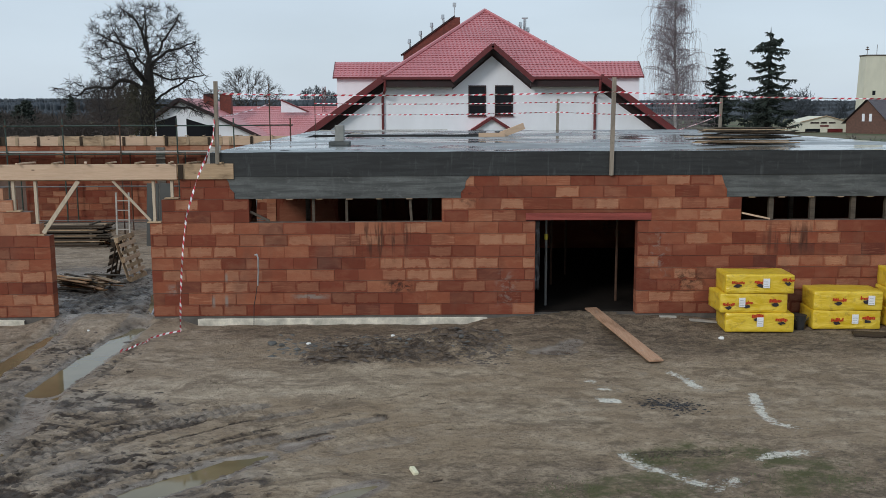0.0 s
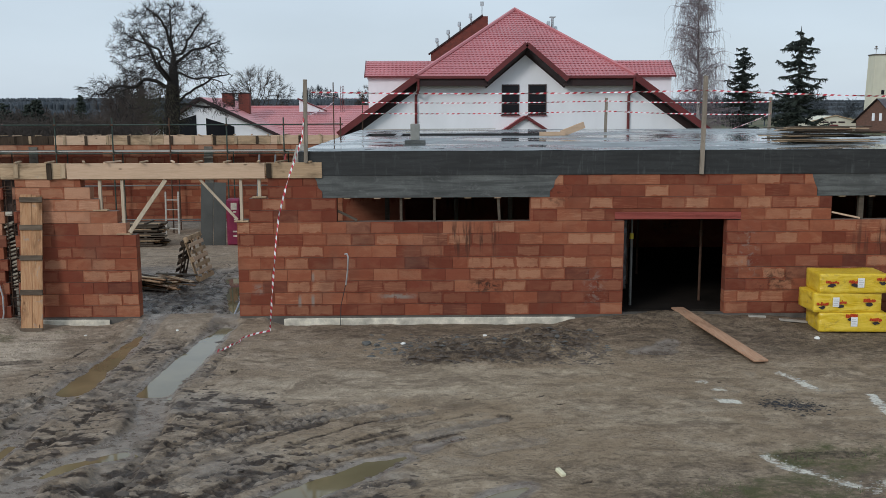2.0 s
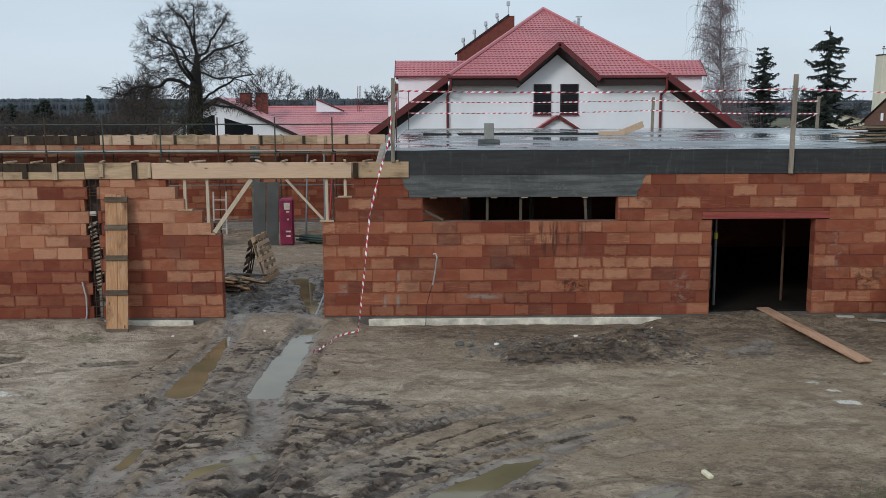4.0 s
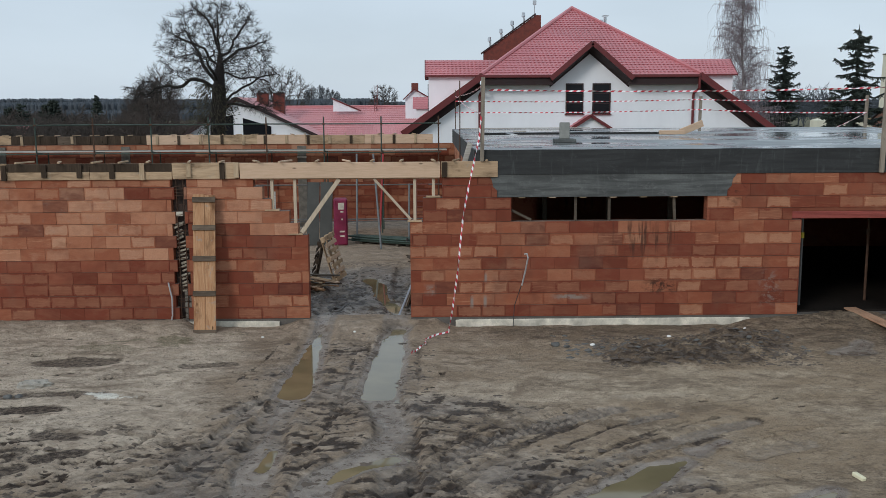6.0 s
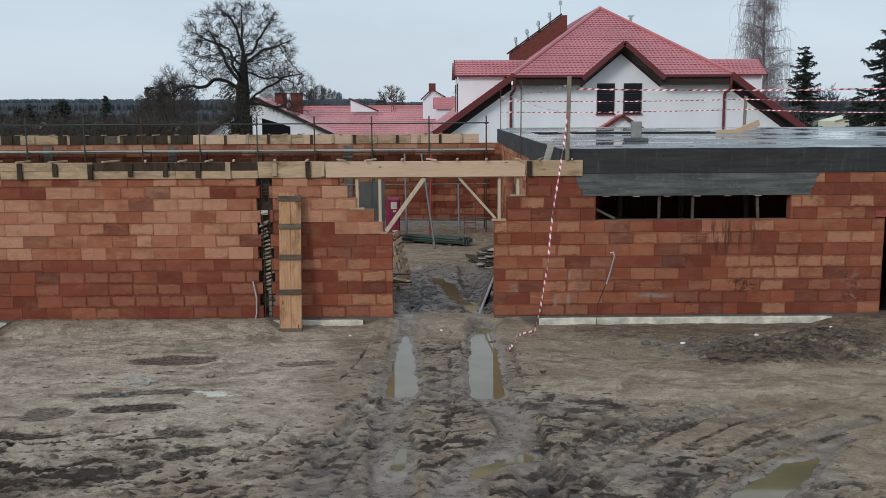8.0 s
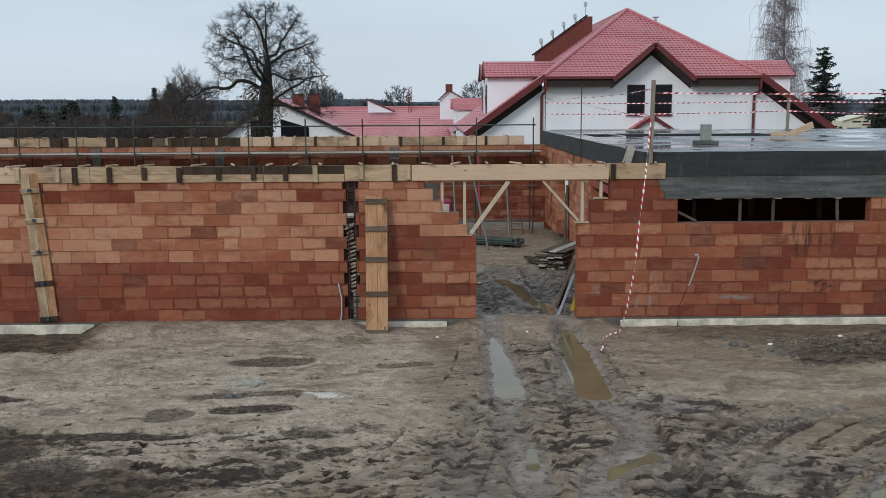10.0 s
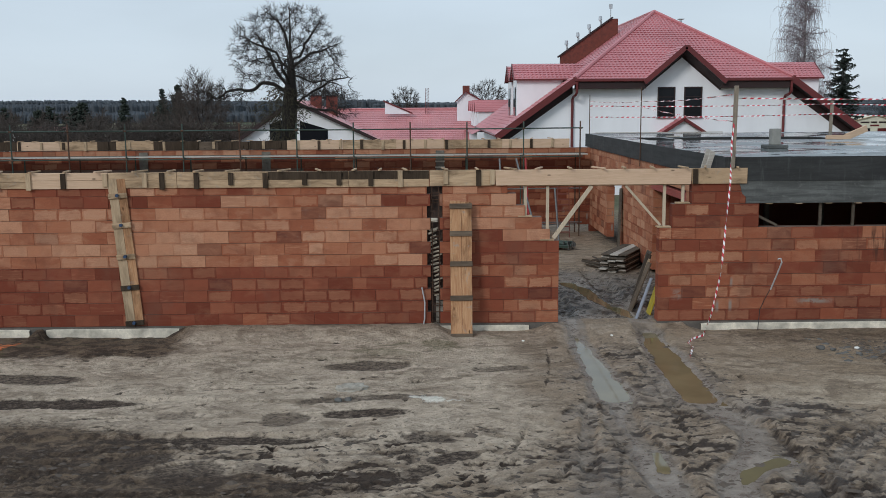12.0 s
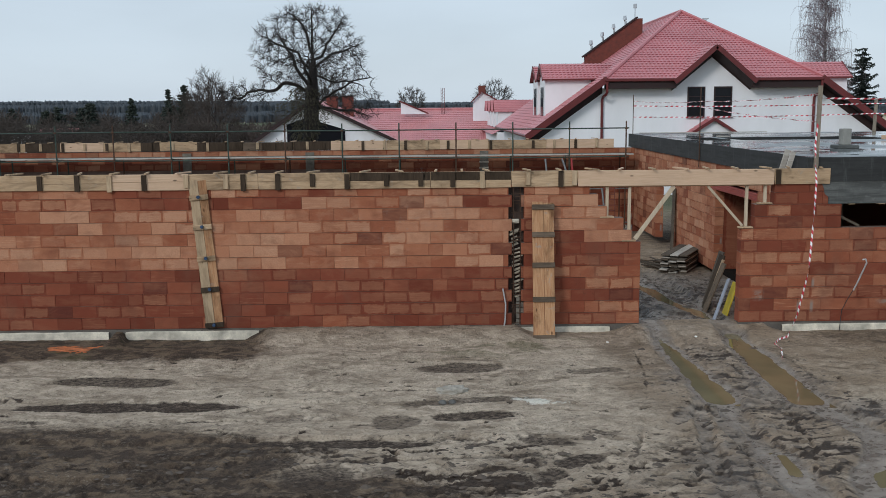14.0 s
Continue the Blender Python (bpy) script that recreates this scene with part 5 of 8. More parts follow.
    prism(bm, [(8.1, -2), (8.1, 2.95), (9.25, 3.62), (10.4, 2.95), (10.4, -2)], 33.1, 33.3)
    part("porch_wall", bm, WHITE, house)
    for x in (cx - hip_x - 0.02, cx + hip_x - 0.28):
        bm = bmesh.new()
        tube(bm, [(x + 0.16, edge - 0.02, hip_z - 0.12), (x + 0.16, edge + 0.02, hip_z - 0.72), (x + 0.10, edge + 0.12, hip_z - 0.86), (x + 0.03, fy - 0.14, hip_z - 0.96), (x, fy - 0.1, hip_z - 1.1), (x, fy - 0.1, -1.5)], 0.075, 8)
        part("downpipe", bm, TRIM, house)
    # dormers on both long slopes
    for s in (-1, 1):
        for y in (36.9, 40.6):
            gx = cx + s * 8.88
            bm = bmesh.new()
            x0, x1 = sorted((gx, cx + s * 6.2))
            box(bm, x0, x1, y, y + 2.6, 3.1, 6.0)
            a = [bm.verts.new((gx, y, 6.0)), bm.verts.new((gx, y + 2.6, 6.0)), bm.verts.new((gx, y + 1.3, 6.85))]
            bm.faces.new(a)
            d = part("dormer", bm, WHITE, house)
            for t in (-1, 1):
                bm = bmesh.new()
                ye, yr = y + 1.3 + t * 1.55, y + 1.3
                e0, e1 = (gx + s * 0.2, ye, 6.02), (cx + s * 5.4, ye, 6.02)
                r0, r1 = (gx + s * 0.2, yr, 6.98), (cx + s * 3.9, yr, 6.98)
                if (t < 0) == (s < 0):
                    tile_plane(bm, e0, e1, r1, r0, 0.28)
                else:
                    tile_plane(bm, e1, e0, r0, r1, 0.28)
                part("dormer_roof", bm, TILES, d)
                bm = bmesh.new()
                beam(bm, (gx + s * 0.2, ye, 6.0), (gx + s * 0.2, yr, 6.96), 0.05, 0.12)
                beam(bm, e0, e1, 0.08, 0.1)
                part("verge_board", bm, TRIM, d)
            bm = bmesh.new()
            xg = gx + s * 0.01
            box(bm, min(xg, xg + s * 0.04), max(xg, xg + s * 0.04), y + 0.75, y + 1.85, 3.9, 5.6)
            part("window", bm, GLASS, d)
    # brick fire walls with steel cowls
    for s, h, cowls in ((-1, 0.0, (4.55, 5.3, 6.05, 6.8)), (1, -0.35, (4.2, 4.7, 5.9, 6.4))):
        bm = bmesh.new()
        prism(bm, [(cx + s * 5.2, 6.0), (cx + s * 5.2, 7.78 + h), (cx + s * 1.75, 10.22 + h), (cx + s * 1.4, 10.22 + h), (cx + s * 1.4, 6.0)], 45.2, 45.65)
        wall = part("fire_wall", bm, CHIMNEY, house, "dark red brick fire wall above the roof")
        bm = bmesh.new()
        beam(bm, (cx + s * 5.35, 45.42, 7.74 + h), (cx + s * 1.75, 45.42, 10.3 + h), 0.6, 0.1)
        part("coping", bm, SOFFIT, wall)
        for u in cowls:
            k = u if s < 0 else u
            x = cx + s * (9.3 - k) if s < 0 else cx + k - 1.5
            z = 7.78 + h + (abs(5.2 - abs(x - cx))) * 0.707
            bm = bmesh.new()
            tube(bm, [(x, 45.42, z - 0.1), (x, 45.42, z + 0.35), (x - 0.05, 45.42, z + 0.45)], 0.07, 8)
            tube(bm, [(x - 0.05, 45.42, z + 0.45), (x - 0.05, 45.42, z + 0.72)], [0.13, 0.1], 8)
            part("vent_cowl", bm, ZINC, wall, "bright steel vent cowl")
    bm = bmesh.new()
    tube(bm, [(cx - 1.75, 46, 10.0), (cx - 1.75, 46, 11.1)], 0.03, 6)
    box(bm, cx - 1.87, cx - 1.63, 45.97, 46.03, 10.95, 11.25, chamfer=0.02)
    part("antenna", bm, ZINC, house)
    bm = bmesh.new()
    tube(bm, [(cx + 3.0, 46, 8.6), (cx + 3.0, 46, 10.15)], 0.1, 8)
    box(bm, cx + 2.8, cx + 3.2, 45.8, 46.2, 10.2, 10.25)
    part("flue", bm, ZINC, house)
    return house


def low_house():
    """The long low house to the left: gabled wing in front, main ridge across behind."""
    house = thing("house", pose(0, 0, 0), "low white house with faded red tile roof and brick chimneys", "house")
    px, y0, y1 = -17.3, 70.0, 84.0
    bm = bmesh.new()
    prism(bm, [(-22.6, -2), (-22.6, 1.3), (px, 4.85), (-9.2, 1.2), (-9.2, -2)], y0, y0 + 0.4)
    part("wall", bm, WHITE, house)
    bm = bmesh.new()
    tile_plane(bm, (-8.4, y0 - 0.6, 0.95), (-8.4, y1, 0.95), (px, y1, 5.2), (px, y0 - 0.6, 5.2), 0.4)
    part("roof", bm, FADED, house)
    bm = bmesh.new()
    tile_plane(bm, (-23.4, y1, 0.9), (-23.4, y0 - 0.6, 0.9), (px, y0 - 0.6, 5.2), (px, y1, 5.2), 0.4)
    part("roof", bm, FADED, house)
    bm = bmesh.new()
    beam(bm, (-8.3, y0 - 0.62, 0.85), (px, y0 - 0.62, 5.12), 0.06, 0.3)
    beam(bm, (-23.5, y0 - 0.62, 0.8), (px, y0 - 0.62, 5.12), 0.06, 0.3)
    part("verge_board", bm, SOFFIT, house)
    bm = bmesh.new()
    tile_plane(bm, (-16.5, 72.5, 0.6), (0.6, 72.5, 0.6), (0.6, 80.0, 4.25), (-16.5, 80.0, 4.25), 0.4)
    part("roof", bm, FADED, house)
    bm = bmesh.new()
    tube(bm, [(-16, 80.0, 4.3), (0.6, 80.0, 4.3)], 0.12, 6)
    part("ridge_cap", bm, FADED, house)
    bm = bmesh.new()
    box(bm, -9.2, 0.4, 73.2, 73.5, -2, 0.8)
    part("wall", bm, WHITE, house)
    bm = bmesh.new()
    prism(bm, [(-9.2, 3.8), (-9.2, 5.0), (-6.7, 3.9), (-6.7, 3.8)], 78.0, 78.3)
    fin = part("parapet", bm, WHITE, house)
    bm = bmesh.new()
    beam(bm, (-9.35, 78.15, 5.12), (-6.4, 78.15, 3.85), 0.5, 0.14)
    part("coping", bm, TRIM, fin)
    for x, y in ((-15.9, 76.0), (-14.4, 76.5)):
        bm = bmesh.new()
        box(bm, x - 0.55, x + 0.55, y - 0.4, y + 0.4, 3.6, 5.6, chamfer=0.03)
        c = part("chimney", bm, CHIMNEY, house)
        bm = bmesh.new()
        box(bm, x - 0.63, x + 0.63, y - 0.48, y + 0.48, 5.6, 5.7)
        part("chimney_cap", bm, SOFFIT, c)
    for x0, x1, zs in ((-19.6, -17.7, (1.2, 3.6, 3.0)), (-16.8, -14.2, (1.2, 3.3, 2.5))):
        bm = bmesh.new()
        prism(bm, [(x0, zs[0]), (x0, zs[1] if x0 > px else zs[2]), (x1, zs[2] if x0 > px else zs[1]), (x1, zs[0])], y0 - 0.05, y0 + 0.02)
        part("window", bm, GLASS, house)
    # lattice mast on the roof
    bm = bmesh.new()
    for dx, dy in ((0, 0), (0.35, 0), (0.17, 0.3)):
        tube(bm, [(-5.1 + dx, 79 + dy, 3.6), (-5.1 + dx, 79 + dy, 6.4)], 0.025, 4)
    for k in range(9):
        z = 3.7 + 0.3 * k
        tube(bm, [(-5.1, 79, z), (-4.75, 79, z + 0.3)], 0.018, 3)
    part("mast", bm, TRIM, house)
    return house


def row_house():
    """White house with a row of small dormers, running away behind the large house."""
    house = thing("house", pose(0, 0, 0), "white house with a row of small red dormers", "house")
    bm = bmesh.new()
    prism(bm, [(-1.9, -2), (-1.9, 5.0), (-1.0, 5.9), (0.6, 5.0), (5.0, 3.0), (5.0, -2)], 77.5, 78.0)
    box(bm, -0.8, 5.0, 59.5, 77.5, -2, 2.4)
    part("wall", bm, WHITE, house)
    bm = bmesh.new()
    beam(bm, (-2.1, 77.4, 4.95), (-1.0, 77.4, 6.0), 0.3, 0.12)
    beam(bm, (0.8, 77.4, 4.95), (-1.0, 77.4, 6.0), 0.3, 0.12)
    part("coping", bm, TRIM, house)
    bm = bmesh.new()
    box(bm, -1.3, -0.6, 78.2, 78.8, 5.0, 6.6, chamfer=0.03)
    part("chimney", bm, CHIMNEY, house)
    bm = bmesh.new()
    tile_plane(bm, (-1.2, 77.5, 2.2), (-1.2, 59.5, 2.2), (4.5, 59.5, 5.0), (4.5, 77.5, 5.0), 0.4)
    part("roof", bm, TILES, house)
    for k in range(4):
        y = 61.0 + 4.1 * k
        bm = bmesh.new()
        prism(bm, [(0, 0), (0, 1.4), (0.9, 2.2), (1.8, 1.4), (1.8, 0)], 0, 3.5)
        d = part("dormer", bm, WHITE, house)
        d.matrix_basis = pose(-0.6, y + 1.8, 2.7, 0, 0, -90)
        bm = bmesh.new()
        tile_plane(bm, (-0.9, y + 2.0, 4.05), (-0.9, y + 0.9, 5.02), (3.0, y + 0.9, 5.02), (3.0, y + 2.0, 4.05), 0.3)
        part("dormer_roof", bm, TILES, house)
        bm = bmesh.new()
        tile_plane(bm, (-0.9, y + 0.9, 5.02), (-0.9, y - 0.2, 4.05), (3.0, y - 0.2, 4.05), (3.0, y + 0.9, 5.02), 0.3)
        part("dormer_roof", bm, TILES, house)
    return house


def far_buildings():
    t = thing("tower", pose(104.3, 198, 0.35), "tall cream concrete tower with aerials on top", "tower")
    bm = bmesh.new()
    prism(bm, [(0, -4), (0.6, 15.0), (5.6, 15.0), (5.6, -4)], 0, 3.4)
    part("shaft", bm, CREAM, t)
    bm = bmesh.new()
    box(bm, 0.45, 5.75, -0.15, 3.5, 15.0, 15.25)
    part("cap", bm, GREYWOOD, t)
    bm = bmesh.new()
    tube(bm, [(1.6, 2, 15.2), (1.6, 2, 17.2)], 0.06, 5)
    box(bm, 1.2, 2.0, 1.9, 2.1, 16.4, 16.6)
    box(bm, 1.4, 1.8, 1.9, 2.1, 16.8, 17.1)
    part("aerial", bm, RUST, t)
    bm = bmesh.new()
    tube(bm, [(3.8, 2, 15.2), (3.8, 2, 17.6)], 0.06, 5)
    part("aerial", bm, RUST, t)
    bm = bmesh.new()
    box(bm, 2.4, 3.1, -0.05, 0.1, 6.2, 7.2)
    part("window", bm, GLASS, t)

    h = thing("house", pose(93.9, 171, 0, 0, 0, -60) @ Matrix.Diagonal((1.45, 1.45, 1.08, 1)), "brown brick house with dark tiled roof", "house")
    bm = bmesh.new()
    prism(bm, [(-3.6, -3), (-3.6, 1.0), (-0.3, 4.9), (3.0, 1.0), (3.0, -3)], 0, 9)
    part("wall", bm, BROWNBRICK, h)
    bm = bmesh.new()
    tile_plane(bm, (3.5, -0.4, 0.4), (3.5, 9.5, 0.4), (-0.3, 9.5, 5.1), (-0.3, -0.4, 5.1), 0.4)
    part("roof", bm, DARKTILES, h)
    bm = bmesh.new()
    tile_plane(bm, (-4.1, 9.5, 0.5), (-4.1, -0.4, 0.5), (-0.3, -0.4, 5.1), (-0.3, 9.5, 5.1), 0.4)
    part("roof", bm, DARKTILES, h)
    for x in (-0.9, 0.2):
        bm = bmesh.new()
        box(bm, x - 0.2, x + 0.2, -0.06, 0.05, 1.0, 2.4)
        part("window", bm, WHITE, h)

    g = thing("workshop", pose(86.8, 181, -1.1) @ Matrix.Diagonal((1.15, 1.15, 1, 1)), "low white workshop with a faded sign and red gate", "building")
    bm = bmesh.new()
    prism(bm, [(-2.2, -3), (-2.2, 1.9), (2.2, 3.1), (6.4, 1.9), (6.4, -3)], 0, 8)
    part("wall", bm, CREAM, g)
    bm = bmesh.new()
    beam(bm, (-2.5, -0.1, 1.9), (2.2, -0.1, 3.2), 0.3, 0.15)
    beam(bm, (6.7, -0.1, 1.9), (2.2, -0.1, 3.2), 0.3, 0.15)
    part("roof_edge", bm, OLDWOOD, g)
    bm = bmesh.new()
    box(bm, 2.6, 5.4, -0.06, 0.02, -2.5, 0.5)
    part("gate", bm, TRIM, g)
    bm = bmesh.new()
    box(bm, -1.5, 1.2, -0.06, 0.02, -1.0, 0.5)
    part("window", bm, GLASS, g)
    for x0, x1, z, m in ((-0.6, 1.0, 1.75, SOFFIT), (1.3, 2.4, 1.75, SOFFIT), (2.8, 4.0, 1.75, SOFFIT), (1.2, 2.8, 1.1, TRIM)):
        bm = bmesh.new()
        box(bm, x0, x1, -0.05, 0.01, z - 0.16, z + 0.16)
        part("sign_bar", bm, m, g)

    h = thing("house", pose(-66.2, 112, 0), "distant white shed with a red roof", "shed")
    bm = bmesh.new()
    box(bm, -4, 5.5, 0, 6, -3, 1.2)
    part("wall", bm, WHITE, h)
    bm = bmesh.new()
    tile_plane(bm, (5.6, -0.5, -0.6), (11, -0.5, -0.6), (11, 3.5, 2.0), (5.6, 3.5, 2.0), 0.5)
    part("roof", bm, FADED, h)
    bm = bmesh.new()
    beam(bm, (-4.2, -0.2, 1.3), (5.7, -0.2, 1.3), 0.5, 0.2)
    part("roof_edge", bm, GREYWOOD, h)


big_house()
low_house()
row_house()
far_buildings()

# ---- trees ----
BARK = plain("dark_bark", (0.022, 0.018, 0.016), 0.9, 0, 0.4, 3, 0.5, 0.03)
TWIG = plain("grey_brown_twigs", (0.060, 0.046, 0.038), 0.9, 0, 0.35, 2, 0)
BIRCHBARK = plain("birch_bark", (0.42, 0.40, 0.38), 0.8, 0, 0.5, 3, 0.3, 0.01)
BIRCHTWIG = plain("reddish_birch_twigs", (0.25, 0.205, 0.215), 0.9, 0, 0.3, 2, 0)
NEEDLE = plain("dark_spruce_needles", (0.017, 0.026, 0.018), 0.8, 0, 0.5, 4, 0)
BRUSH = plain("far_bare_wood", (0.060, 0.047, 0.040), 0.95, 0, 0.4, 0.2, 0)
IVY = plain("dark_ivy_leaves", (0.046, 0.040, 0.022), 0.8, 0, 0.5, 4, 0)
# distance haze is mixed into this blue-grey wood colour
FARWOOD = plain("haze_tinted_wood", (0.062, 0.072, 0.084), 1.0, 0, 0.3, 0.05, 0)


def tubes_mesh(name, segs, sides):
    """Tapered bars as one mesh: rows of two ends and two radii."""
    segs = np.array(segs, float)
    a, b, ra, rb = segs[:, 0:3], segs[:, 3:6], segs[:, 6], segs[:, 7]
    d = b - a
    d /= np.maximum(np.linalg.norm(d, axis=1, keepdims=True), 1e-6)
    ref = np.where(np.abs(d[:, 2:3]) > 0.9, np.array([[1.0, 0, 0]]), np.array([[0, 0, 1.0]]))
    u = np.cross(d, ref)
    u /= np.linalg.norm(u, axis=1, keepdims=True)
    v = np.cross(d, u)
    ang = 2 * np.pi * np.arange(sides) / sides
    ring = u[:, None] * np.cos(ang)[None, :, None] + v[:, None] * np.sin(ang)[None, :, None]
    verts = np.concatenate([a[:, None] + ring * ra[:, None, None], b[:, None] + ring * rb[:, None, None]], 1).reshape(-1, 3)
    k = np.arange(sides)
    quad = np.stack([k, (k + 1) % sides, sides + (k + 1) % sides, sides + k], -1)
    faces = (np.arange(len(segs))[:, None, None] * 2 * sides + quad[None]).reshape(-1, 4)
    me = bpy.data.meshes.new(name)
    me.vertices.add(len(verts))
    me.vertices.foreach_set("co", verts.astype(np.float32).ravel())
    me.loops.add(faces.size)
    me.loops.foreach_set("vertex_index", faces.astype(np.int32).ravel())
    me.polygons.add(len(faces))
    me.polygons.foreach_set("loop_start", np.arange(0, faces.size, 4, dtype=np.int32))
    me.polygons.foreach_set("loop_total", np.full(len(faces), 4, dtype=np.int32))
    me.update()
    return me


def grow(rng, base, heading, length, radius, depth, segs, wander=0.25, lift=0.05, kids=(2, 4), shrink=0.66, spread=0.75, thin=0.012):
    """One limb and all that grows on it: a bent run of bars with side shoots."""
    n = 5 if depth > 2 else 4 if depth > 1 else 3
    p, d, r = Vector(base), Vector(heading).normalized(), radius
    step = length / n
    for i in range(n):
        d = (d + Vector((rng.uniform(-1, 1), rng.uniform(-1, 1), rng.uniform(-0.8, 0.8))) * wander + Vector((0, 0, lift))).normalized()
        q = p + d * step
        r2 = max(thin * 0.6, r * (0.86 if depth > 1 else 0.75))
        segs.append((*p, *q, r, r2, depth))
        if depth > 0 and i >= (1 if depth > 1 else 0):
            for _ in range(rng.randint(kids[0], kids[1] + (1 if depth <= 2 else 0)) if i == n - 1 or depth < 3 else rng.randint(1, 2)):
                axis = Vector((rng.uniform(-1, 1), rng.uniform(-1, 1), rng.uniform(-1, 1)))
                out = d.cross(axis)
                if out.length < 0.1:
                    continue
                nd = (d * (1 - spread * 0.55) + out.normalized() * spread * rng.uniform(0.6, 1.1))
                grow(rng, q, nd, length * shrink * rng.uniform(0.75, 1.15), max(thin, r2 * rng.uniform(0.45, 0.68)), depth - 1, segs, wander, lift, kids, shrink, spread, thin)
        p, r = q, r2


def tree_from(name, segs, split, m, bark, twig, label, category="tree", group=""):
    t = thing(name, m, label, category, group)
    mesh_part("trunk", tubes_mesh("trunk", [s[:8] for s in segs if s[8] >= split], 7), bark, t)
    mesh_part("crown", tubes_mesh("crown", [s[:8] for s in segs if s[8] < split], 3), twig, t)
    return t


def branching(rng, marks, stem, step, reach, kill, wander=0.3, limbs=()):
    """Grows a stem towards many marks in its crown, fork by fork; gives the nodes and the parent of each."""
    nodes, parent = [np.array(p, float) for p in stem], [k - 1 for k in range(len(stem))]
    for start, pts in limbs:
        parent += [start, *range(len(nodes), len(nodes) + len(pts) - 1)]
        nodes += [np.array(p, float) for p in pts]
    marks = np.array(marks, float)
    all_d = np.linalg.norm(marks[:, None] - np.array(nodes)[None], axis=2)
    near_i, near_d = all_d.argmin(1), all_d.min(1)
    for _ in range(160):
        pull = {}
        for m in np.nonzero(near_d < reach)[0]:
            pull.setdefault(int(near_i[m]), []).append(m)
        if not pull:
            break
        start = len(nodes)
        for i, ms in pull.items():
            d = marks[ms] - nodes[i]
            d = (d / np.linalg.norm(d, axis=1, keepdims=True)).mean(0) + rng.normal(0, wander, 3)
            nodes.append(nodes[i] + d / max(1e-6, np.linalg.norm(d)) * step)
            parent.append(i)
        fresh = np.array(nodes[start:])
        d = np.linalg.norm(marks[:, None] - fresh[None], axis=2)
        best, who = d.min(1), d.argmin(1) + start
        closer = best < near_d
        near_d, near_i = np.where(closer, best, near_d), np.where(closer, who, near_i)
        keep = near_d > kill
        marks, near_d, near_i = marks[keep], near_d[keep], near_i[keep]
        if not len(marks):
            break
    return np.array(nodes), parent


def grown_tree(name, m, marks, stem, step, reach, kill, tip, foot, seed, bark, twig, label, group="", wander=0.3, shoots=2, shoot=0.5, power=2.4, outward=0.7, limbs=()):
    """A whole tree: limbs thick enough for the twigs that they bear, and short shoots on the thin ones."""
    rng = np.random.RandomState(seed)
    nodes, parent = branching(rng, marks, stem, step, reach, kill, wander, limbs)
    old = len(stem) + sum(len(pts) for _, pts in limbs)
    r = np.full(len(nodes), 0.0)
    load = np.full(len(nodes), 0.0)
    for i in range(len(nodes) - 1, -1, -1):
        r[i] = max(tip, load[i] ** (1 / power))
        if parent[i] >= 0:
            load[parent[i]] += r[i] ** power
    r *= 1 + (foot / r[0] - 1) * np.clip((r - tip) / (r[0] - tip), 0, 1)
    segs, mid = [], nodes.mean(0)
    for i in range(1, len(nodes)):
        j = parent[i]
        segs.append((*nodes[j], *nodes[i], min(r[j], r[i] * 1.25), r[i], 5 if r[i] > tip * 3.2 or i < old else 1))
        if r[i] < tip * 2.6:
            out = nodes[i] - mid
            out = out / np.linalg.norm(out)
            for _ in range(shoots):
                d = out * outward + (nodes[i] - nodes[j]) / step * 0.4 + rng.normal(0, 0.5, 3)
                d = d / np.linalg.norm(d) * shoot * rng.uniform(0.5, 1.2)
                a = nodes[j] + (nodes[i] - nodes[j]) * rng.rand()
                b = a + d * 0.5 + rng.normal(0, 0.06 * shoot, 3)
                c = b + d * 0.5 + rng.normal(0, 0.14 * shoot, 3)
                e = b + d * 0.4 + rng.normal(0, 0.3 * shoot, 3)
                segs += [(*a, *b, tip * 0.8, tip * 0.65, 1), (*b, *c, tip * 0.65, tip * 0.4, 1), (*b, *e, tip * 0.55, tip * 0.35, 1)]
    return tree_from(name, segs, 2.5, m, bark, twig, label, "tree", group)


def dome(rng, n, cx, cz, rx, up, down, hollow=0.25, ry=None):
    """Marks spread through a rounded crown, fewer in its heart."""
    out = []
    while len(out) < n:
        p = rng.uniform(-1, 1, 3)
        q = np.linalg.norm(p)
        if q > 1 or q < hollow and rng.rand() < 0.7:
            continue
        out.append((cx + p[0] * rx, p[1] * (ry or rx), cz + p[2] * (up if p[2] > 0 else down)))
    return out


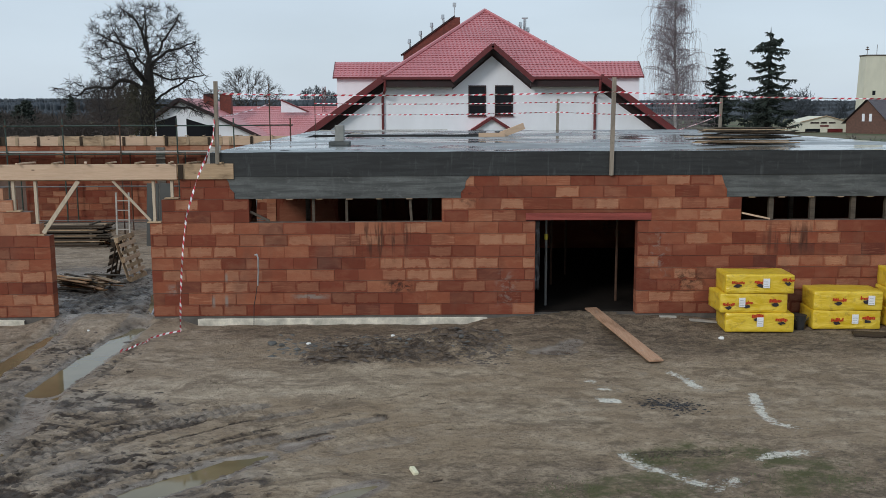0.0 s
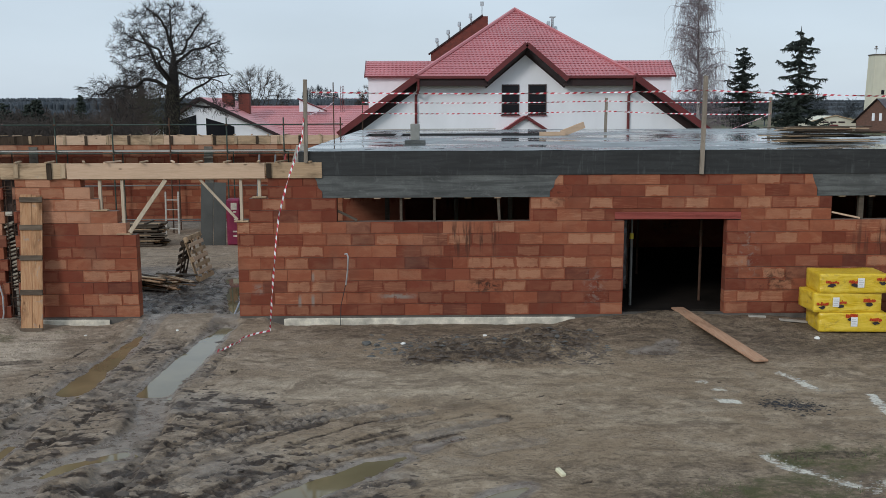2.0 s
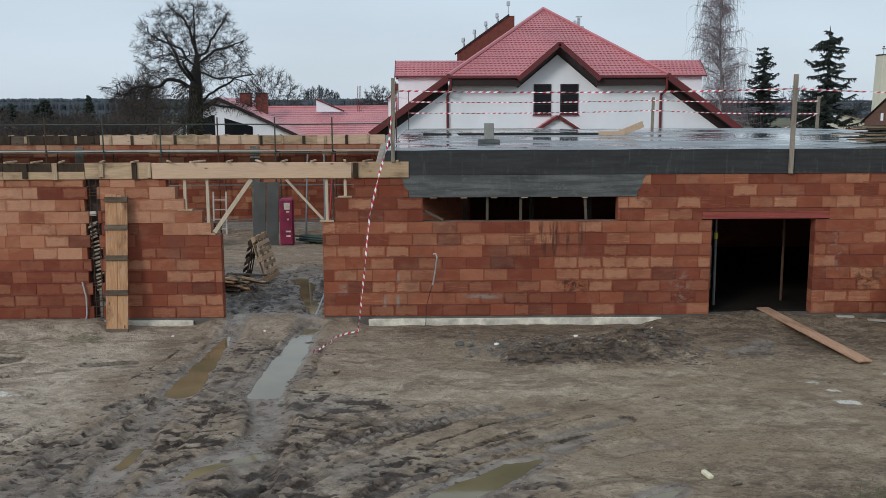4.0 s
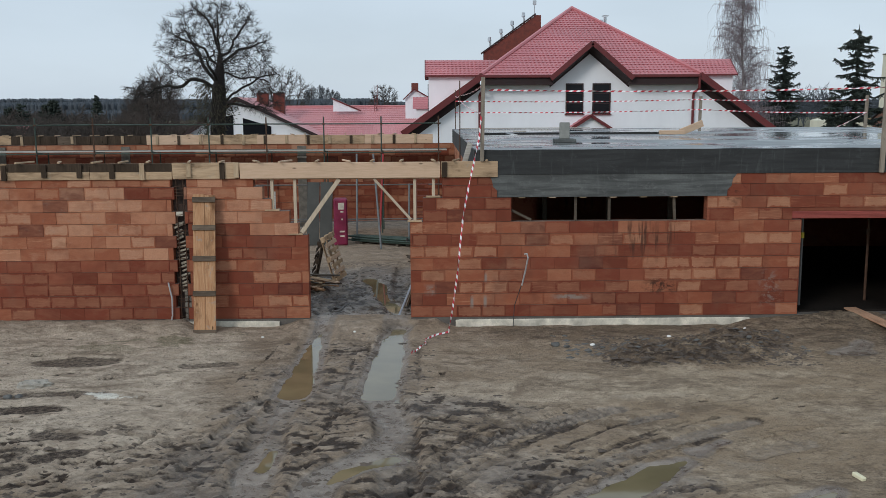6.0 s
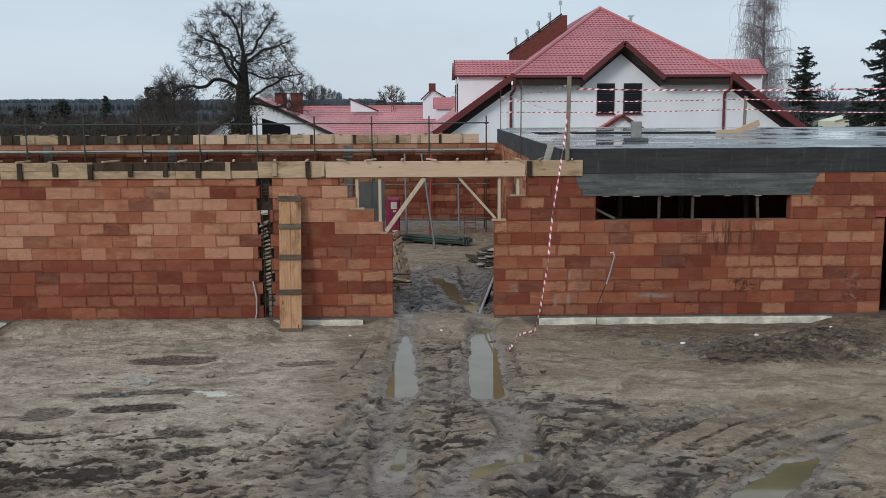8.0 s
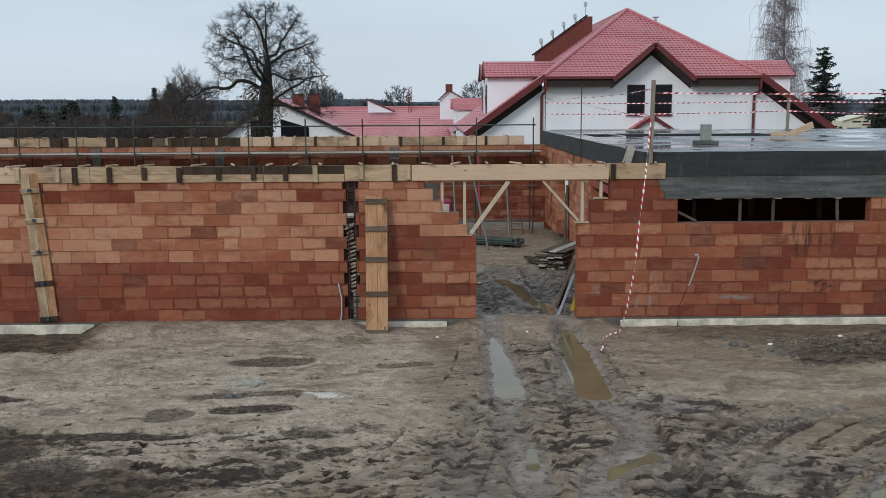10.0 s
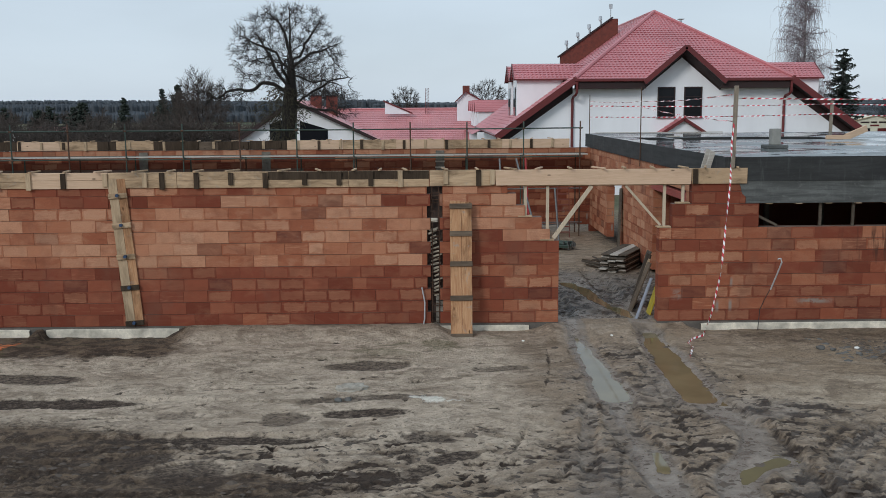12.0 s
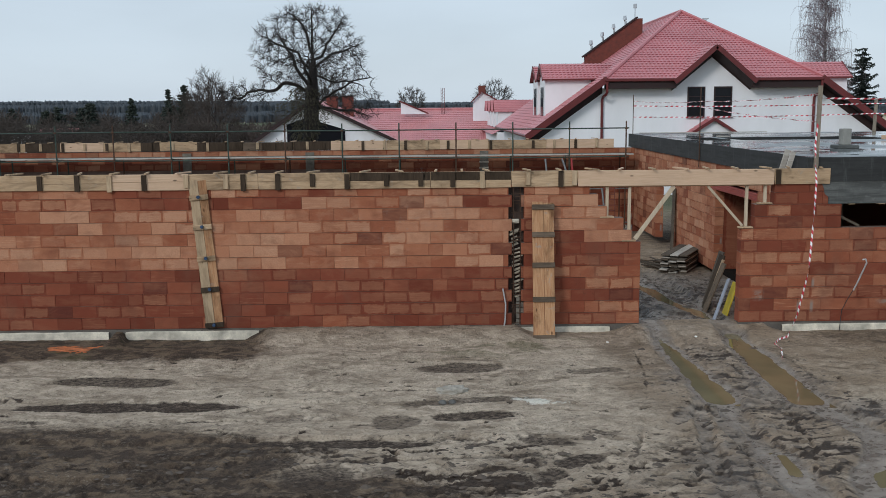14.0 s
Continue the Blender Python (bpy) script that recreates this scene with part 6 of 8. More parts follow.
def oak():
    """Old oak: a leaning trunk, heavy winding limbs and an ivy tangle round its waist."""
    rng = np.random.RandomState(12)
    marks = dome(rng, 2000, 0.3, 8.3, 4.3, 3.9, 2.3, 0.25)
    marks += dome(rng, 230, -4.3, 5.7, 2.3, 1.0, 1.3, 0.0) + dome(rng, 230, 3.9, 4.9, 2.2, 0.9, 1.4, 0.0)
    stem = [(0.16 + 0.035 * max(0, k - 3), 0.02 * k, -1.6 + 0.6 * k) for k in range(17)]
    limbs = []
    for height, way, rise, end, length in ((6.0, 180, 62, 32, 5.4), (6.0, 176, 24, -24, 6.6), (7.9, 186, 42, 12, 4.2), (8.0, 170, 74, 58, 4.2), (8.0, 60, 82, 84, 3.8), (8.0, 8, 66, 84, 4.2), (7.5, -6, 58, 12, 4.4), (6.9, 5, 18, 2, 4.3), (4.8, -4, 44, -16, 6.0), (4.6, 10, 12, -34, 4.4), (4.9, 184, 4, -14, 3.4), (6.4, 262, 40, 20, 4.0), (7.0, 95, 45, 25, 4.0), (5.4, 285, 25, 0, 3.6)):
        start = int((height + 1.6) / 0.6)
        p, pts, n = np.array(stem[start], float), [], int(length / 0.34)
        turn = tilt = 0.0
        for k in range(n):
            turn, tilt = 0.75 * turn + rng.normal(0, 0.22), 0.6 * tilt + rng.normal(0, 0.26)
            e, a = radians(rise + (end - rise) * k / n) + tilt, radians(way) + turn
            p = p + 0.34 * np.array((math.cos(e) * math.cos(a), math.cos(e) * math.sin(a), math.sin(e)))
            pts.append(tuple(p))
        limbs.append((start, pts))
    tree = grown_tree("oak_tree", pose(-15.5, 52, 0), marks, stem, 0.30, 1.6, 0.42, 0.013, 0.58, 5, BARK, BARK, "tall bare oak with heavy winding limbs and a broad dark crown", wander=0.42, shoots=3, shoot=0.42, power=2.12, limbs=limbs)
    ivy = []
    for _ in range(2600):
        z, a, q = rng.uniform(-1.0, 6.0), rng.uniform(0, 6.283), rng.rand() ** 1.5
        wide = 0.44 + q * 1.55 * math.exp(-((z - 4.2) / 1.6) ** 2)
        p = np.array((0.1 + 1.1 * math.cos(a) * wide - 0.25 * q, math.sin(a) * wide, z))
        e = p + np.array((math.cos(a) * 0.16, math.sin(a) * 0.16, rng.uniform(-0.28, 0.08)))
        ivy.append((*p, *e, 0.034, 0.012))
    mesh_part("ivy", tubes_mesh("ivy", ivy, 4), IVY, tree, "dark olive ivy tangle round the trunk")
    return tree


def bare_tree(x, y, top, half, seed, z=-1.2, twig=None, label="bare grey-brown winter tree", tip=0.03, low=0.25):
    rng = np.random.RandomState(seed)
    h = top - z
    marks = dome(rng, 620, 0, h * (low + 1) / 2, half, h * (1 - low) / 2, h * (1 - low) / 2, 0.2)
    stem = [(0, 0, h * low * k / 4) for k in range(5)]
    return grown_tree("bare_tree", pose(x, y, z), marks, stem, h * 0.035, h * 0.4, h * 0.045, tip * 0.6, h * 0.016, seed, BARK, twig or TWIG, label, "bare trees", wander=0.16, shoots=3, shoot=h * 0.07, outward=1.1)


def birch():
    rng = random.Random(4)
    segs = []
    p = Vector((0, 0, -1.5))
    for k in range(13):
        q = p + Vector((rng.uniform(-0.15, 0.15), rng.uniform(-0.1, 0.1), 1.35))
        r = 0.2 * (1 - k / 14)
        segs.append((*p, *q, r, r * 0.92, 5))
        if k > 1:
            for _ in range(13):
                ang = rng.uniform(0, 6.283)
                root = p.lerp(q, rng.random())
                reach = 3.9 * (1 - k / 15.5) ** 0.7 * rng.uniform(0.25, 1.0) ** 0.7
                rise = rng.uniform(0.2, 2.6)
                pts = [root]
                for i in range(1, 5):
                    f = i / 4
                    pts.append(root + Vector((math.cos(ang) * reach * f, math.sin(ang) * reach * f, rise * f * (1.6 - 0.9 * f))) + Vector((rng.gauss(0, 0.08), rng.gauss(0, 0.08), rng.gauss(0, 0.08))))
                for i in range(4):
                    segs.append((*pts[i], *pts[i + 1], 0.034 - 0.007 * i, 0.027 - 0.007 * i, 3))
                for _ in range(28):
                    i = rng.randint(1, 3)
                    a = pts[i].lerp(pts[i + 1], rng.random())
                    drop = rng.uniform(0.3, 3.4) * rng.random() ** 0.5
                    sway = Vector((rng.gauss(0, 0.5), rng.gauss(0, 0.5), 0))
                    b = a + sway * 0.5 + Vector((0, 0, rng.uniform(-0.1, 0.25)))
                    c = b + sway * 0.5 + Vector((0, 0, -drop * 0.4))
                    d = c + Vector((rng.gauss(0, 0.08), rng.gauss(0, 0.08), -drop * 0.6))
                    segs.append((*a, *b, 0.008, 0.007, 1))
                    segs.append((*b, *c, 0.007, 0.006, 1))
                    segs.append((*c, *d, 0.006, 0.004, 1))
        p = q
    return tree_from("birch_tree", segs, 4, pose(26.3, 59, 0), BIRCHBARK, BIRCHTWIG, "tall weeping birch with bare hanging twigs")


def spruce(x, y, top, half, seed, z=-1.2, label="dark green spruce with tiered drooping branches"):
    rng = random.Random(seed)
    h = top - z
    t = thing("spruce_tree", pose(x, y, z), label, "tree", "spruces")
    mesh_part("trunk", tubes_mesh("trunk", [(0, 0, 0, 0, 0, h * 0.97, 0.16, 0.02)], 6), BARK, t)
    segs = []
    zz = h * 0.12
    while zz < h * 0.97:
        f = 1 - zz / h
        reach = half * (0.15 + 0.95 * f ** 0.85)
        for k in range(9):
            if rng.random() < 0.12:
                continue
            ang = k * 0.698 + rng.uniform(-0.3, 0.3) + zz
            r = reach * rng.choice((0.5, 0.8, 0.95, 1.15)) * rng.uniform(0.85, 1.1)
            a = Vector((0, 0, zz + rng.uniform(-0.28, 0.28)))
            side = Vector((math.cos(ang), math.sin(ang), 0))
            b = a + side * r * 0.6 + Vector((0, 0, -rng.uniform(0.05, 0.32) * r))
            c = a + side * r + Vector((0, 0, -rng.uniform(0.0, 0.25) * r + 0.06))
            segs.append((*a, *b, 0.03, 0.02))
            segs.append((*b, *c, 0.02, 0.01))
            n = int(5 + r * (11 if y < 100 else 5))
            for i in range(n):
                q = a.lerp(b, i / n * 1.6) if i / n < 0.6 else b.lerp(c, (i / n - 0.6) / 0.4)
                cr = Vector((-side.y, side.x, 0))
                for s in (-1, 1):
                    tip = q + cr * s * rng.uniform(0.12, 0.30) * (0.5 + f) + side * rng.uniform(0.02, 0.2) + Vector((0, 0, rng.uniform(-0.22, 0.02)))
                    segs.append((*q, *tip, 0.042 if y < 100 else 0.20, 0.012 if y < 100 else 0.05))
                    if rng.random() < 0.5:
                        segs.append((*q, *(q + Vector((rng.uniform(-0.1, 0.1), rng.uniform(-0.1, 0.1), -rng.uniform(0.08, 0.28)))), 0.036, 0.010))
        zz += h * rng.uniform(0.035, 0.052)
    segs.append((0, 0, h * 0.93, 0, 0, h * 0.985, 0.05, 0.01))
    mesh_part("crown", tubes_mesh("crown", segs, 4), NEEDLE, t)
    return t


def thicket(name, spots, mat, label, seed, depth=3, thin=0.03):
    """Brushwood that nobody could count: many small bare trees in one mesh."""
    rng = random.Random(seed)
    segs = []
    for x, y, h, z in spots:
        segs.append((x, y, z, x, y, z + h * 0.3, h * 0.02, h * 0.015, 5))
        for k in range(5):
            ang = rng.uniform(0, 6.283)
            grow(rng, (x, y, z + h * rng.uniform(0.03, 0.3)), (0.5 * math.cos(ang), 0.5 * math.sin(ang), 1), h * 0.33, h * 0.009, depth - 1, segs, 0.25, 0.06, (1, 2), 0.66, 0.7, thin)
    ob = mesh_part(name, tubes_mesh(name, [s[:8] for s in segs], 3), mat)
    return tagged(ob, label, "trees", kind="stuff")


oak()
birch()
spruce(27.2, 40.8, 9.35, 2.8, 1)
spruce(31.0, 63.4, 9.4, 2.9, 2)
for x, y, top, half, tip in ((-23.5, 136.5, 10.6, 5.2, 0.035), (-10.6, 220, 9.6, 3.8, 0.05), (9.8, 218, 11.0, 5.2, 0.05), (-38.2, 119.5, 10.4, 2.7, 0.03), (-38.6, 42, 8.8, 3.0, 0.018), (-29.0, 84, 7.4, 3.2, 0.025), (-33.0, 100, 8.2, 3.4, 0.028), (-43.5, 130, 7.2, 3.4, 0.03)):
    bare_tree(x, y, top, half, int(abs(x) * 10), tip=tip)
rng = random.Random(77)
for k in range(8):
    bare_tree(-129 + 5.4 * (k - 3.5), 1150 + rng.uniform(-15, 15), 31 - 2.2 * abs(k - 3), 3.6, 300 + k, 6.0, FARWOOD, "haze-tinted far poplar with bare upright twigs", 0.16, 0.1)
for x, y, top, half in ((-70.3, 218, 9.6, 2.6), (-63.5, 207, 10.6, 3.2), (-66.0, 214, 7.0, 3.4), (-65.7, 173.5, 6.8, 2.0), (-70.0, 162.5, 5.9, 3.4), (-72.2, 164, 5.0, 3.3), (-76.0, 162, 5.2, 3.3), (-78.6, 163, 4.6, 3.4), (-60.0, 180, 5.4, 3.2), (-86.0, 165, 5.0, 3.6), (30.6, 52, 5.0, 2.2)):
    spruce(x, y, top, half, int(abs(x) * 10), -2.5)
thicket("brushwood", [(rng.uniform(-58, -22), rng.uniform(72, 112), rng.uniform(4.5, 7.5), -2.0) for _ in range(120)], BRUSH, "tangled bare brushwood behind the yard", 5)
thicket("undergrowth", [(rng.uniform(-40, -18), rng.uniform(60, 72), rng.uniform(2.5, 5.0), -2.0) for _ in range(26)], TWIG, "dark bare undergrowth below the oak", 6, 3, 0.02)
thicket("roadside_trees", [(rng.uniform(85, 135), rng.uniform(210, 260), rng.uniform(9, 14), -2.0) for _ in range(14)], FARWOOD, "haze-tinted row of bare roadside trees", 7, 3, 0.08)
thicket("garden_shrubs", [(rng.uniform(26, 50), rng.uniform(64, 80), rng.uniform(2.5, 4.5), -2.0) for _ in range(16)], BRUSH, "dark bare shrubs beyond the house", 8, 3, 0.03)
thicket("far_trees", [(rng.uniform(-190, -62), rng.uniform(150, 260), rng.uniform(5.5, 9), -2.0) for _ in range(75)], BRUSH, "dark bare trees at the field edge", 9, 3, 0.08)


def far_forest():
    """Low wooded hills on the skyline: thousands of small crowns."""
    rng = np.random.RandomState(5)
    pts = []
    for row, (y, base, h) in enumerate(((420, -2.0, 6), (650, 0.0, 7), (950, 3.0, 8), (1300, 6.0, 9))):
        n = 4600
        x = rng.uniform(-900, 1100, n) * y / 900
        for xi in x:
            hh = h * rng.uniform(0.86, 1.05) * (0.95 + 0.16 * math.sin(xi / 130.0 + y)) * (1.1 if xi < -60 else 0.6)
            yi, r = y + rng.uniform(-40, 40), y / 900 * rng.uniform(1.0, 2.6)
            pts.append((xi, yi, base - 4, xi, yi, base + hh * 0.75, r * 1.3, r))
            pts.append((xi, yi, base + hh * 0.75, xi, yi, base + hh, r, r * 0.15))
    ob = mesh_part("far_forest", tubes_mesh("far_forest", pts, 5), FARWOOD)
    tagged(ob, "blue-grey forest on the skyline, haze mixed into its colour", "forest", kind="stuff")


far_forest()

# ---- water in the ruts ----
for pts, level, lab in POOLS:
    puddle(pts, level, SILT, lab)

PALEPLANK = timber("mortar_stained_plank", (0.55, 0.52, 0.47), (0.33, 0.30, 0.26), 0.4)

# ---- formwork along the top of the front walls ----
FORM_Z0, FORM_Z1 = 2.885, 3.205


def board(parent, x0, x1, z0, z1, y, mat, thick=0.03, name="board"):
    bm = bmesh.new()
    box(bm, x0, x1, y - thick, y, z0, z1, chamfer=0.004)
    return part(name, bm, mat, parent)


def formwork(name, x0, x1, y, label, splits, cleats, two_boards, side=-1, z0=FORM_Z0, z1=FORM_Z1, mats=(OLDWOOD, OLDWOOD, PINE), ties=True, seed=0):
    """A run of shuttering: boards, upright cleats, and small ties across the top."""
    rng = random.Random(seed)
    f = thing(name, None, label, "formwork", "shuttering along the walls")
    xs = [x0, *splits, x1]
    for k, (a, b) in enumerate(zip(xs, xs[1:])):
        mat = mats[k % len(mats)]
        if two_boards:
            m = (z0 + z1) / 2 + rng.uniform(-0.02, 0.02)
            board(f, a + 0.004, b - 0.004, z0 + rng.uniform(-0.01, 0.01), m - 0.003, y, mat)
            board(f, a + 0.004, b - 0.004, m + 0.003, z1 + rng.uniform(-0.012, 0.012), y, DARKWOOD if two_boards == 2 else mat)
        else:
            board(f, a + 0.004, b - 0.004, z0, z1 + rng.uniform(-0.01, 0.01), y, mat)
    for x, dark in cleats:
        bm = bmesh.new()
        box(bm, x - 0.05, x + 0.05, y - 0.068, y - 0.032, z0 + rng.uniform(-0.03, 0.05), z1 - rng.uniform(-0.005, 0.03), chamfer=0.004)
        part("cleat", bm, DARKWOOD if dark else OLDWOOD_UP, f)
    # inner shutter
    board(f, x0, x1, z0 + 0.02, z1 - 0.02, y + 0.33, OLDWOOD)
    if ties:
        x = x0 + 0.3
        while x < x1 - 0.1:
            bm = bmesh.new()
            beam(bm, (x + rng.uniform(-0.12, 0.12), y - 0.14, z1 + 0.022), (x + rng.uniform(-0.12, 0.12), y + 0.36, z1 + 0.022), 0.045, 0.03, 0.003)
            part("tie", bm, PINE if rng.random() < 0.3 else OLDWOOD, f)
            x += rng.uniform(0.55, 0.75)
    return f


formwork("formwork", -16.6, -8.05, -0.005, "weathered yellowish shuttering boards with dark cleats", [-14.3, -12.9, -11.3, -9.9], [(-15.6, 1), (-14.3, 1), (-13.55, 1), (-12.9, 0), (-12.2, 1), (-11.35, 0), (-10.55, 0), (-10.2, 1), (-9.5, 1), (-8.8, 1), (-8.1, 1)], 1, mats=(OLDWOOD, OLDWOOD, PINE, OLDWOOD), seed=2)
formwork("formwork", -8.05, -4.76, -0.005, "weathered shuttering with a dark wet upper board", [-6.4], [(-7.3, 1), (-6.6, 1), (-5.95, 1), (-5.35, 0)], 2, seed=4)
formwork("formwork", -4.75, -3.42, -0.012, "short yellowish shuttering board with cleats", [], [(-4.42, 0), (-3.75, 1), (-3.47, 0)], 0, mats=(OLDWOOD,), seed=6)
formwork("lintel_formwork", -3.4, 0.62, -0.03, "long clean pine shuttering plank spanning the gateway", [], [], 0, mats=(PINE,), seed=8)
formwork("formwork", 0.64, 1.78, -0.012, "short weathered shuttering board against the slab", [], [(0.70, 1)], 0, mats=(OLDWOOD,), seed=10)
bm = bmesh.new()
box(bm, -3.3, 0.6, 0.02, 0.24, 2.86, 2.884)
tagged(part("shutter_floor", bm, OLDWOOD), "plank floor of the shuttering over the gateway", "formwork")

# timber props under the lintel shuttering
def prop_frame(x_post, z_foot, x_brace0, x_brace1, y, label):
    f = thing("timber_prop", None, label, "prop", "props under the gateway shuttering")
    bm = bmesh.new()
    beam(bm, (x_post, y, z_foot + 0.03), (x_post, y, 2.86), 0.06, 0.06, 0.004)
    part("post", bm, PALE_UP, f)
    bm = bmesh.new()
    box(bm, x_post - 0.15, x_post + 0.14, y - 0.07, y + 0.09, z_foot, z_foot + 0.03, chamfer=0.004)
    part("foot_plate", bm, OLDWOOD, f)
    if x_brace0 is not None:
        bm = bmesh.new()
        beam(bm, (x_brace0, y - 0.045, 2.86), (x_brace1, y - 0.045, z_foot + 0.05), 0.03, 0.085 if x_brace0 < -1 else 0.05, 0.004)
        part("brace", bm, PALE_UP, f)
    return f


prop_frame(-2.32, 1.732, -1.42, -2.2, 0.05, "pale timber prop with a slanting brace on the stepped blocks")
prop_frame(-2.78, 2.226, None, None, 0.06, "short pale timber prop on the stepped blocks")
prop_frame(0.10, 1.98, -0.72, 0.02, 0.06, "pale timber prop with a slanting brace on the wall end")
prop_frame(0.48, 2.475, None, None, 0.06, "short pale timber prop on the wall end")

# leaning column shutter of two planks with cleats
def column_shutter(x, y_foot, y_head, z0, z1, w, label, cleat_z, mats, bolts=False, lean=0.0):
    dz, dy = z1 - z0, y_head - y_foot
    tilt = math.degrees(math.atan2(-dy, dz))
    f = thing("column_shutter", pose(x, y_foot, z0, tilt, lean, 0), label, "formwork")
    ln = math.hypot(dz, dy)
    half = w * 0.52
    for k, (a, b) in enumerate(((-w / 2, -w / 2 + half), (-w / 2 + half + 0.004, w / 2))):
        bm = bmesh.new()
        box(bm, a, b, -0.03, 0.0, 0, ln - 0.02 * k, chamfer=0.004)
        part("plank", bm, mats[k % len(mats)], f)
    for z in cleat_z:
        bm = bmesh.new()
        box(bm, -w / 2 - 0.01, w / 2 + 0.012, -0.066, -0.032, z, z + 0.105, chamfer=0.005)
        c = part("cleat", bm, (CLEATWOOD if not bolts else DARKWOOD) if not bolts or z < 0.8 else OLDWOOD, f)
        if bolts:
            bm = bmesh.new()
            tube(bm, [(0, -0.066, z + 0.065), (0, -0.12, z + 0.065)], 0.035, 8)
            part("bolt", bm, BLUESTEEL, c)
    return f


BLUESTEEL = plain("blue_steel_nut", (0.05, 0.09, 0.17), 0.45, 0.6, 0.3, 10)
column_shutter(-4.12, -0.50, -0.09, -0.21, 2.58, 0.44, "two new planks with dark cleats leaning on the wall", (0.0, 0.78, 1.48, 2.10, 2.66), (PINE_UP, PINE_UP))
column_shutter(-10.9, -0.012, -0.012, 0.03, 3.1, 0.36, "upright column shutter of weathered planks with blue bolts", (0.0, 0.75, 1.40, 2.05, 2.66), (OLDWOOD_UP, PINE_UP), True, -4.4)

# open column with its reinforcement, between the two walls
bm = bmesh.new()
box(bm, -4.84, -4.46, 0.16, 0.22, -0.2, 2.86)
CORECAST = plain("dark_wet_core", (0.060, 0.040, 0.032), 0.9, 0, 0.5, 4, 0.4, 0.02, True)
GREYCAST = plain("pale_grey_cast", (0.175, 0.158, 0.132), 0.9, 0, 0.5, 4, 0.4, 0.02, True)
core = tagged(part("column_core", bm, CORECAST), "dark half-cast concrete in the wall gap", "column", kind="structure")
lrng = random.Random(19)
WEDGE = plain("pale_mortar_crust", (0.33, 0.285, 0.22), 0.9, 0, 0.6, 9, 0.4, 0.02, True)
for k in range(18):
    bm = bmesh.new()
    z = 0.62 + 0.082 * k + lrng.uniform(-0.015, 0.015)
    x = -4.60 - 0.11 * max(0.0, (z - 1.2)) + lrng.uniform(-0.03, 0.03)
    w = lrng.uniform(0.06, 0.11)
    beam(bm, (x - w, 0.07, z - 0.045), (x + w, 0.07, z + lrng.uniform(0.0, 0.04)), 0.04, lrng.uniform(0.035, 0.055), 0.008, up=(0, 1, 0))
    for v in bm.verts:
        v.co += 0.012 * noise.noise_vector(v.co * 21)
    part("mortar_lump", bm, WEDGE, core)
for k in range(5):
    bm = bmesh.new()
    box(bm, -4.64, -4.47, 0.06, 0.13, 0.0 + 0.12 * k, 0.108 + 0.12 * k, chamfer=0.012)
    part("mortar_lump", bm, GREYCAST, core)
cage = thing("rebar_cage", None, "rusty reinforcement cage in the wall gap", "rebar")
for x in (-4.71, -4.57):
    for y in (0.04, 0.2):
        bm = bmesh.new()
        tube(bm, [(x, y, -0.1), (x + 0.01, y, 1.5), (x, y, 3.1)], 0.009, 6)
        part("bar", bm, RUST, cage)
z = 0.05
crng = random.Random(9)
while z < 2.9:
    bm = bmesh.new()
    t = crng.uniform(-0.02, 0.02)
    tube(bm, [(-4.74, 0.02, z), (-4.54, 0.02, z + t), (-4.54, 0.2, z + t), (-4.74, 0.2, z), (-4.74, 0.02, z)], 0.006, 5)
    part("stirrup", bm, RUST, cage)
    z += crng.choice((0.06, 0.12, 0.2, 0.2))
bm = bmesh.new()
box(bm, -4.735, -4.59, 0.02, 0.05, 2.13, 2.22, chamfer=0.01)
tagged(part("foam_block", bm, FOAM), "scrap of white foam stuck in the wall gap", "foam")


def pipe(pts, mat, label, r=0.018):
    bm = bmesh.new()
    tube(bm, pts, r, 8)
    return tagged(part("conduit", bm, mat), label, "conduit")


GREYPIPE = plain("grey_plastic_pipe", (0.42, 0.42, 0.42), 0.5, 0, 0.15, 5)
BLACKPIPE = plain("black_cable", (0.03, 0.03, 0.033), 0.5, 0, 0.2, 5)
pipe([(2.27, -0.62, 1.40), (2.31, -0.66, 1.42), (2.335, -0.66, 1.34), (2.30, -0.48, 1.02), (2.25, -0.33, 0.72)], GREYPIPE, "pale grey conduit end leaning out from the wall", 0.016)
pipe([(2.24, -0.33, 0.72), (2.18, -0.2, 0.48), (2.12, -0.12, 0.25), (2.10, -0.1, -0.2)], BLACKPIPE, "black cable rising from the ground by the wall", 0.008)
pipe([(-4.93, -0.06, 0.78), (-4.87, -0.05, 0.45), (-4.88, -0.04, 0.1), (-4.92, -0.05, -0.1)], GREYPIPE, "pale grey conduit rising from the ground at the wall", 0.016)

# props behind the strip windows and doorway
def steel_prop(x, y, z0, z1, mat, label, r=0.03, lean=0.0):
    f = thing("steel_prop", pose(x, y, z0, 0, lean, 0), label, "prop", "props below the slab")
    bm = bmesh.new()
    tube(bm, [(0, 0, 0.01), (0, 0, (z1 - z0) * 0.55)], r, 8)
    part("outer_tube", bm, mat, f)
    bm = bmesh.new()
    tube(bm, [(0, 0, (z1 - z0) * 0.55), (0, 0, z1 - z0 - 0.01)], r * 0.8, 8)
    part("inner_tube", bm, mat, f)
    bm = bmesh.new()
    tube(bm, [(0, 0, (z1 - z0) * 0.53), (0, 0, (z1 - z0) * 0.57)], r * 1.5, 8)
    part("collar", bm, YELLOWSTEEL if mat is STEEL else mat, f)
    for z in (0, z1 - z0 - 0.01):
        bm = bmesh.new()
        box(bm, -0.06, 0.06, -0.06, 0.06, z, z + 0.01)
        part("plate", bm, mat, f)
    return f


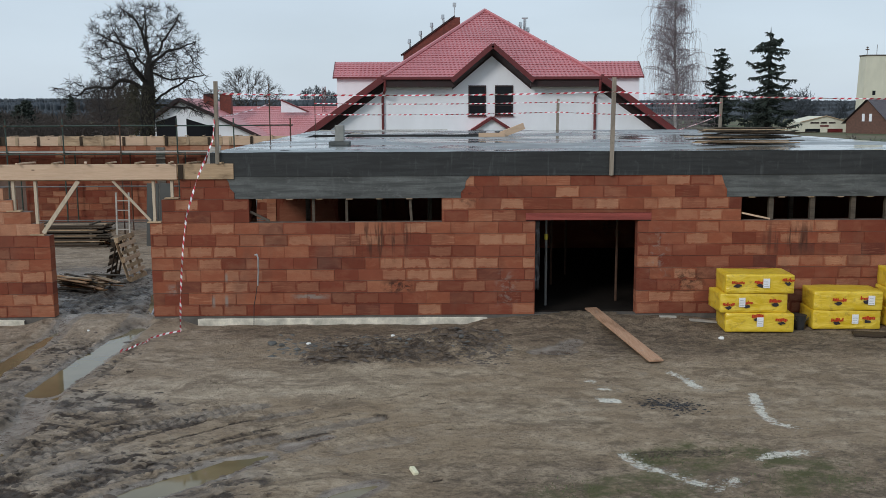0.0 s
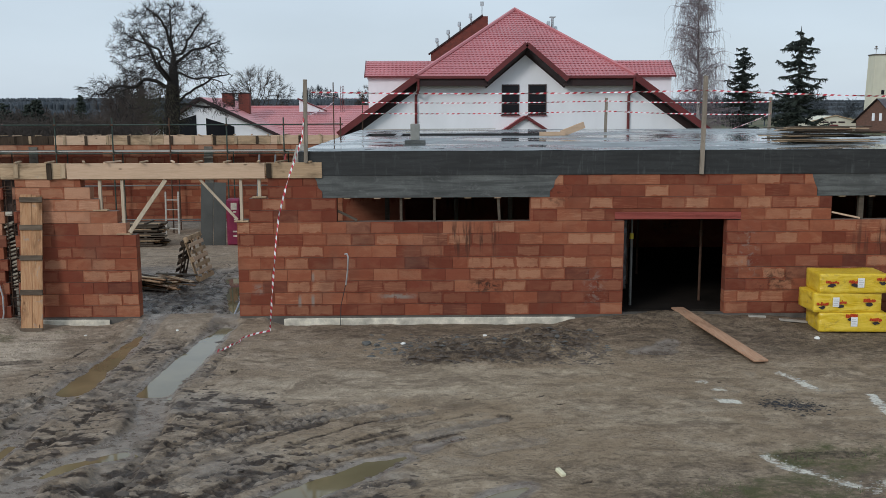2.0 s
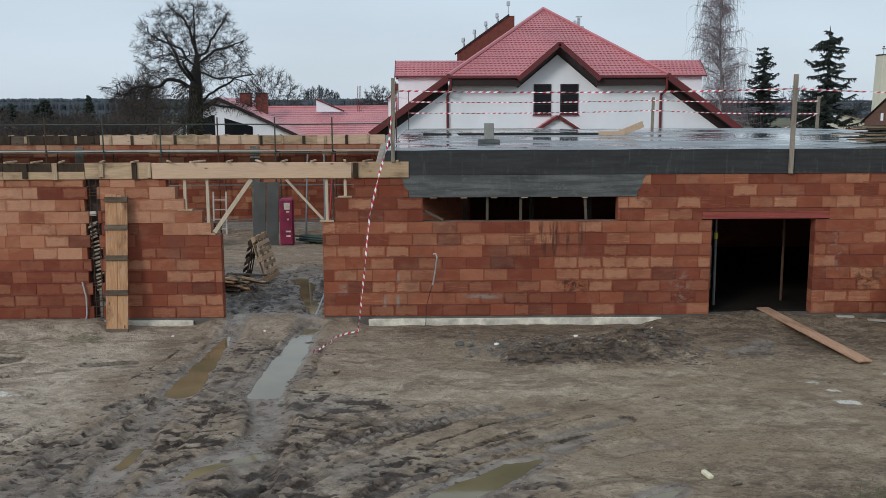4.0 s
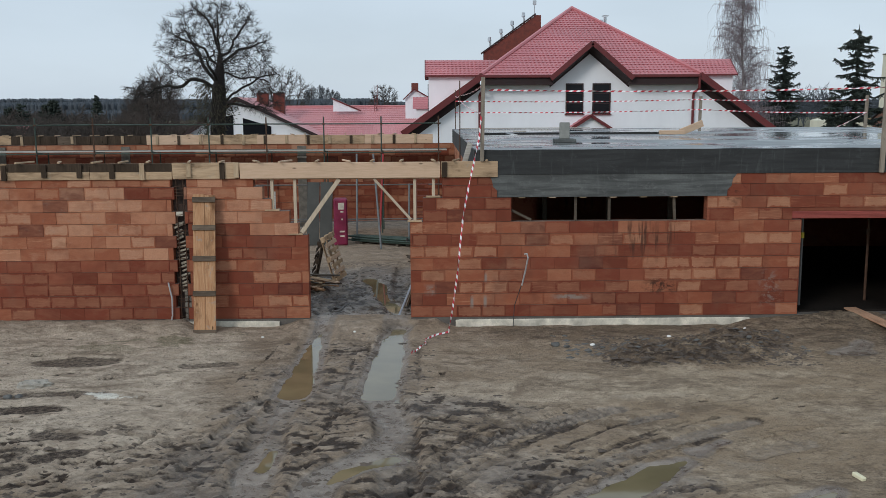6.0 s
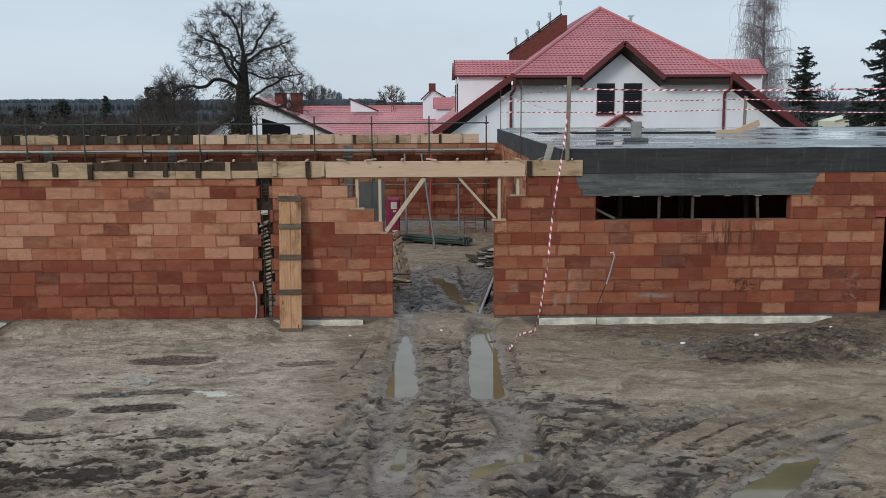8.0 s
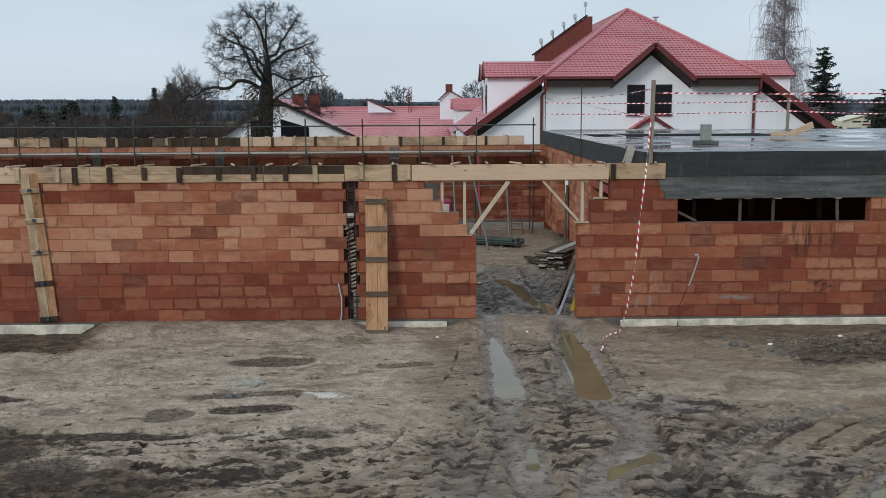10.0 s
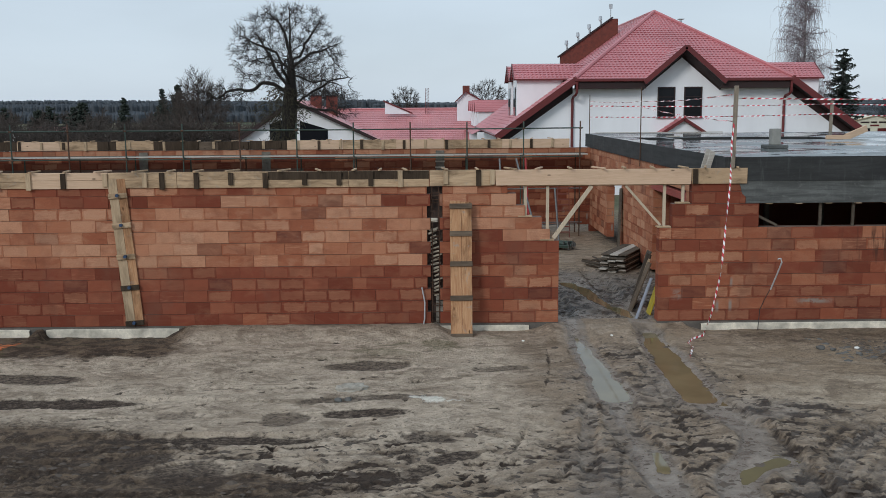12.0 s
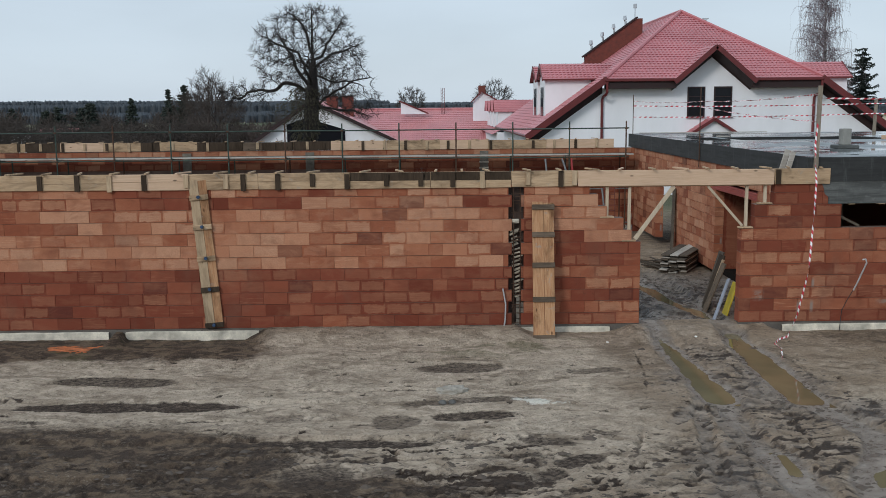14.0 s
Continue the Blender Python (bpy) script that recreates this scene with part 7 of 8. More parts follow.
YELLOWSTEEL = plain("yellow_painted_steel", (0.55, 0.42, 0.04), 0.5, 0.1, 0.2, 6)


def timber_post(x, y, z0, z1, w, mat, label, lean=0.0):
    bm = bmesh.new()
    beam(bm, (x, y, z0), (x + lean, y, z1), w, w, 0.005)
    return tagged(part("timber_post", bm, mat), label, "post", "timber posts")


for x, lean in ((3.38, 0), (4.07, 0), (5.42, -0.03)):
    timber_post(x, 0.12, 1.977, 2.474, 0.055, GREYWOOD, "thin grey timber post in the strip window", lean)
for x in (12.95, 13.82, 14.68, 15.4):
    timber_post(x, 0.12, 1.977, 2.474, 0.10, GREYWOOD, "grey timber post in the strip window")
bm = bmesh.new()
beam(bm, (2.07, 0.08, 2.20), (2.47, 0.08, 2.0), 0.03, 0.05)
tagged(part("timber_offcut", bm, GREYWOOD), "grey offcut leaning in the strip window", "offcut")
bm = bmesh.new()
beam(bm, (12.32, 0.05, 2.13), (12.92, 0.05, 2.0), 0.025, 0.035)
tagged(part("timber_offcut", bm, PINE), "pale lath leaning in the strip window", "offcut")
for x0, x1, y in ((2.06, 6.05, 0.06), (12.3, 16.3, 0.06)):
    f = thing("window_shutter", None, "thin packing strips under the window beam", "formwork")
    x = x0 + 0.15
    k = 0
    while x < x1 - 0.2:
        bm = bmesh.new()
        box(bm, x, x + 0.13, y - 0.05, y + 0.1, 2.452, 2.472)
        part("packing", bm, PINE if k % 2 else OLDWOOD, f)
        x += 0.62
        k += 1
for x, y, z1, m in ((8.32, 0.75, 2.9, STEEL), (8.75, 3.2, 2.9, RUST), (9.95, 1.2, 2.9, RUST), (9.3, 4.6, 2.9, RUST)):
    steel_prop(x, y, -0.1, z1, m, "steel prop standing in the dark room")
for x, y in ((3.0, 2.2), (4.6, 3.0), (5.8, 2.0), (12.8, 2.4), (14.4, 2.8)):
    timber_post(x, y, -0.1, 2.93, 0.1, GREYWOOD, "dark timber post below the slab")

bm = bmesh.new()
rows = [[bm.verts.new((8.03 + 0.11 * i / 6 + 0.02 * noise.noise(Vector((i, k * 0.7, 3))), 0.40 + 0.05 * noise.noise(Vector((i * 0.8, k * 0.5, 7))), 0.45 + 1.5 * k / 24)) for i in range(7)] for k in range(25)]
for r0, r1 in zip(rows, rows[1:]):
    for i in range(6):
        bm.faces.new((r0[i], r0[i + 1], r1[i + 1], r1[i])).smooth = True
foil = part("foil_sheet", bm, plain("dark_wrinkled_foil", (0.05, 0.05, 0.055), 0.22, 0, 0.3, 5))
thick = foil.modifiers.new("thickness", "SOLIDIFY")
thick.thickness = 0.004
tagged(foil, "dark wrinkled plastic foil hanging beside the door jamb", "foil")

# ---- scaffold before the back wall ----
def scaffold(x0, x1, y0=15.3, y1=16.35):
    s = thing("scaffold", None, "steel tube scaffold with a plank deck and guard rail", "scaffold")
    deck = 2.77
    xs = [x0 + (x1 - x0) * k / 12 for k in range(13)]
    for k, x in enumerate(xs):
        for y in (y0, y1):
            bm = bmesh.new()
            top = 3.95 if y == y0 else 2.7
            tube(bm, [(x, y, ground_z(x, y)), (x, y, top)], 0.026, 7)
            p = part("standard", bm, GREENSTEEL if k % 3 else RUST, s)
            if y == y0:
                for z in (2.62, 3.66):
                    bm = bmesh.new()
                    box(bm, x - 0.05, x + 0.05, y - 0.05, y + 0.05, z, z + 0.06, chamfer=0.01)
                    part("coupler", bm, RUST, p)
        bm = bmesh.new()
        tube(bm, [(x, y0, deck - 0.08), (x, y1, deck - 0.08)], 0.024, 6)
        part("transom", bm, STEEL, s)
    for z, y, m in ((3.70, y0, GREENSTEEL), (deck - 0.1, y0, GREENSTEEL), (1.5, y0, STEEL), (0.25, y0, STEEL), (0.05, y1, STEEL)):
        for a, b in zip(xs[::3], xs[3::3]):
            bm = bmesh.new()
            tube(bm, [(a - 0.1, y, z), ((a + b) / 2, y, z - 0.012), (b + 0.1, y, z)], 0.024, 7)
            part("ledger", bm, m, s)
    rng = random.Random(3)
    x = x0 - 0.3
    while x < x1:
        ln = rng.uniform(2.2, 3.6)
        e = min(x + ln, x1 + 0.3)
        for r in range(3):
            bm = bmesh.new()
            yy = y0 + 0.03 + r * 0.31
            box(bm, x, e, yy, yy + 0.29, deck - 0.055 + rng.uniform(0, 0.008), deck - 0.008, chamfer=0.004)
            part("plank", bm, PALEPLANK if r == 0 else GREYWOOD, s)
        x = e + 0.01
    return s


scaffold(-24.0, 0.75)
formwork("formwork", -25.0, -15.1, WALL_BACK - 0.13, "yellowish shuttering boards on the back wall", [-21.5, -20.2, -18.6, -17.2, -16.5], [(-24.2 + 0.82 * k, k % 2) for k in range(11)], 0, z0=2.955, z1=3.28, mats=(OLDWOOD, DARKWOOD, PINE, OLDWOOD, DARKWOOD), seed=21)
formwork("formwork", -15.1, -10.1, WALL_BACK - 0.13, "dark wet shuttering boards with paler cleats on the back wall", [-13.4, -12.7, -11.5], [(-14.7 + 0.62 * k, k % 3) for k in range(8)], 0, z0=2.945, z1=3.26, mats=(DARKWOOD, CLEATWOOD, DARKWOOD), seed=22)
formwork("formwork", -10.1, 0.55, WALL_BACK - 0.13, "pale pine shuttering boards on the back wall", [-8.0, -6.0, -4.2, -2.0], [(-9.7 + 0.8 * k, k % 2) for k in range(13)], 0, z0=2.93, z1=3.27, mats=(PINE, OLDWOOD), seed=23)
for x in (-4.35, -10.9, -15.5):
    bm = bmesh.new()
    box(bm, x - 0.16, x + 0.16, WALL_BACK - 0.17, WALL_BACK - 0.135, -0.2, 2.86)
    c = tagged(part("cast_column", bm, GREYCAST), "grey cast column in the back wall", "column", kind="structure")
    for k in range(2 if x > -5 else 0):
        bm = bmesh.new()
        box(bm, x - 0.18, x + 0.18, WALL_BACK - 0.19, WALL_BACK - 0.172, 2.2 + 0.22 * k, 2.26 + 0.22 * k)
        part("strap", bm, FOAM, c)

# ---- things in the yard ----
def pallet(name, m, label, slats=7, mats=(OLDWOOD, PINE, OLDWOOD)):
    f = thing(name, m, label, "pallet", "pallets propped together")
    ln = (slats - 1) * 0.185 + 0.1
    for k in range(slats):
        bm = bmesh.new()
        x = k * 0.185
        box(bm, x, x + 0.10, 0, 0.8, 0.12, 0.142, chamfer=0.003)
        part("slat", bm, mats[k % 2], f)
    for y in (0.0, 0.35, 0.7):
        for x in (0.0, ln / 2 - 0.07, ln - 0.14):
            bm = bmesh.new()
            box(bm, x, x + 0.14, y, y + 0.1, 0.042, 0.118, chamfer=0.004)
            part("spacer_block", bm, mats[2], f)
        bm = bmesh.new()
        box(bm, 0, ln, y, y + 0.1, 0.02, 0.04)
        part("bottom_board", bm, mats[2], f)
    return f


zy = ground_z(-2.2, 5.2)


def upright(ax, face, x, y, z):
    """A pallet stood on its short side: ax is its way up, face the way its slats look."""
    u, f = Vector(ax).normalized(), Vector(face)
    f = (f - u * u.dot(f)).normalized()
    m = Matrix((u, f.cross(u), f)).transposed().to_4x4()
    m.translation = (x, y, z)
    return m


pallet("pallet", upright((-0.28, 0, 1), (1, -0.22, 0), -1.93, 5.70, zy - 0.03), "pale wooden pallet propped up against another")
pallet("pallet", upright((0.21, 0, 1), (-1, 0, 0), -2.54, 4.92, zy - 0.02), "dark wooden pallet propped up against another", 6, (GREYWOOD, DARKWOOD, DARKWOOD))


def scrap_heap(name, x, y, n, ln, spread, mats, label, seed, group="", rise=0.3, heading=None):
    """A heap of loose sticks or boards: each a part of the heap."""
    rng = random.Random(seed)
    f = thing(name, pose(x, y, ground_z(x, y)), label, "heap", group)
    for k in range(n):
        a = rng.uniform(0, 6.28) if heading is None else heading + rng.uniform(-0.35, 0.35)
        l2 = ln * rng.uniform(0.5, 1.0) / 2
        c = Vector((rng.uniform(-spread, spread), rng.uniform(-spread * 0.6, spread * 0.6), 0.03 + rise * (k / n)))
        d = Vector((math.cos(a), math.sin(a), rng.uniform(-0.06, 0.06))) * l2
        bm = bmesh.new()
        beam(bm, c - d, c + d, rng.choice((0.05, 0.09, 0.12)), 0.025, 0.003)
        part("stick", bm, mats[k % len(mats)], f)
    return f


scrap_heap("stick_heap", -2.75, 3.6, 34, 1.4, 0.48, (PINE, PINE_UP, OLDWOOD, GREYWOOD, DARKWOOD), "heap of pale sticks and laths on the mud", 3, heading=-0.4)


def board_stack(name, x, y, turn, n, ln, wd, mats, label, seed, z=None):
    rng = random.Random(seed)
    f = thing(name, pose(x, y, ground_z(x, y) if z is None else z, 0, 0, turn), label, "board stack")
    h = 0.02
    for k in range(n):
        rows = max(1, int(wd / 0.22))
        for r in range(rows):
            bm = bmesh.new()
            e = rng.uniform(-0.15, 0.15)
            box(bm, -ln / 2 + e, ln / 2 + e + rng.uniform(-0.2, 0.2), -wd / 2 + r * wd / rows + rng.uniform(0, 0.02), -wd / 2 + (r + 1) * wd / rows - 0.01, h, h + 0.035, chamfer=0.004)
            part("board", bm, mats[(k + r) % len(mats)], f)
        h += 0.037
        if k % 3 == 2:
            for e in (-ln * 0.35, ln * 0.35):
                bm = bmesh.new()
                box(bm, e - 0.04, e + 0.04, -wd / 2, wd / 2, h, h + 0.04)
                part("spacer", bm, GREYWOOD, f)
            h += 0.042
    return f


board_stack("board_stack", -6.2, 12.0, 0, 15, 2.4, 0.9, (GREYWOOD, DARKWOOD, GREYWOOD, OLDWOOD), "tall stack of dark wet boards with a pale top", 5)
board_stack("panel_stack", 0.85, 7.6, 62, 10, 2.2, 0.75, (GREYWOOD, PALEPLANK, GREYWOOD), "stack of wet grey shuttering panels by the wall", 6)
scrap_heap("plank_heap", 0.3, 7.4, 14, 1.9, 0.3, (GREYWOOD, DARKWOOD), "sagging heap of dark wet planks", 8, heading=2.0, rise=0.2)

# grey panels and a purple bag leaning further back
for k, x in enumerate((-3.45, -3.02)):
    bm = bmesh.new()
    beam(bm, (x, 11.9, ground_z(x, 11.9)), (x + 0.05, 12.1, 1.85), 0.40, 0.04, 0.005, up=(0, 1, 0.3))
    tagged(part("shutter_panel", bm, plain("wet_grey_panel", (0.058, 0.060, 0.054), 0.5, 0, 0.3, 2) if k == 0 else bpy.data.materials["wet_grey_panel"]), "grey steel-faced shuttering panel leaning upright", "panel", "leaning panels")
PURPLE = plain("purple_foil", (0.20, 0.012, 0.050), 0.4, 0, 0.3, 4, 0.4, 0.03)
bag = thing("block_pack", pose(-2.55, 12.0, ground_z(-2.5, 12), 0, 0, 5), "tall pack of blocks wrapped in purple foil", "pack")
bm = bmesh.new()
box(bm, -0.2, 0.25, -0.25, 0.25, 0, 1.55, chamfer=0.05)
part("foil", bm, PURPLE, bag)
for k, (z, w) in enumerate(((1.1, 0.1), (0.85, 0.06), (0.45, 0.16), (0.3, 0.14))):
    bm = bmesh.new()
    box(bm, 0.03 - w / 2 + 0.04, 0.03 + w / 2 + 0.04, -0.256, -0.252, z, z + 0.05)
    part("print_bar", bm, FOAM, bag)
bm = bmesh.new()
box(bm, -0.05, 0.14, -0.256, -0.252, 1.2, 1.42)
part("sheet_label", bm, FOAM, bag, "white sheet label")

# bundle of green steel props, some leaning above it
f = thing("prop_bundle", pose(-1.1, 12.3, ground_z(-1.1, 12.3), 0, 0, -28), "bundle of green steel props lying on timbers", "bundle")
brng = random.Random(12)
for k in range(16):
    bm = bmesh.new()
    z = 0.1 + 0.07 * (k // 6)
    y = -0.3 + 0.11 * (k % 6) + brng.uniform(-0.02, 0.02)
    e = brng.uniform(-0.15, 0.15)
    tube(bm, [(-1.15 + e, y, z), (1.15 + e, y, z + brng.uniform(-0.02, 0.03))], 0.032, 7)
    p = part("prop_tube", bm, GREENSTEEL, f)
    bm = bmesh.new()
    box(bm, 1.15 + e, 1.165 + e, y - 0.06, y + 0.06, z - 0.06, z + 0.06)
    part("plate", bm, STEEL, p)
for x in (-0.7, 0.7):
    bm = bmesh.new()
    box(bm, x - 0.05, x + 0.05, -0.4, 0.4, 0.0, 0.065)
    part("bearer", bm, GREYWOOD, f)
ALUMINIUM = plain("dull_aluminium", (0.33, 0.36, 0.42), 0.5, 0.3, 0.2, 5)
REDSTEEL = plain("red_painted_steel", (0.30, 0.02, 0.02), 0.45, 0.1, 0.3, 6)
for x, y, x2, y2, m, lab in ((-1.15, 10.9, -1.6, 15.1, STEEL, "grey steel prop leaning on the scaffold"), (-1.3, 13.0, -1.25, 15.2, REDSTEEL, "red steel prop leaning on the scaffold"), (-2.1, 13.4, -2.2, 15.2, STEEL, "grey steel prop leaning on the scaffold"),
                               (-0.3, 12.9, -0.3, 14.2, STEEL, "grey steel prop standing in the yard")):
    bm = bmesh.new()
    top = 1.6 if y2 < 14.5 else 2.6
    tube(bm, [(x, y, ground_z(x, y)), (x2, y2, top)], 0.035, 8)
    tagged(part("leaning_prop", bm, m), lab, "prop", "props leaning in the yard")


def ladder(m, ln, w, mat, label, rung=0.28, bar=0.03):
    f = thing("ladder", m, label, "ladder")
    for x in (-w / 2, w / 2):
        bm = bmesh.new()
        box(bm, x - bar, x + bar, -0.02, 0.02, 0, ln, chamfer=0.004)
        part("rail", bm, mat, f)
    z = 0.2
    while z < ln - 0.1:
        bm = bmesh.new()
        box(bm, -w / 2 + bar, w / 2 - bar, -0.015, 0.015, z - 0.02, z + 0.02)
        part("rung", bm, mat, f)
        z += rung
    return f


REDRUST = plain("red_primer_steel", (0.17, 0.05, 0.035), 0.7, 0.2, 0.3, 6)
ladder(pose(0.15, 15.0, ground_z(0.15, 15.0), -9, 0, 0), 2.6, 0.42, REDRUST, "rust-red site ladder leaning on the scaffold", 0.2, 0.012)
ladder(pose(-5.40, 15.0, ground_z(-5.4, 15.0), -4, 0, 0), 1.55, 0.46, PALEPLANK, "short wooden ladder leaning on the scaffold", 0.35, 0.03)

# boards, a grey straightedge and a yellow one leaning inside the gateway
for k, (x0, y0, x1, y1, z1, w, m, lab) in enumerate((
        (-0.30, 0.75, 0.10, 1.0, 0.74, 0.12, ALUMINIUM, "grey aluminium straightedge leaning inside the gateway"),
        (0.08, 1.15, 0.32, 1.2, 0.62, 0.30, YELLOWSTEEL, "yellow sheet-faced board leaning inside the gateway"),
        (-0.20, 1.75, 0.24, 1.8, 0.95, 0.26, CLEATWOOD, "brown wet board leaning inside the gateway"),
        (-0.08, 2.15, 0.32, 2.2, 1.08, 0.35, DARKWOOD, "dark shuttering panel leaning inside the gateway"),
        (-0.14, 1.95, 0.28, 2.0, 1.0, 0.12, OLDWOOD, "pale-edged board leaning inside the gateway"),
        (0.0, 2.4, 0.38, 2.45, 1.12, 0.35, GREYWOOD, "grey board leaning inside the gateway"))):
    bm = bmesh.new()
    beam(bm, (x0, y0, ground_z(x0, y0) - 0.01), (x1, y1, z1), w, 0.035, 0.004, up=(1, 0, -0.5))
    tagged(part("leaning_board", bm, m), lab, "board", "boards leaning in the gateway")
bm = bmesh.new()
beam(bm, (1.2, 10.2, ground_z(1.2, 10.2)), (1.3, 10.45, 1.9), 0.28, 0.04, 0.004, up=(1, 0, 0))
tagged(part("leaning_board", bm, GREYWOOD), "grey board standing by the far doorway", "board", "boards leaning in the gateway")

# ---- on the slab ----
f = thing("chimney_stub", pose(3.63, 3.6, SLAB), "grey concrete stub on a square base", "stub")
bm = bmesh.new()
box(bm, -0.25, 0.25, -0.25, 0.25, 0.0, 0.09, chamfer=0.015)
part("base", bm, CONC_LOW, f)
bm = bmesh.new()
box(bm, -0.11, 0.11, -0.11, 0.11, 0.09, 0.48, chamfer=0.012)
part("stub", bm, plain("pale_concrete", (0.24, 0.24, 0.22), 0.8, 0, 0.25, 5), f)
rngb = random.Random(31)
f = thing("board_pile", pose(13.35, 3.4, SLAB, 0, 0, 3), "loose pile of wet dark boards on the slab", "board pile")
for k in range(34):
    ln = rngb.uniform(1.3, 2.6)
    cx2, cy2 = rngb.uniform(-0.5, 0.5), rngb.uniform(-0.9, 0.9)
    z = 0.02 + 0.011 * k
    a = rngb.uniform(-0.12, 0.12)
    d = Vector((math.cos(a), math.sin(a), rngb.uniform(-0.012, 0.012))) * ln / 2
    bm = bmesh.new()
    beam(bm, Vector((cx2, cy2, z)) - d, Vector((cx2, cy2, z)) + d, 0.02, rngb.uniform(0.1, 0.2), 0.003, up=(0, 1, 0))
    part("board", bm, (DARKWOOD, GREYWOOD, GREYWOOD, OLDWOOD)[k % 4], f)
f = thing("timber_block", pose(8.0, 9.5, SLAB, 0, 0, 8), "pale timber offcuts on the edge of the slab opening", "timber")
bm = bmesh.new()
beam(bm, (-0.7, 0, 0.06), (0.1, 0, 0.06), 0.1, 0.12, 0.006)
part("block", bm, PINE, f)
bm = bmesh.new()
beam(bm, (0.0, 0.1, 0.05), (0.75, 0.2, 0.32), 0.06, 0.2, 0.006)
part("block", bm, PINE, f)
for a, b, w in (((1.6, 16.9), (6.5, 17.1), 0.14), ((3.2, 12.5), (3.6, 12.3), 0.1)):
    bm = bmesh.new()
    beam(bm, (*a, SLAB + 0.03), (*b, SLAB + 0.03), w, 0.03, 0.003)
    tagged(part("plank", bm, PALEPLANK), "wet pale plank lying on the slab", "plank", "planks on the slab")

# posts and striped warning tape
POSTS = [(1.46, -0.05, 3.2, 4.87, 0.075, "grey timber guard post at the slab corner"), (9.55, -0.055, 2.93, 4.92, 0.08, "grey timber guard post nailed to the slab edge"), (10.75, 17.3, SLAB, 4.62, 0.10, "grey timber guard post at the back of the slab"), (16.9, 16.8, SLAB, 4.62, 0.10, "brown timber guard post at the back of the slab")]
for x, y, z0, z1, w, lab in POSTS:
    timber_post(x, y, z0, z1, w, GREYPOST, lab, 0.02)
for x, y, z0, z1 in ((1.27, 7.7, 2.76, 5.0), (1.42, 17.3, SLAB, 4.9)):
    bm = bmesh.new()
    tube(bm, [(x, y, z0), (x, y, z1)], 0.016, 7)
    tagged(part("guard_rod", bm, RUST), "rusty steel guard rod at the slab edge", "rod", "rods on the slab")
for k in range(2):
    bm = bmesh.new()
    beam(bm, (1.04 - 0.03 * k, 1.0 - 0.4 * k, 2.72), (1.27 - 0.03 * k, 1.0 - 0.4 * k, 3.54 - 0.02 * k), 0.11, 0.04, 0.004, up=(0, 1, 0))
    tagged(part("board_stub", bm, PALEPLANK), "grey board end standing by the slab corner", "board", "board ends at the slab corner")
TAPE_RED = plain("red_tape_foil", (0.52, 0.03, 0.05), 0.35, 0, 0.1, 10, 0)
TAPE_WHITE = plain("white_tape_foil", (0.78, 0.77, 0.77), 0.35, 0, 0.08, 10, 0)


def tape(pts, label, sag=0.0, width=0.034, pitch=0.075, twist=3.0, seed=0):
    """Red and white foil tape, twisted, with bands of both colours."""
    pts = [Vector(p) for p in pts]
    path = [pts[0]]
    for a, b in zip(pts, pts[1:]):
        n = max(2, int((b - a).length / (pitch * 0.5)))
        for i in range(1, n + 1):
            t = i / n
            q = a.lerp(b, t) + Vector((0, 0, -sag * 4 * t * (1 - t)))
            if q.z < 0.2:
                q.z = max(q.z, ground_z(q.x, q.y) + 0.03)
            path.append(q)
    bm = bmesh.new()
    rows = []
    for i, p in enumerate(path):
        d = (path[min(i + 1, len(path) - 1)] - path[max(i - 1, 0)]).normalized()
        u = d.cross(Vector((0, 1, 0.02)))
        u = u.normalized() if u.length > 0.05 else Vector((1, 0, 0))
        v = d.cross(u)
        a = 0.9 * math.sin(i * 0.21 * twist / 3 + seed) + 0.4 * math.sin(i * 0.53 + seed)
        w = (u * math.cos(a) + v * math.sin(a)) * width / 2
        skew = d * 0.02
        rows.append([bm.verts.new(p + w + skew), bm.verts.new(p - w - skew)])
    for i, (r, s) in enumerate(zip(rows, rows[1:])):
        bm.faces.new((r[0], r[1], s[1], s[0])).material_index = (i // 2) % 2
    ob = part("warning_tape", bm, TAPE_RED)
    ob.data.materials.append(TAPE_WHITE)
    return tagged(ob, label, "tape", "red and white tapes")


tape([(1.44, -0.1, 4.1), (1.40, -0.12, 3.7), (1.31, -0.40, 3.35), (1.21, -0.73, 2.99), (1.12, -0.93, 2.6), (1.04, -1.09, 2.23), (0.98, -1.18, 1.7), (0.94, -1.21, 1.24), (0.88, -1.13, 0.8), (0.83, -1.03, 0.36), (0.75, -0.8, ground_z(0.75, -0.8) + 0.03), (0.50, -1.0, ground_z(0.5, -1.0) + 0.03), (0.31, -1.3, ground_z(0.31, -1.3) + 0.03), (0.30, -1.7, ground_z(0.3, -1.7) + 0.03), (0.05, -2.4, ground_z(0.05, -2.4) + 0.03)], "red and white tape hanging from the post to the ground", 0.0, 0.036, 0.075)
tape([(1.46, -0.06, 4.62), (9.55, -0.1, 4.63)], "red and white tape strung between the slab posts", 0.05, seed=1)
tape([(9.55, -0.1, 4.63), (17.2, -0.1, 4.48)], "red and white tape strung along the slab edge", 0.06, seed=2)
tape([(1.42, 17.2, 4.48), (10.75, 17.22, 4.5), (16.9, 16.72, 4.45)], "red and white tape strung behind the slab", 0.05, 0.045, 0.10, seed=3)
tape([(1.42, 17.2, 4.06), (10.75, 17.22, 4.12), (16.9, 16.72, 3.98)], "red and white tape strung low behind the slab", 0.05, 0.045, 0.10, seed=4)
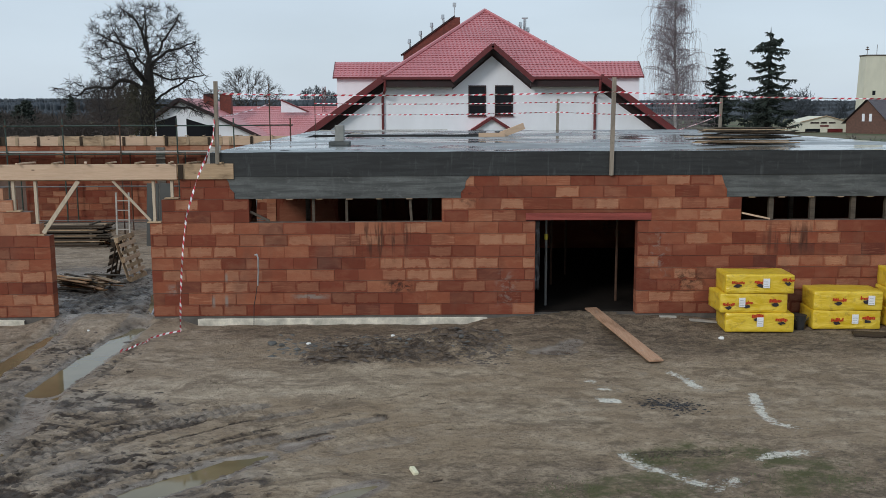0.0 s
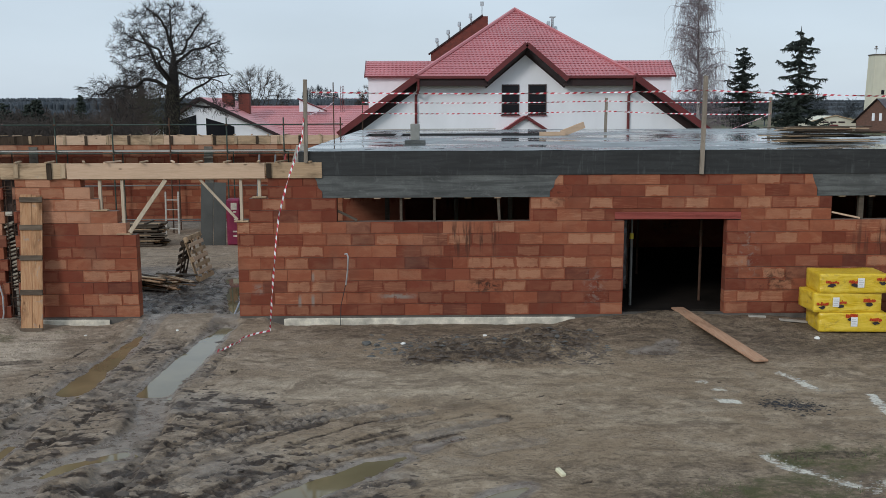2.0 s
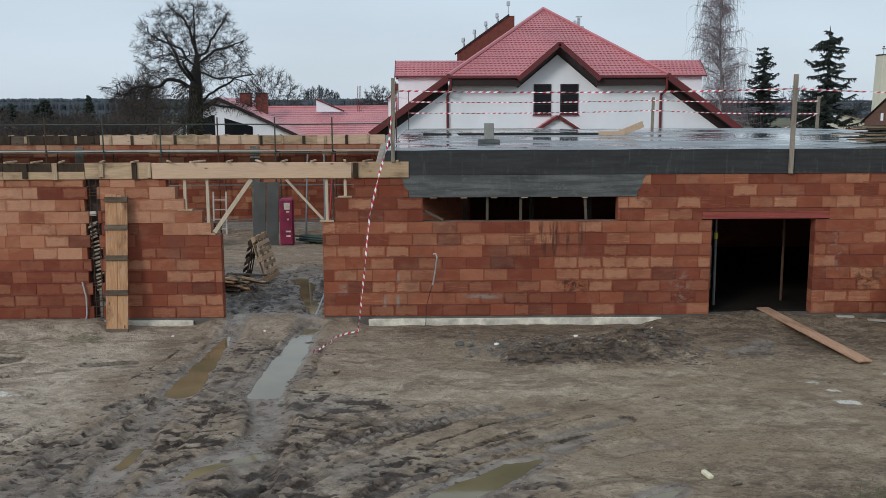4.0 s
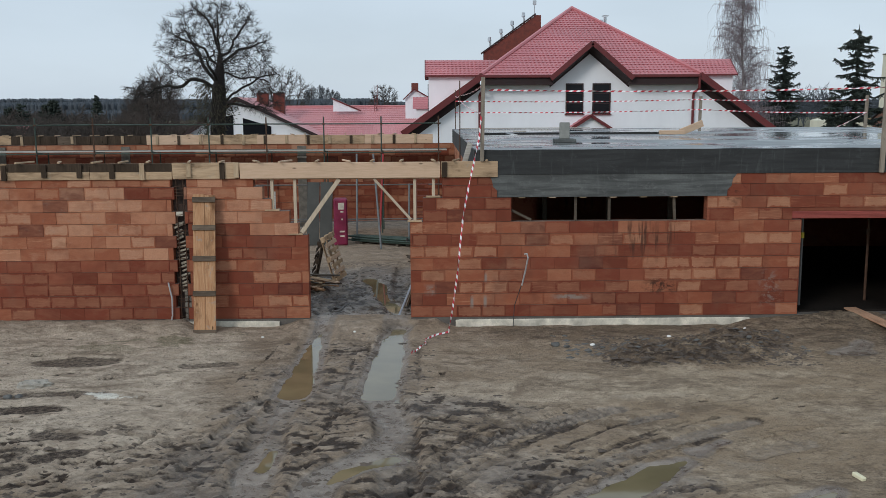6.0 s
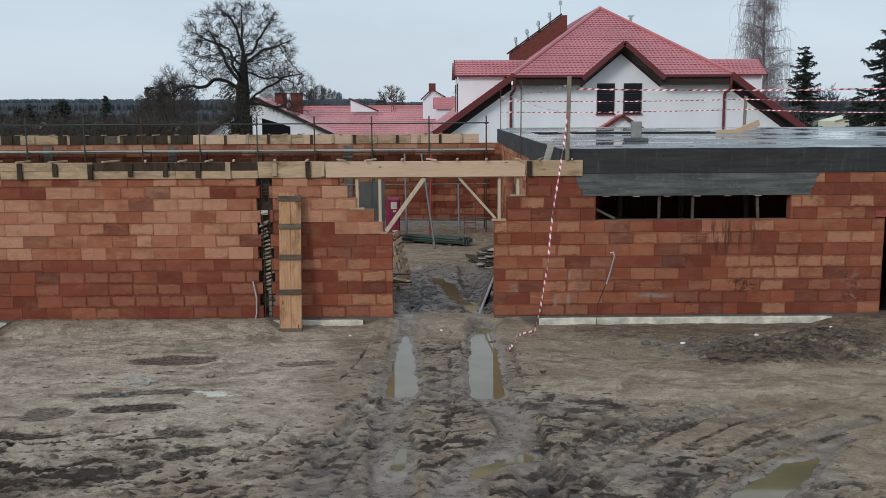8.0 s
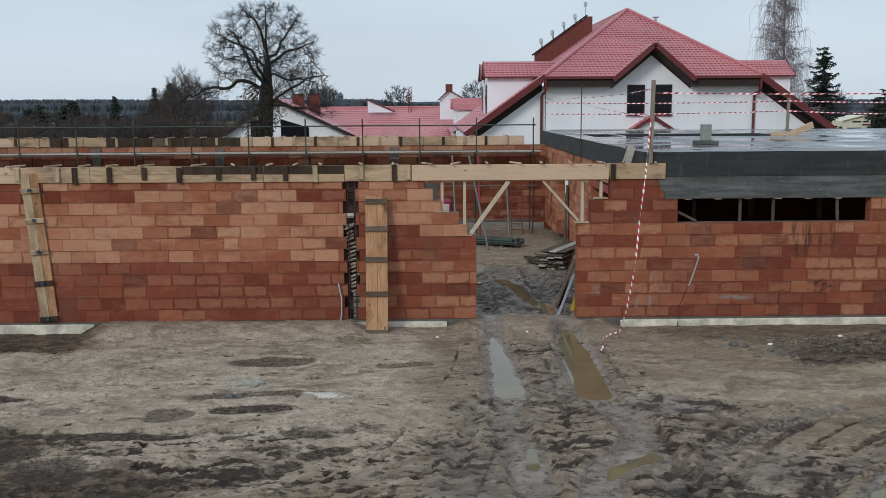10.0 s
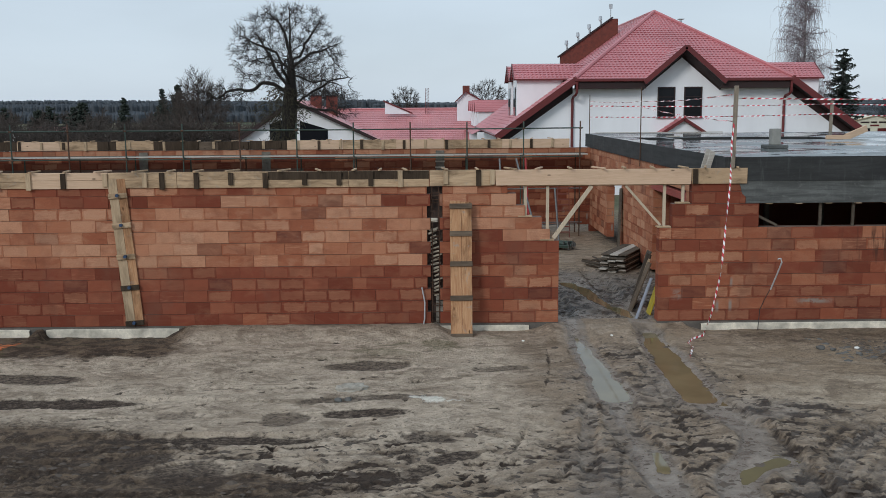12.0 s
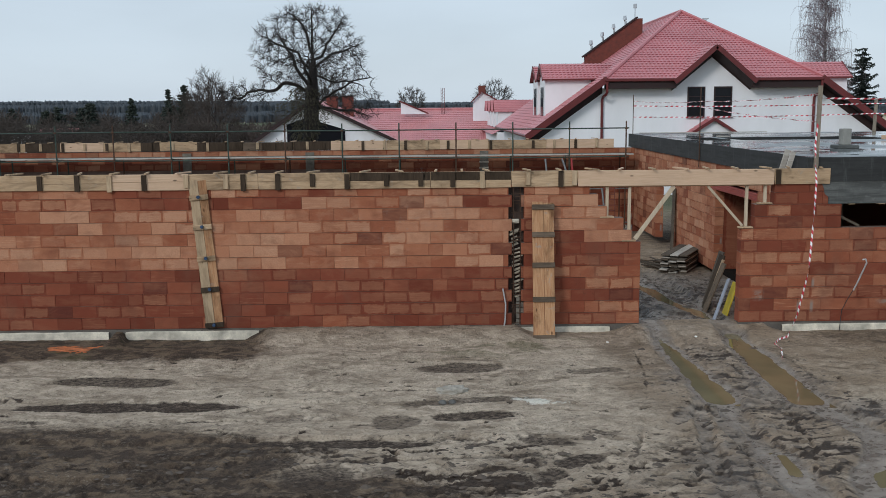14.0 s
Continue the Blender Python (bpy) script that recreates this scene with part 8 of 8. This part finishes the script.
tape([(1.42, 17.2, 4.66), (1.27, 7.7, 4.6), (1.46, 0.0, 4.7)], "red and white tape along the slab side", 0.05, seed=5)
tape([(1.27, 7.7, 4.45), (1.46, 0.0, 4.15)], "red and white tape low along the slab side", 0.05, seed=6)
tape([(16.9, 16.72, 4.0), (14.6, 14.0, 3.5)], "red and white tape end trailing on the slab", 0.02, seed=7)

# ---- yellow insulation packs by the wall ----
def foil_material():
    mat, n, l, p = nodes_of("yellow_printed_foil")
    big = noise_node(n, l, 3, 5, 0.6, object_vec(n, l), 1.0)
    c = mix_node(n, l, range_node(n, l, big.outputs[0], 0.35, 0.7), (0.68, 0.45, 0.020), (0.78, 0.57, 0.07))
    dirt = noise_node(n, l, 7, 4, 0.7, object_vec(n, l))
    c = mix_node(n, l, range_node(n, l, dirt.outputs[0], 0.56, 0.75, 0.0, 0.6), c, (0.27, 0.17, 0.05))
    l.new(c, p.inputs["Base Color"])
    p.inputs["Roughness"].default_value = 0.3
    fold_n = noise_node(n, l, 2.6, 4, 0.5, object_vec(n, l, (0.8, 1, 2.2)), 1.2)
    bump_node(n, l, p, fold_n.outputs[0], 0.6, 0.06)
    return mat


YELLOW = foil_material()
PAPER = plain("white_paper", (0.80, 0.80, 0.80), 0.6, 0, 0.08, 6, 0)
PRINT_RED = plain("red_print", (0.50, 0.05, 0.01), 0.4, 0, 0.2, 8, 0)
PRINT_BLACK = plain("black_print", (0.03, 0.025, 0.03), 0.4, 0, 0.2, 8, 0)


def pack_mesh(w, d, h, seed):
    """A bundle of sheets in tight foil: bulging sides, creased rims."""
    bm = bmesh.new()
    box(bm, -w / 2, w / 2, -d / 2, d / 2, 0, h, chamfer=0.014)
    bmesh.ops.subdivide_edges(bm, edges=[e for e in bm.edges if e.calc_length() > 0.2], cuts=7, use_grid_fill=True)
    for v in bm.verts:
        k = noise.noise(Vector((v.co.x * 3 + seed, v.co.y * 3, v.co.z * 9))) * 0.016
        if 0.02 < v.co.z < h - 0.02:
            v.co.y += k + (0.012 * math.sin(v.co.z * 60) * 0.4 if abs(v.co.y) > d * 0.4 else 0)
            v.co.x += k * 0.6
        elif v.co.z > h - 0.02:
            v.co.z += k * 0.8
    for fa in bm.faces:
        fa.smooth = True
    return bm


def insulation_pack(x, y, z, turn, seed, label, sheet_x=0.1, prints=((-0.42, 0.15), (0.02, 0.14), (0.42, 0.2))):
    w, d, h = 1.36, 0.78, 0.385
    f = thing("insulation_pack", pose(x, y, z, 0, 0, turn), label, "insulation pack", "yellow insulation packs")
    part("wrapping", pack_mesh(w, d, h, seed), YELLOW, f)
    prng = random.Random(seed * 7)
    for px, pz in prints:
        bm = bmesh.new()
        x = px - 0.12
        while x < px + 0.11:
            wd, lo, hi = prng.uniform(0.018, 0.05), pz + prng.uniform(0.035, 0.06), pz + prng.uniform(0.085, 0.125)
            prism(bm, [(x, lo), (x + wd, lo + prng.uniform(-0.008, 0.012)), (x + wd * 1.1, hi), (x + 0.004, hi - prng.uniform(0.0, 0.012))], -d / 2 - 0.022, -d / 2 - 0.018)
            x += wd + 0.003
        part("red_print", bm, PRINT_RED, f, "red printed mark")
        bm = bmesh.new()
        ring = [(px + 0.085 * math.cos(a) * prng.uniform(0.55, 1.1), pz + 0.005 + 0.045 * math.sin(a) * prng.uniform(0.4, 1.1)) for a in [6.2832 * k / 11 for k in range(11)]]
        prism(bm, ring, -d / 2 - 0.0215, -d / 2 - 0.018)
        part("black_print", bm, PRINT_BLACK, f, "black printed mark")
    bm = bmesh.new()
    box(bm, sheet_x - 0.065, sheet_x + 0.065, -d / 2 - 0.027, -d / 2 - 0.023, 0.12, 0.31)
    s = part("sheet_label", bm, PAPER, f, "white paper label")
    for k in range(4):
        bm = bmesh.new()
        box(bm, sheet_x - 0.05, sheet_x + 0.05 - 0.02 * (k % 2), -d / 2 - 0.030, -d / 2 - 0.0285, 0.15 + 0.035 * k, 0.158 + 0.035 * k)
        part("print_bar", bm, GREYPIPE, s)
    return f


gz1 = ground_z(12.4, -0.7)
insulation_pack(12.42, -0.72, gz1 + 0.0, -3, 1, "yellow foil pack of insulation at the bottom of a stack", 0.0, ((-0.05, 0.26), (0.42, 0.18)))
insulation_pack(12.28, -0.66, gz1 + 0.39, 1, 2, "yellow foil pack of insulation in the middle of a stack", -0.25, ((-0.52, 0.1), (-0.15, 0.13), (0.42, 0.16)))
insulation_pack(12.40, -0.68, gz1 + 0.78, -2, 3, "yellow foil pack of insulation on top of a stack", 0.12, ((-0.45, 0.15), (0.0, 0.16), (0.55, 0.2)))
gz2 = ground_z(14.2, -0.6)
insulation_pack(14.24, -0.55, gz2, -2, 4, "yellow foil pack of insulation at the bottom of a low stack", 0.16, ((-0.2, 0.12), (0.42, 0.16)))
insulation_pack(14.26, -0.56, gz2 + 0.39, -4, 5, "yellow foil pack of insulation on a low stack", 2.0 - 1.55, ((-0.2, 0.14), (0.35, 0.18)))
gz3 = ground_z(15.8, -0.6)
for k in range(3):
    insulation_pack(15.78 + 0.03 * k, -0.55, gz3 + 0.39 * k, 1 - k, 6 + k, "yellow foil pack of insulation in the outer stack", -0.2)
f = thing("bucket", pose(13.32, -0.80, ground_z(13.32, -0.80)), "black plastic mortar bucket by the packs", "bucket")
bm = bmesh.new()
tube(bm, [(0, 0, 0.0), (0, 0, 0.28), (0, 0, 0.3)], [0.10, 0.135, 0.145], 16)
part("body", bm, plain("black_plastic", (0.025, 0.025, 0.027), 0.5, 0, 0.3, 6), f)
bm = bmesh.new()
tube(bm, [(0.14 * math.cos(a), 0.14 * math.sin(a) * 0.4 - 0.13, 0.28 - 0.1 * math.sin(a)) for a in [math.pi * i / 10 for i in range(11)]], 0.006, 5)
part("handle", bm, STEEL, f)

# ---- loose things on the ground ----
def lying_board(x0, y0, x1, y1, w, mat, label, lift=0.03, name="plank"):
    bm = bmesh.new()
    beam(bm, (x0, y0, ground_z(x0, y0) + lift), (x1, y1, ground_z(x1, y1) + lift), w, 0.035, 0.005)
    return tagged(part(name, bm, mat), label, "plank", "planks on the ground")


lying_board(9.25, 0.35, 9.82, -3.25, 0.27, PINE_Y, "long pale plank laid from the doorway onto the mud", 0.05)
lying_board(14.2, -1.3, 16.6, -2.0, 0.35, DARKWOOD, "dark wet plank half sunk in the mud", 0.03)
lying_board(11.2, -0.35, 11.75, -0.4, 0.12, PALEPLANK, "pale offcut lying at the wall foot", 0.02)
lying_board(10.6, -0.2, 10.95, -0.22, 0.10, PALEPLANK, "pale offcut lying at the wall foot", 0.02)
bm = bmesh.new()
box(bm, -0.035, 0.035, -0.09, 0.09, 0, 0.055, pose(5.58, -8.25, ground_z(5.58, -8.25) - 0.01, 6, 4, 20), 0.012)
tagged(part("foam_scrap", bm, plain("yellowish_foam", (0.68, 0.63, 0.44), 0.8, 0, 0.15, 9, 0.3)), "yellowish scrap of foam lying on the mud", "scrap")


def stone(x, y, r, mat, label, seed, name="stone"):
    bm = bmesh.new()
    bmesh.ops.create_icosphere(bm, subdivisions=2, radius=r)
    for v in bm.verts:
        v.co *= 1 + 0.35 * noise.noise(v.co * (1.4 / r) + Vector((seed, 0, 0)))
        v.co.z *= 0.6
    ob = part(name, bm, mat)
    ob.matrix_basis = pose(x, y, ground_z(x, y) + r * 0.25, 0, 0, seed * 40)
    return tagged(ob, label, "stone", "stones on the mud")


ROCK = plain("grey_rubble", (0.115, 0.112, 0.105), 0.85, 0, 0.3, 6, 0.4, 0.02)
for k, (x, y, r) in enumerate(((-6.25, -4.65, 0.07), (-6.1, -4.62, 0.06), (2.75, -1.75, 0.09), (2.95, -1.85, 0.06), (3.3, -2.2, 0.06), (3.6, -2.0, 0.05), (4.2, -1.9, 0.05), (5.9, -1.2, 0.07), (6.4, -1.8, 0.06), (5.2, -1.7, 0.05), (7.1, -1.3, 0.06), (4.7, -2.3, 0.04))):
    stone(x, y, r, ROCK, "grey lump of rubble on the mud", k)
bm = bmesh.new()
bmesh.ops.create_icosphere(bm, subdivisions=4, radius=1.0)
for v in bm.verts:
    k = noise.noise(v.co * 2.2 + Vector((3, 0, 0))) * 0.35 + noise.noise(v.co * 6.0) * 0.14
    v.co = Vector((v.co.x * 0.27 * (1 + k), v.co.y * 0.15 * (1 + k), max(-0.02, v.co.z * 0.085 * (1 + 1.6 * k))))
ob = part("crumpled_sack", bm, plain("grey_sack_paper", (0.36, 0.33, 0.28), 0.8, 0, 0.3, 5, 0.5, 0.02))
ob.matrix_basis = pose(-6.1, -4.05, ground_z(-6.1, -4.05) + 0.0, 0, 0, 12)
tagged(ob, "crumpled grey paper sack lying on the mud", "sack")
LIMEMUD = plain("muddied_lime", (0.52, 0.50, 0.46), 0.9, 0, 0.3, 9, 0.2)
LIME = plain("white_lime", (0.75, 0.74, 0.70), 0.9, 0, 0.1, 9, 0.2)
for k, (x, y, r) in enumerate(((3.45, -1.75, 0.05), (5.05, -1.15, 0.045), (6.6, -0.95, 0.03), (-2.9, -0.9, 0.03), (-1.1, -0.8, 0.03), (11.5, -1.55, 0.06))):
    stone(x, y, r, LIME, "white crumb of plaster on the mud", k + 30, "plaster_crumb")


def spill(pts, w, label, mat, seed, density=60, size=1.0):
    """A thin uneven crust of lime along a line: many flat crumbs in one sheet."""
    rng = random.Random(seed)
    bm = bmesh.new()
    for a, b in zip(pts, pts[1:]):
        n = int(math.hypot(b[0] - a[0], b[1] - a[1]) * density)
        for _ in range(n):
            t = rng.random()
            x, y = a[0] + (b[0] - a[0]) * t + rng.gauss(0, w), a[1] + (b[1] - a[1]) * t + rng.gauss(0, w)
            r = size * rng.uniform(0.008, 0.032) * (1 if rng.random() < 0.88 else 2.0)
            z = ground_z(x, y) + 0.006
            k = rng.randint(5, 7)
            ring = [bm.verts.new((x + 1.7 * r * math.cos(6.283 * i / k) * rng.uniform(0.6, 1.2), y + r * math.sin(6.283 * i / k) * rng.uniform(0.6, 1.2), z)) for i in range(k)]
            tip = bm.verts.new((x, y, z + r * 0.3))
            for i in range(k):
                bm.faces.new((ring[i], ring[(i + 1) % k], tip))
    return tagged(part("lime_spill", bm, mat), label, "spill", "lime marks on the ground", "stuff")


for k, run in enumerate(LIME_RUNS):
    spill(run, 0.05, "white lime crumbs scattered on the mud", LIMEMUD, k + 1, 40, 0.4)
TILECHIP = plain("orange_brick_chips", (0.42, 0.13, 0.05), 0.85, 0, 0.3, 9)
spill([(-13.9, -0.9), (-13.2, -1.05)], 0.12, "orange brick chips scattered at the wall", TILECHIP, 7, 160, 1.6)
ASH = plain("black_ash", (0.03, 0.03, 0.033), 0.9, 0, 0.4, 9)
spill([(9.3, -5.5), (9.75, -5.75)], 0.2, "black ash patch scattered on the mud", ASH, 8, 900, 0.5)


CLOD = plain("wet_clods", (0.088, 0.066, 0.050), 0.75, 0, 0.4, 0.8, 0.3, 0.02, True)


def clods(label, area, n, mat, seed, free=0.0):
    """Loose clods on churned mud, in one mesh."""
    rng = random.Random(seed)
    verts, faces = [], []
    base = [(1, 0, 0), (0.3, 0.95, 0), (-0.8, 0.6, 0), (-0.8, -0.6, 0), (0.3, -0.95, 0), (0, 0, 0.5)]
    x0, x1, y0, y1 = area
    while n:
        x, y = rng.uniform(x0, x1), rng.uniform(y0, y1)
        i, j = int(np.argmin(np.abs(gy - y))), int(np.argmin(np.abs(gx - x)))
        if rng.random() > churn[i, j] + 0.1 * dark[i, j] + free:
            continue
        n -= 1
        r = rng.uniform(0.012, 0.05) * (1 if rng.random() < 0.9 else 1.7)
        k = len(verts)
        for bx, by, bz in base:
            verts.append((x + r * 1.5 * bx * rng.uniform(0.6, 1.3), y + r * by * rng.uniform(0.6, 1.3), Z[i, j] - 0.008 + r * bz * rng.uniform(0.6, 1.2)))
        faces += [(k + a, k + (a + 1) % 5, k + 5) for a in range(5)]
    ob = mesh_part("mud_clods", make_mesh("mud_clods", verts, faces), mat)
    return tagged(ob, label, "mud", kind="stuff")


clods("small dark clods on the churned mud", (-16, 8, -9.8, -0.5), 3000, CLOD, 50)
clods("small dark clods in the yard", (-3.5, 1.2, 0.5, 8), 1500, CLOD, 51)
clods("grey rubble and crumbs on the dark heap", (2.7, 7.3, -2.7, -0.9), 200, ROCK, 52, 0.4)
clods("dark lumps of soil on the heap", (3.4, 7.2, -3.3, -1.0), 1500, CLOD, 53, 0.4)
clods("blue-grey rubble crumbs beside the heap", (2.8, 4.3, -2.6, -1.6), 170, ROCK, 54, 0.4)


# ---- weeds at the edge of the yard ----
def weeds(spots, label, seed):
    """Low tufts of grass blades, in one mesh."""
    rng = random.Random(seed)
    verts, faces = [], []
    for x, y, r, n in spots:
        for _ in range(n):
            a, b = x + rng.gauss(0, r), y + rng.gauss(0, r * 0.5)
            z = ground_z(a, b) - 0.005
            t, h = rng.uniform(0, 6.283), rng.uniform(0.015, 0.045)
            dx, dy = math.cos(t), math.sin(t)
            lean = rng.uniform(0.2, 1.1) * h
            k = len(verts)
            verts += [(a - dy * 0.006, b + dx * 0.006, z), (a + dy * 0.006, b - dx * 0.006, z), (a + dx * lean * 0.5 + dy * 0.004, b + dy * lean * 0.5 - dx * 0.004, z + h * 0.7), (a + dx * lean, b + dy * lean, z + h)]
            faces += [(k, k + 1, k + 2), (k, k + 2, k + 3)]
    ob = mesh_part("weeds", make_mesh("weeds", verts, faces), plain("dull_green_grass", (0.125, 0.135, 0.060), 0.8, 0, 0.4, 3, 0))
    return tagged(ob, label, "grass", kind="stuff")


weeds([(8.75, -7.85, 0.22, 220), (9.9, -7.8, 0.25, 120), (8.3, -9.05, 0.6, 220), (7.4, -8.85, 0.35, 90), (10.2, -8.7, 0.5, 200), (11.5, -8.6, 0.7, 200), (9.3, -9.4, 0.8, 200)], "sparse dull green weeds on the mud", 61)

# ---- the blocks of the walls ----
for wall, bricks, pick, rng, y, deep in WALL_JOBS:
    if wall is wall_back:
        lay_blocks(wall, [(z0, z1, max(a, -9.5 if z0 < 2.2 else -24.0), b, s) for z0, z1, a, b, s in bricks], pick, rng, "x", y, deep)
    else:
        lay_blocks(wall, bricks, pick, rng, "x", y, deep)
lay_blocks(wall_side, side_bricks, lambda z, x: BRICK_PALE if (math.sin(x * 91.7 + z * 37.1) * 4375.5) % 1 < 0.75 else BRICK_MIX, srng, "y", SIDE + DEEP / 2)
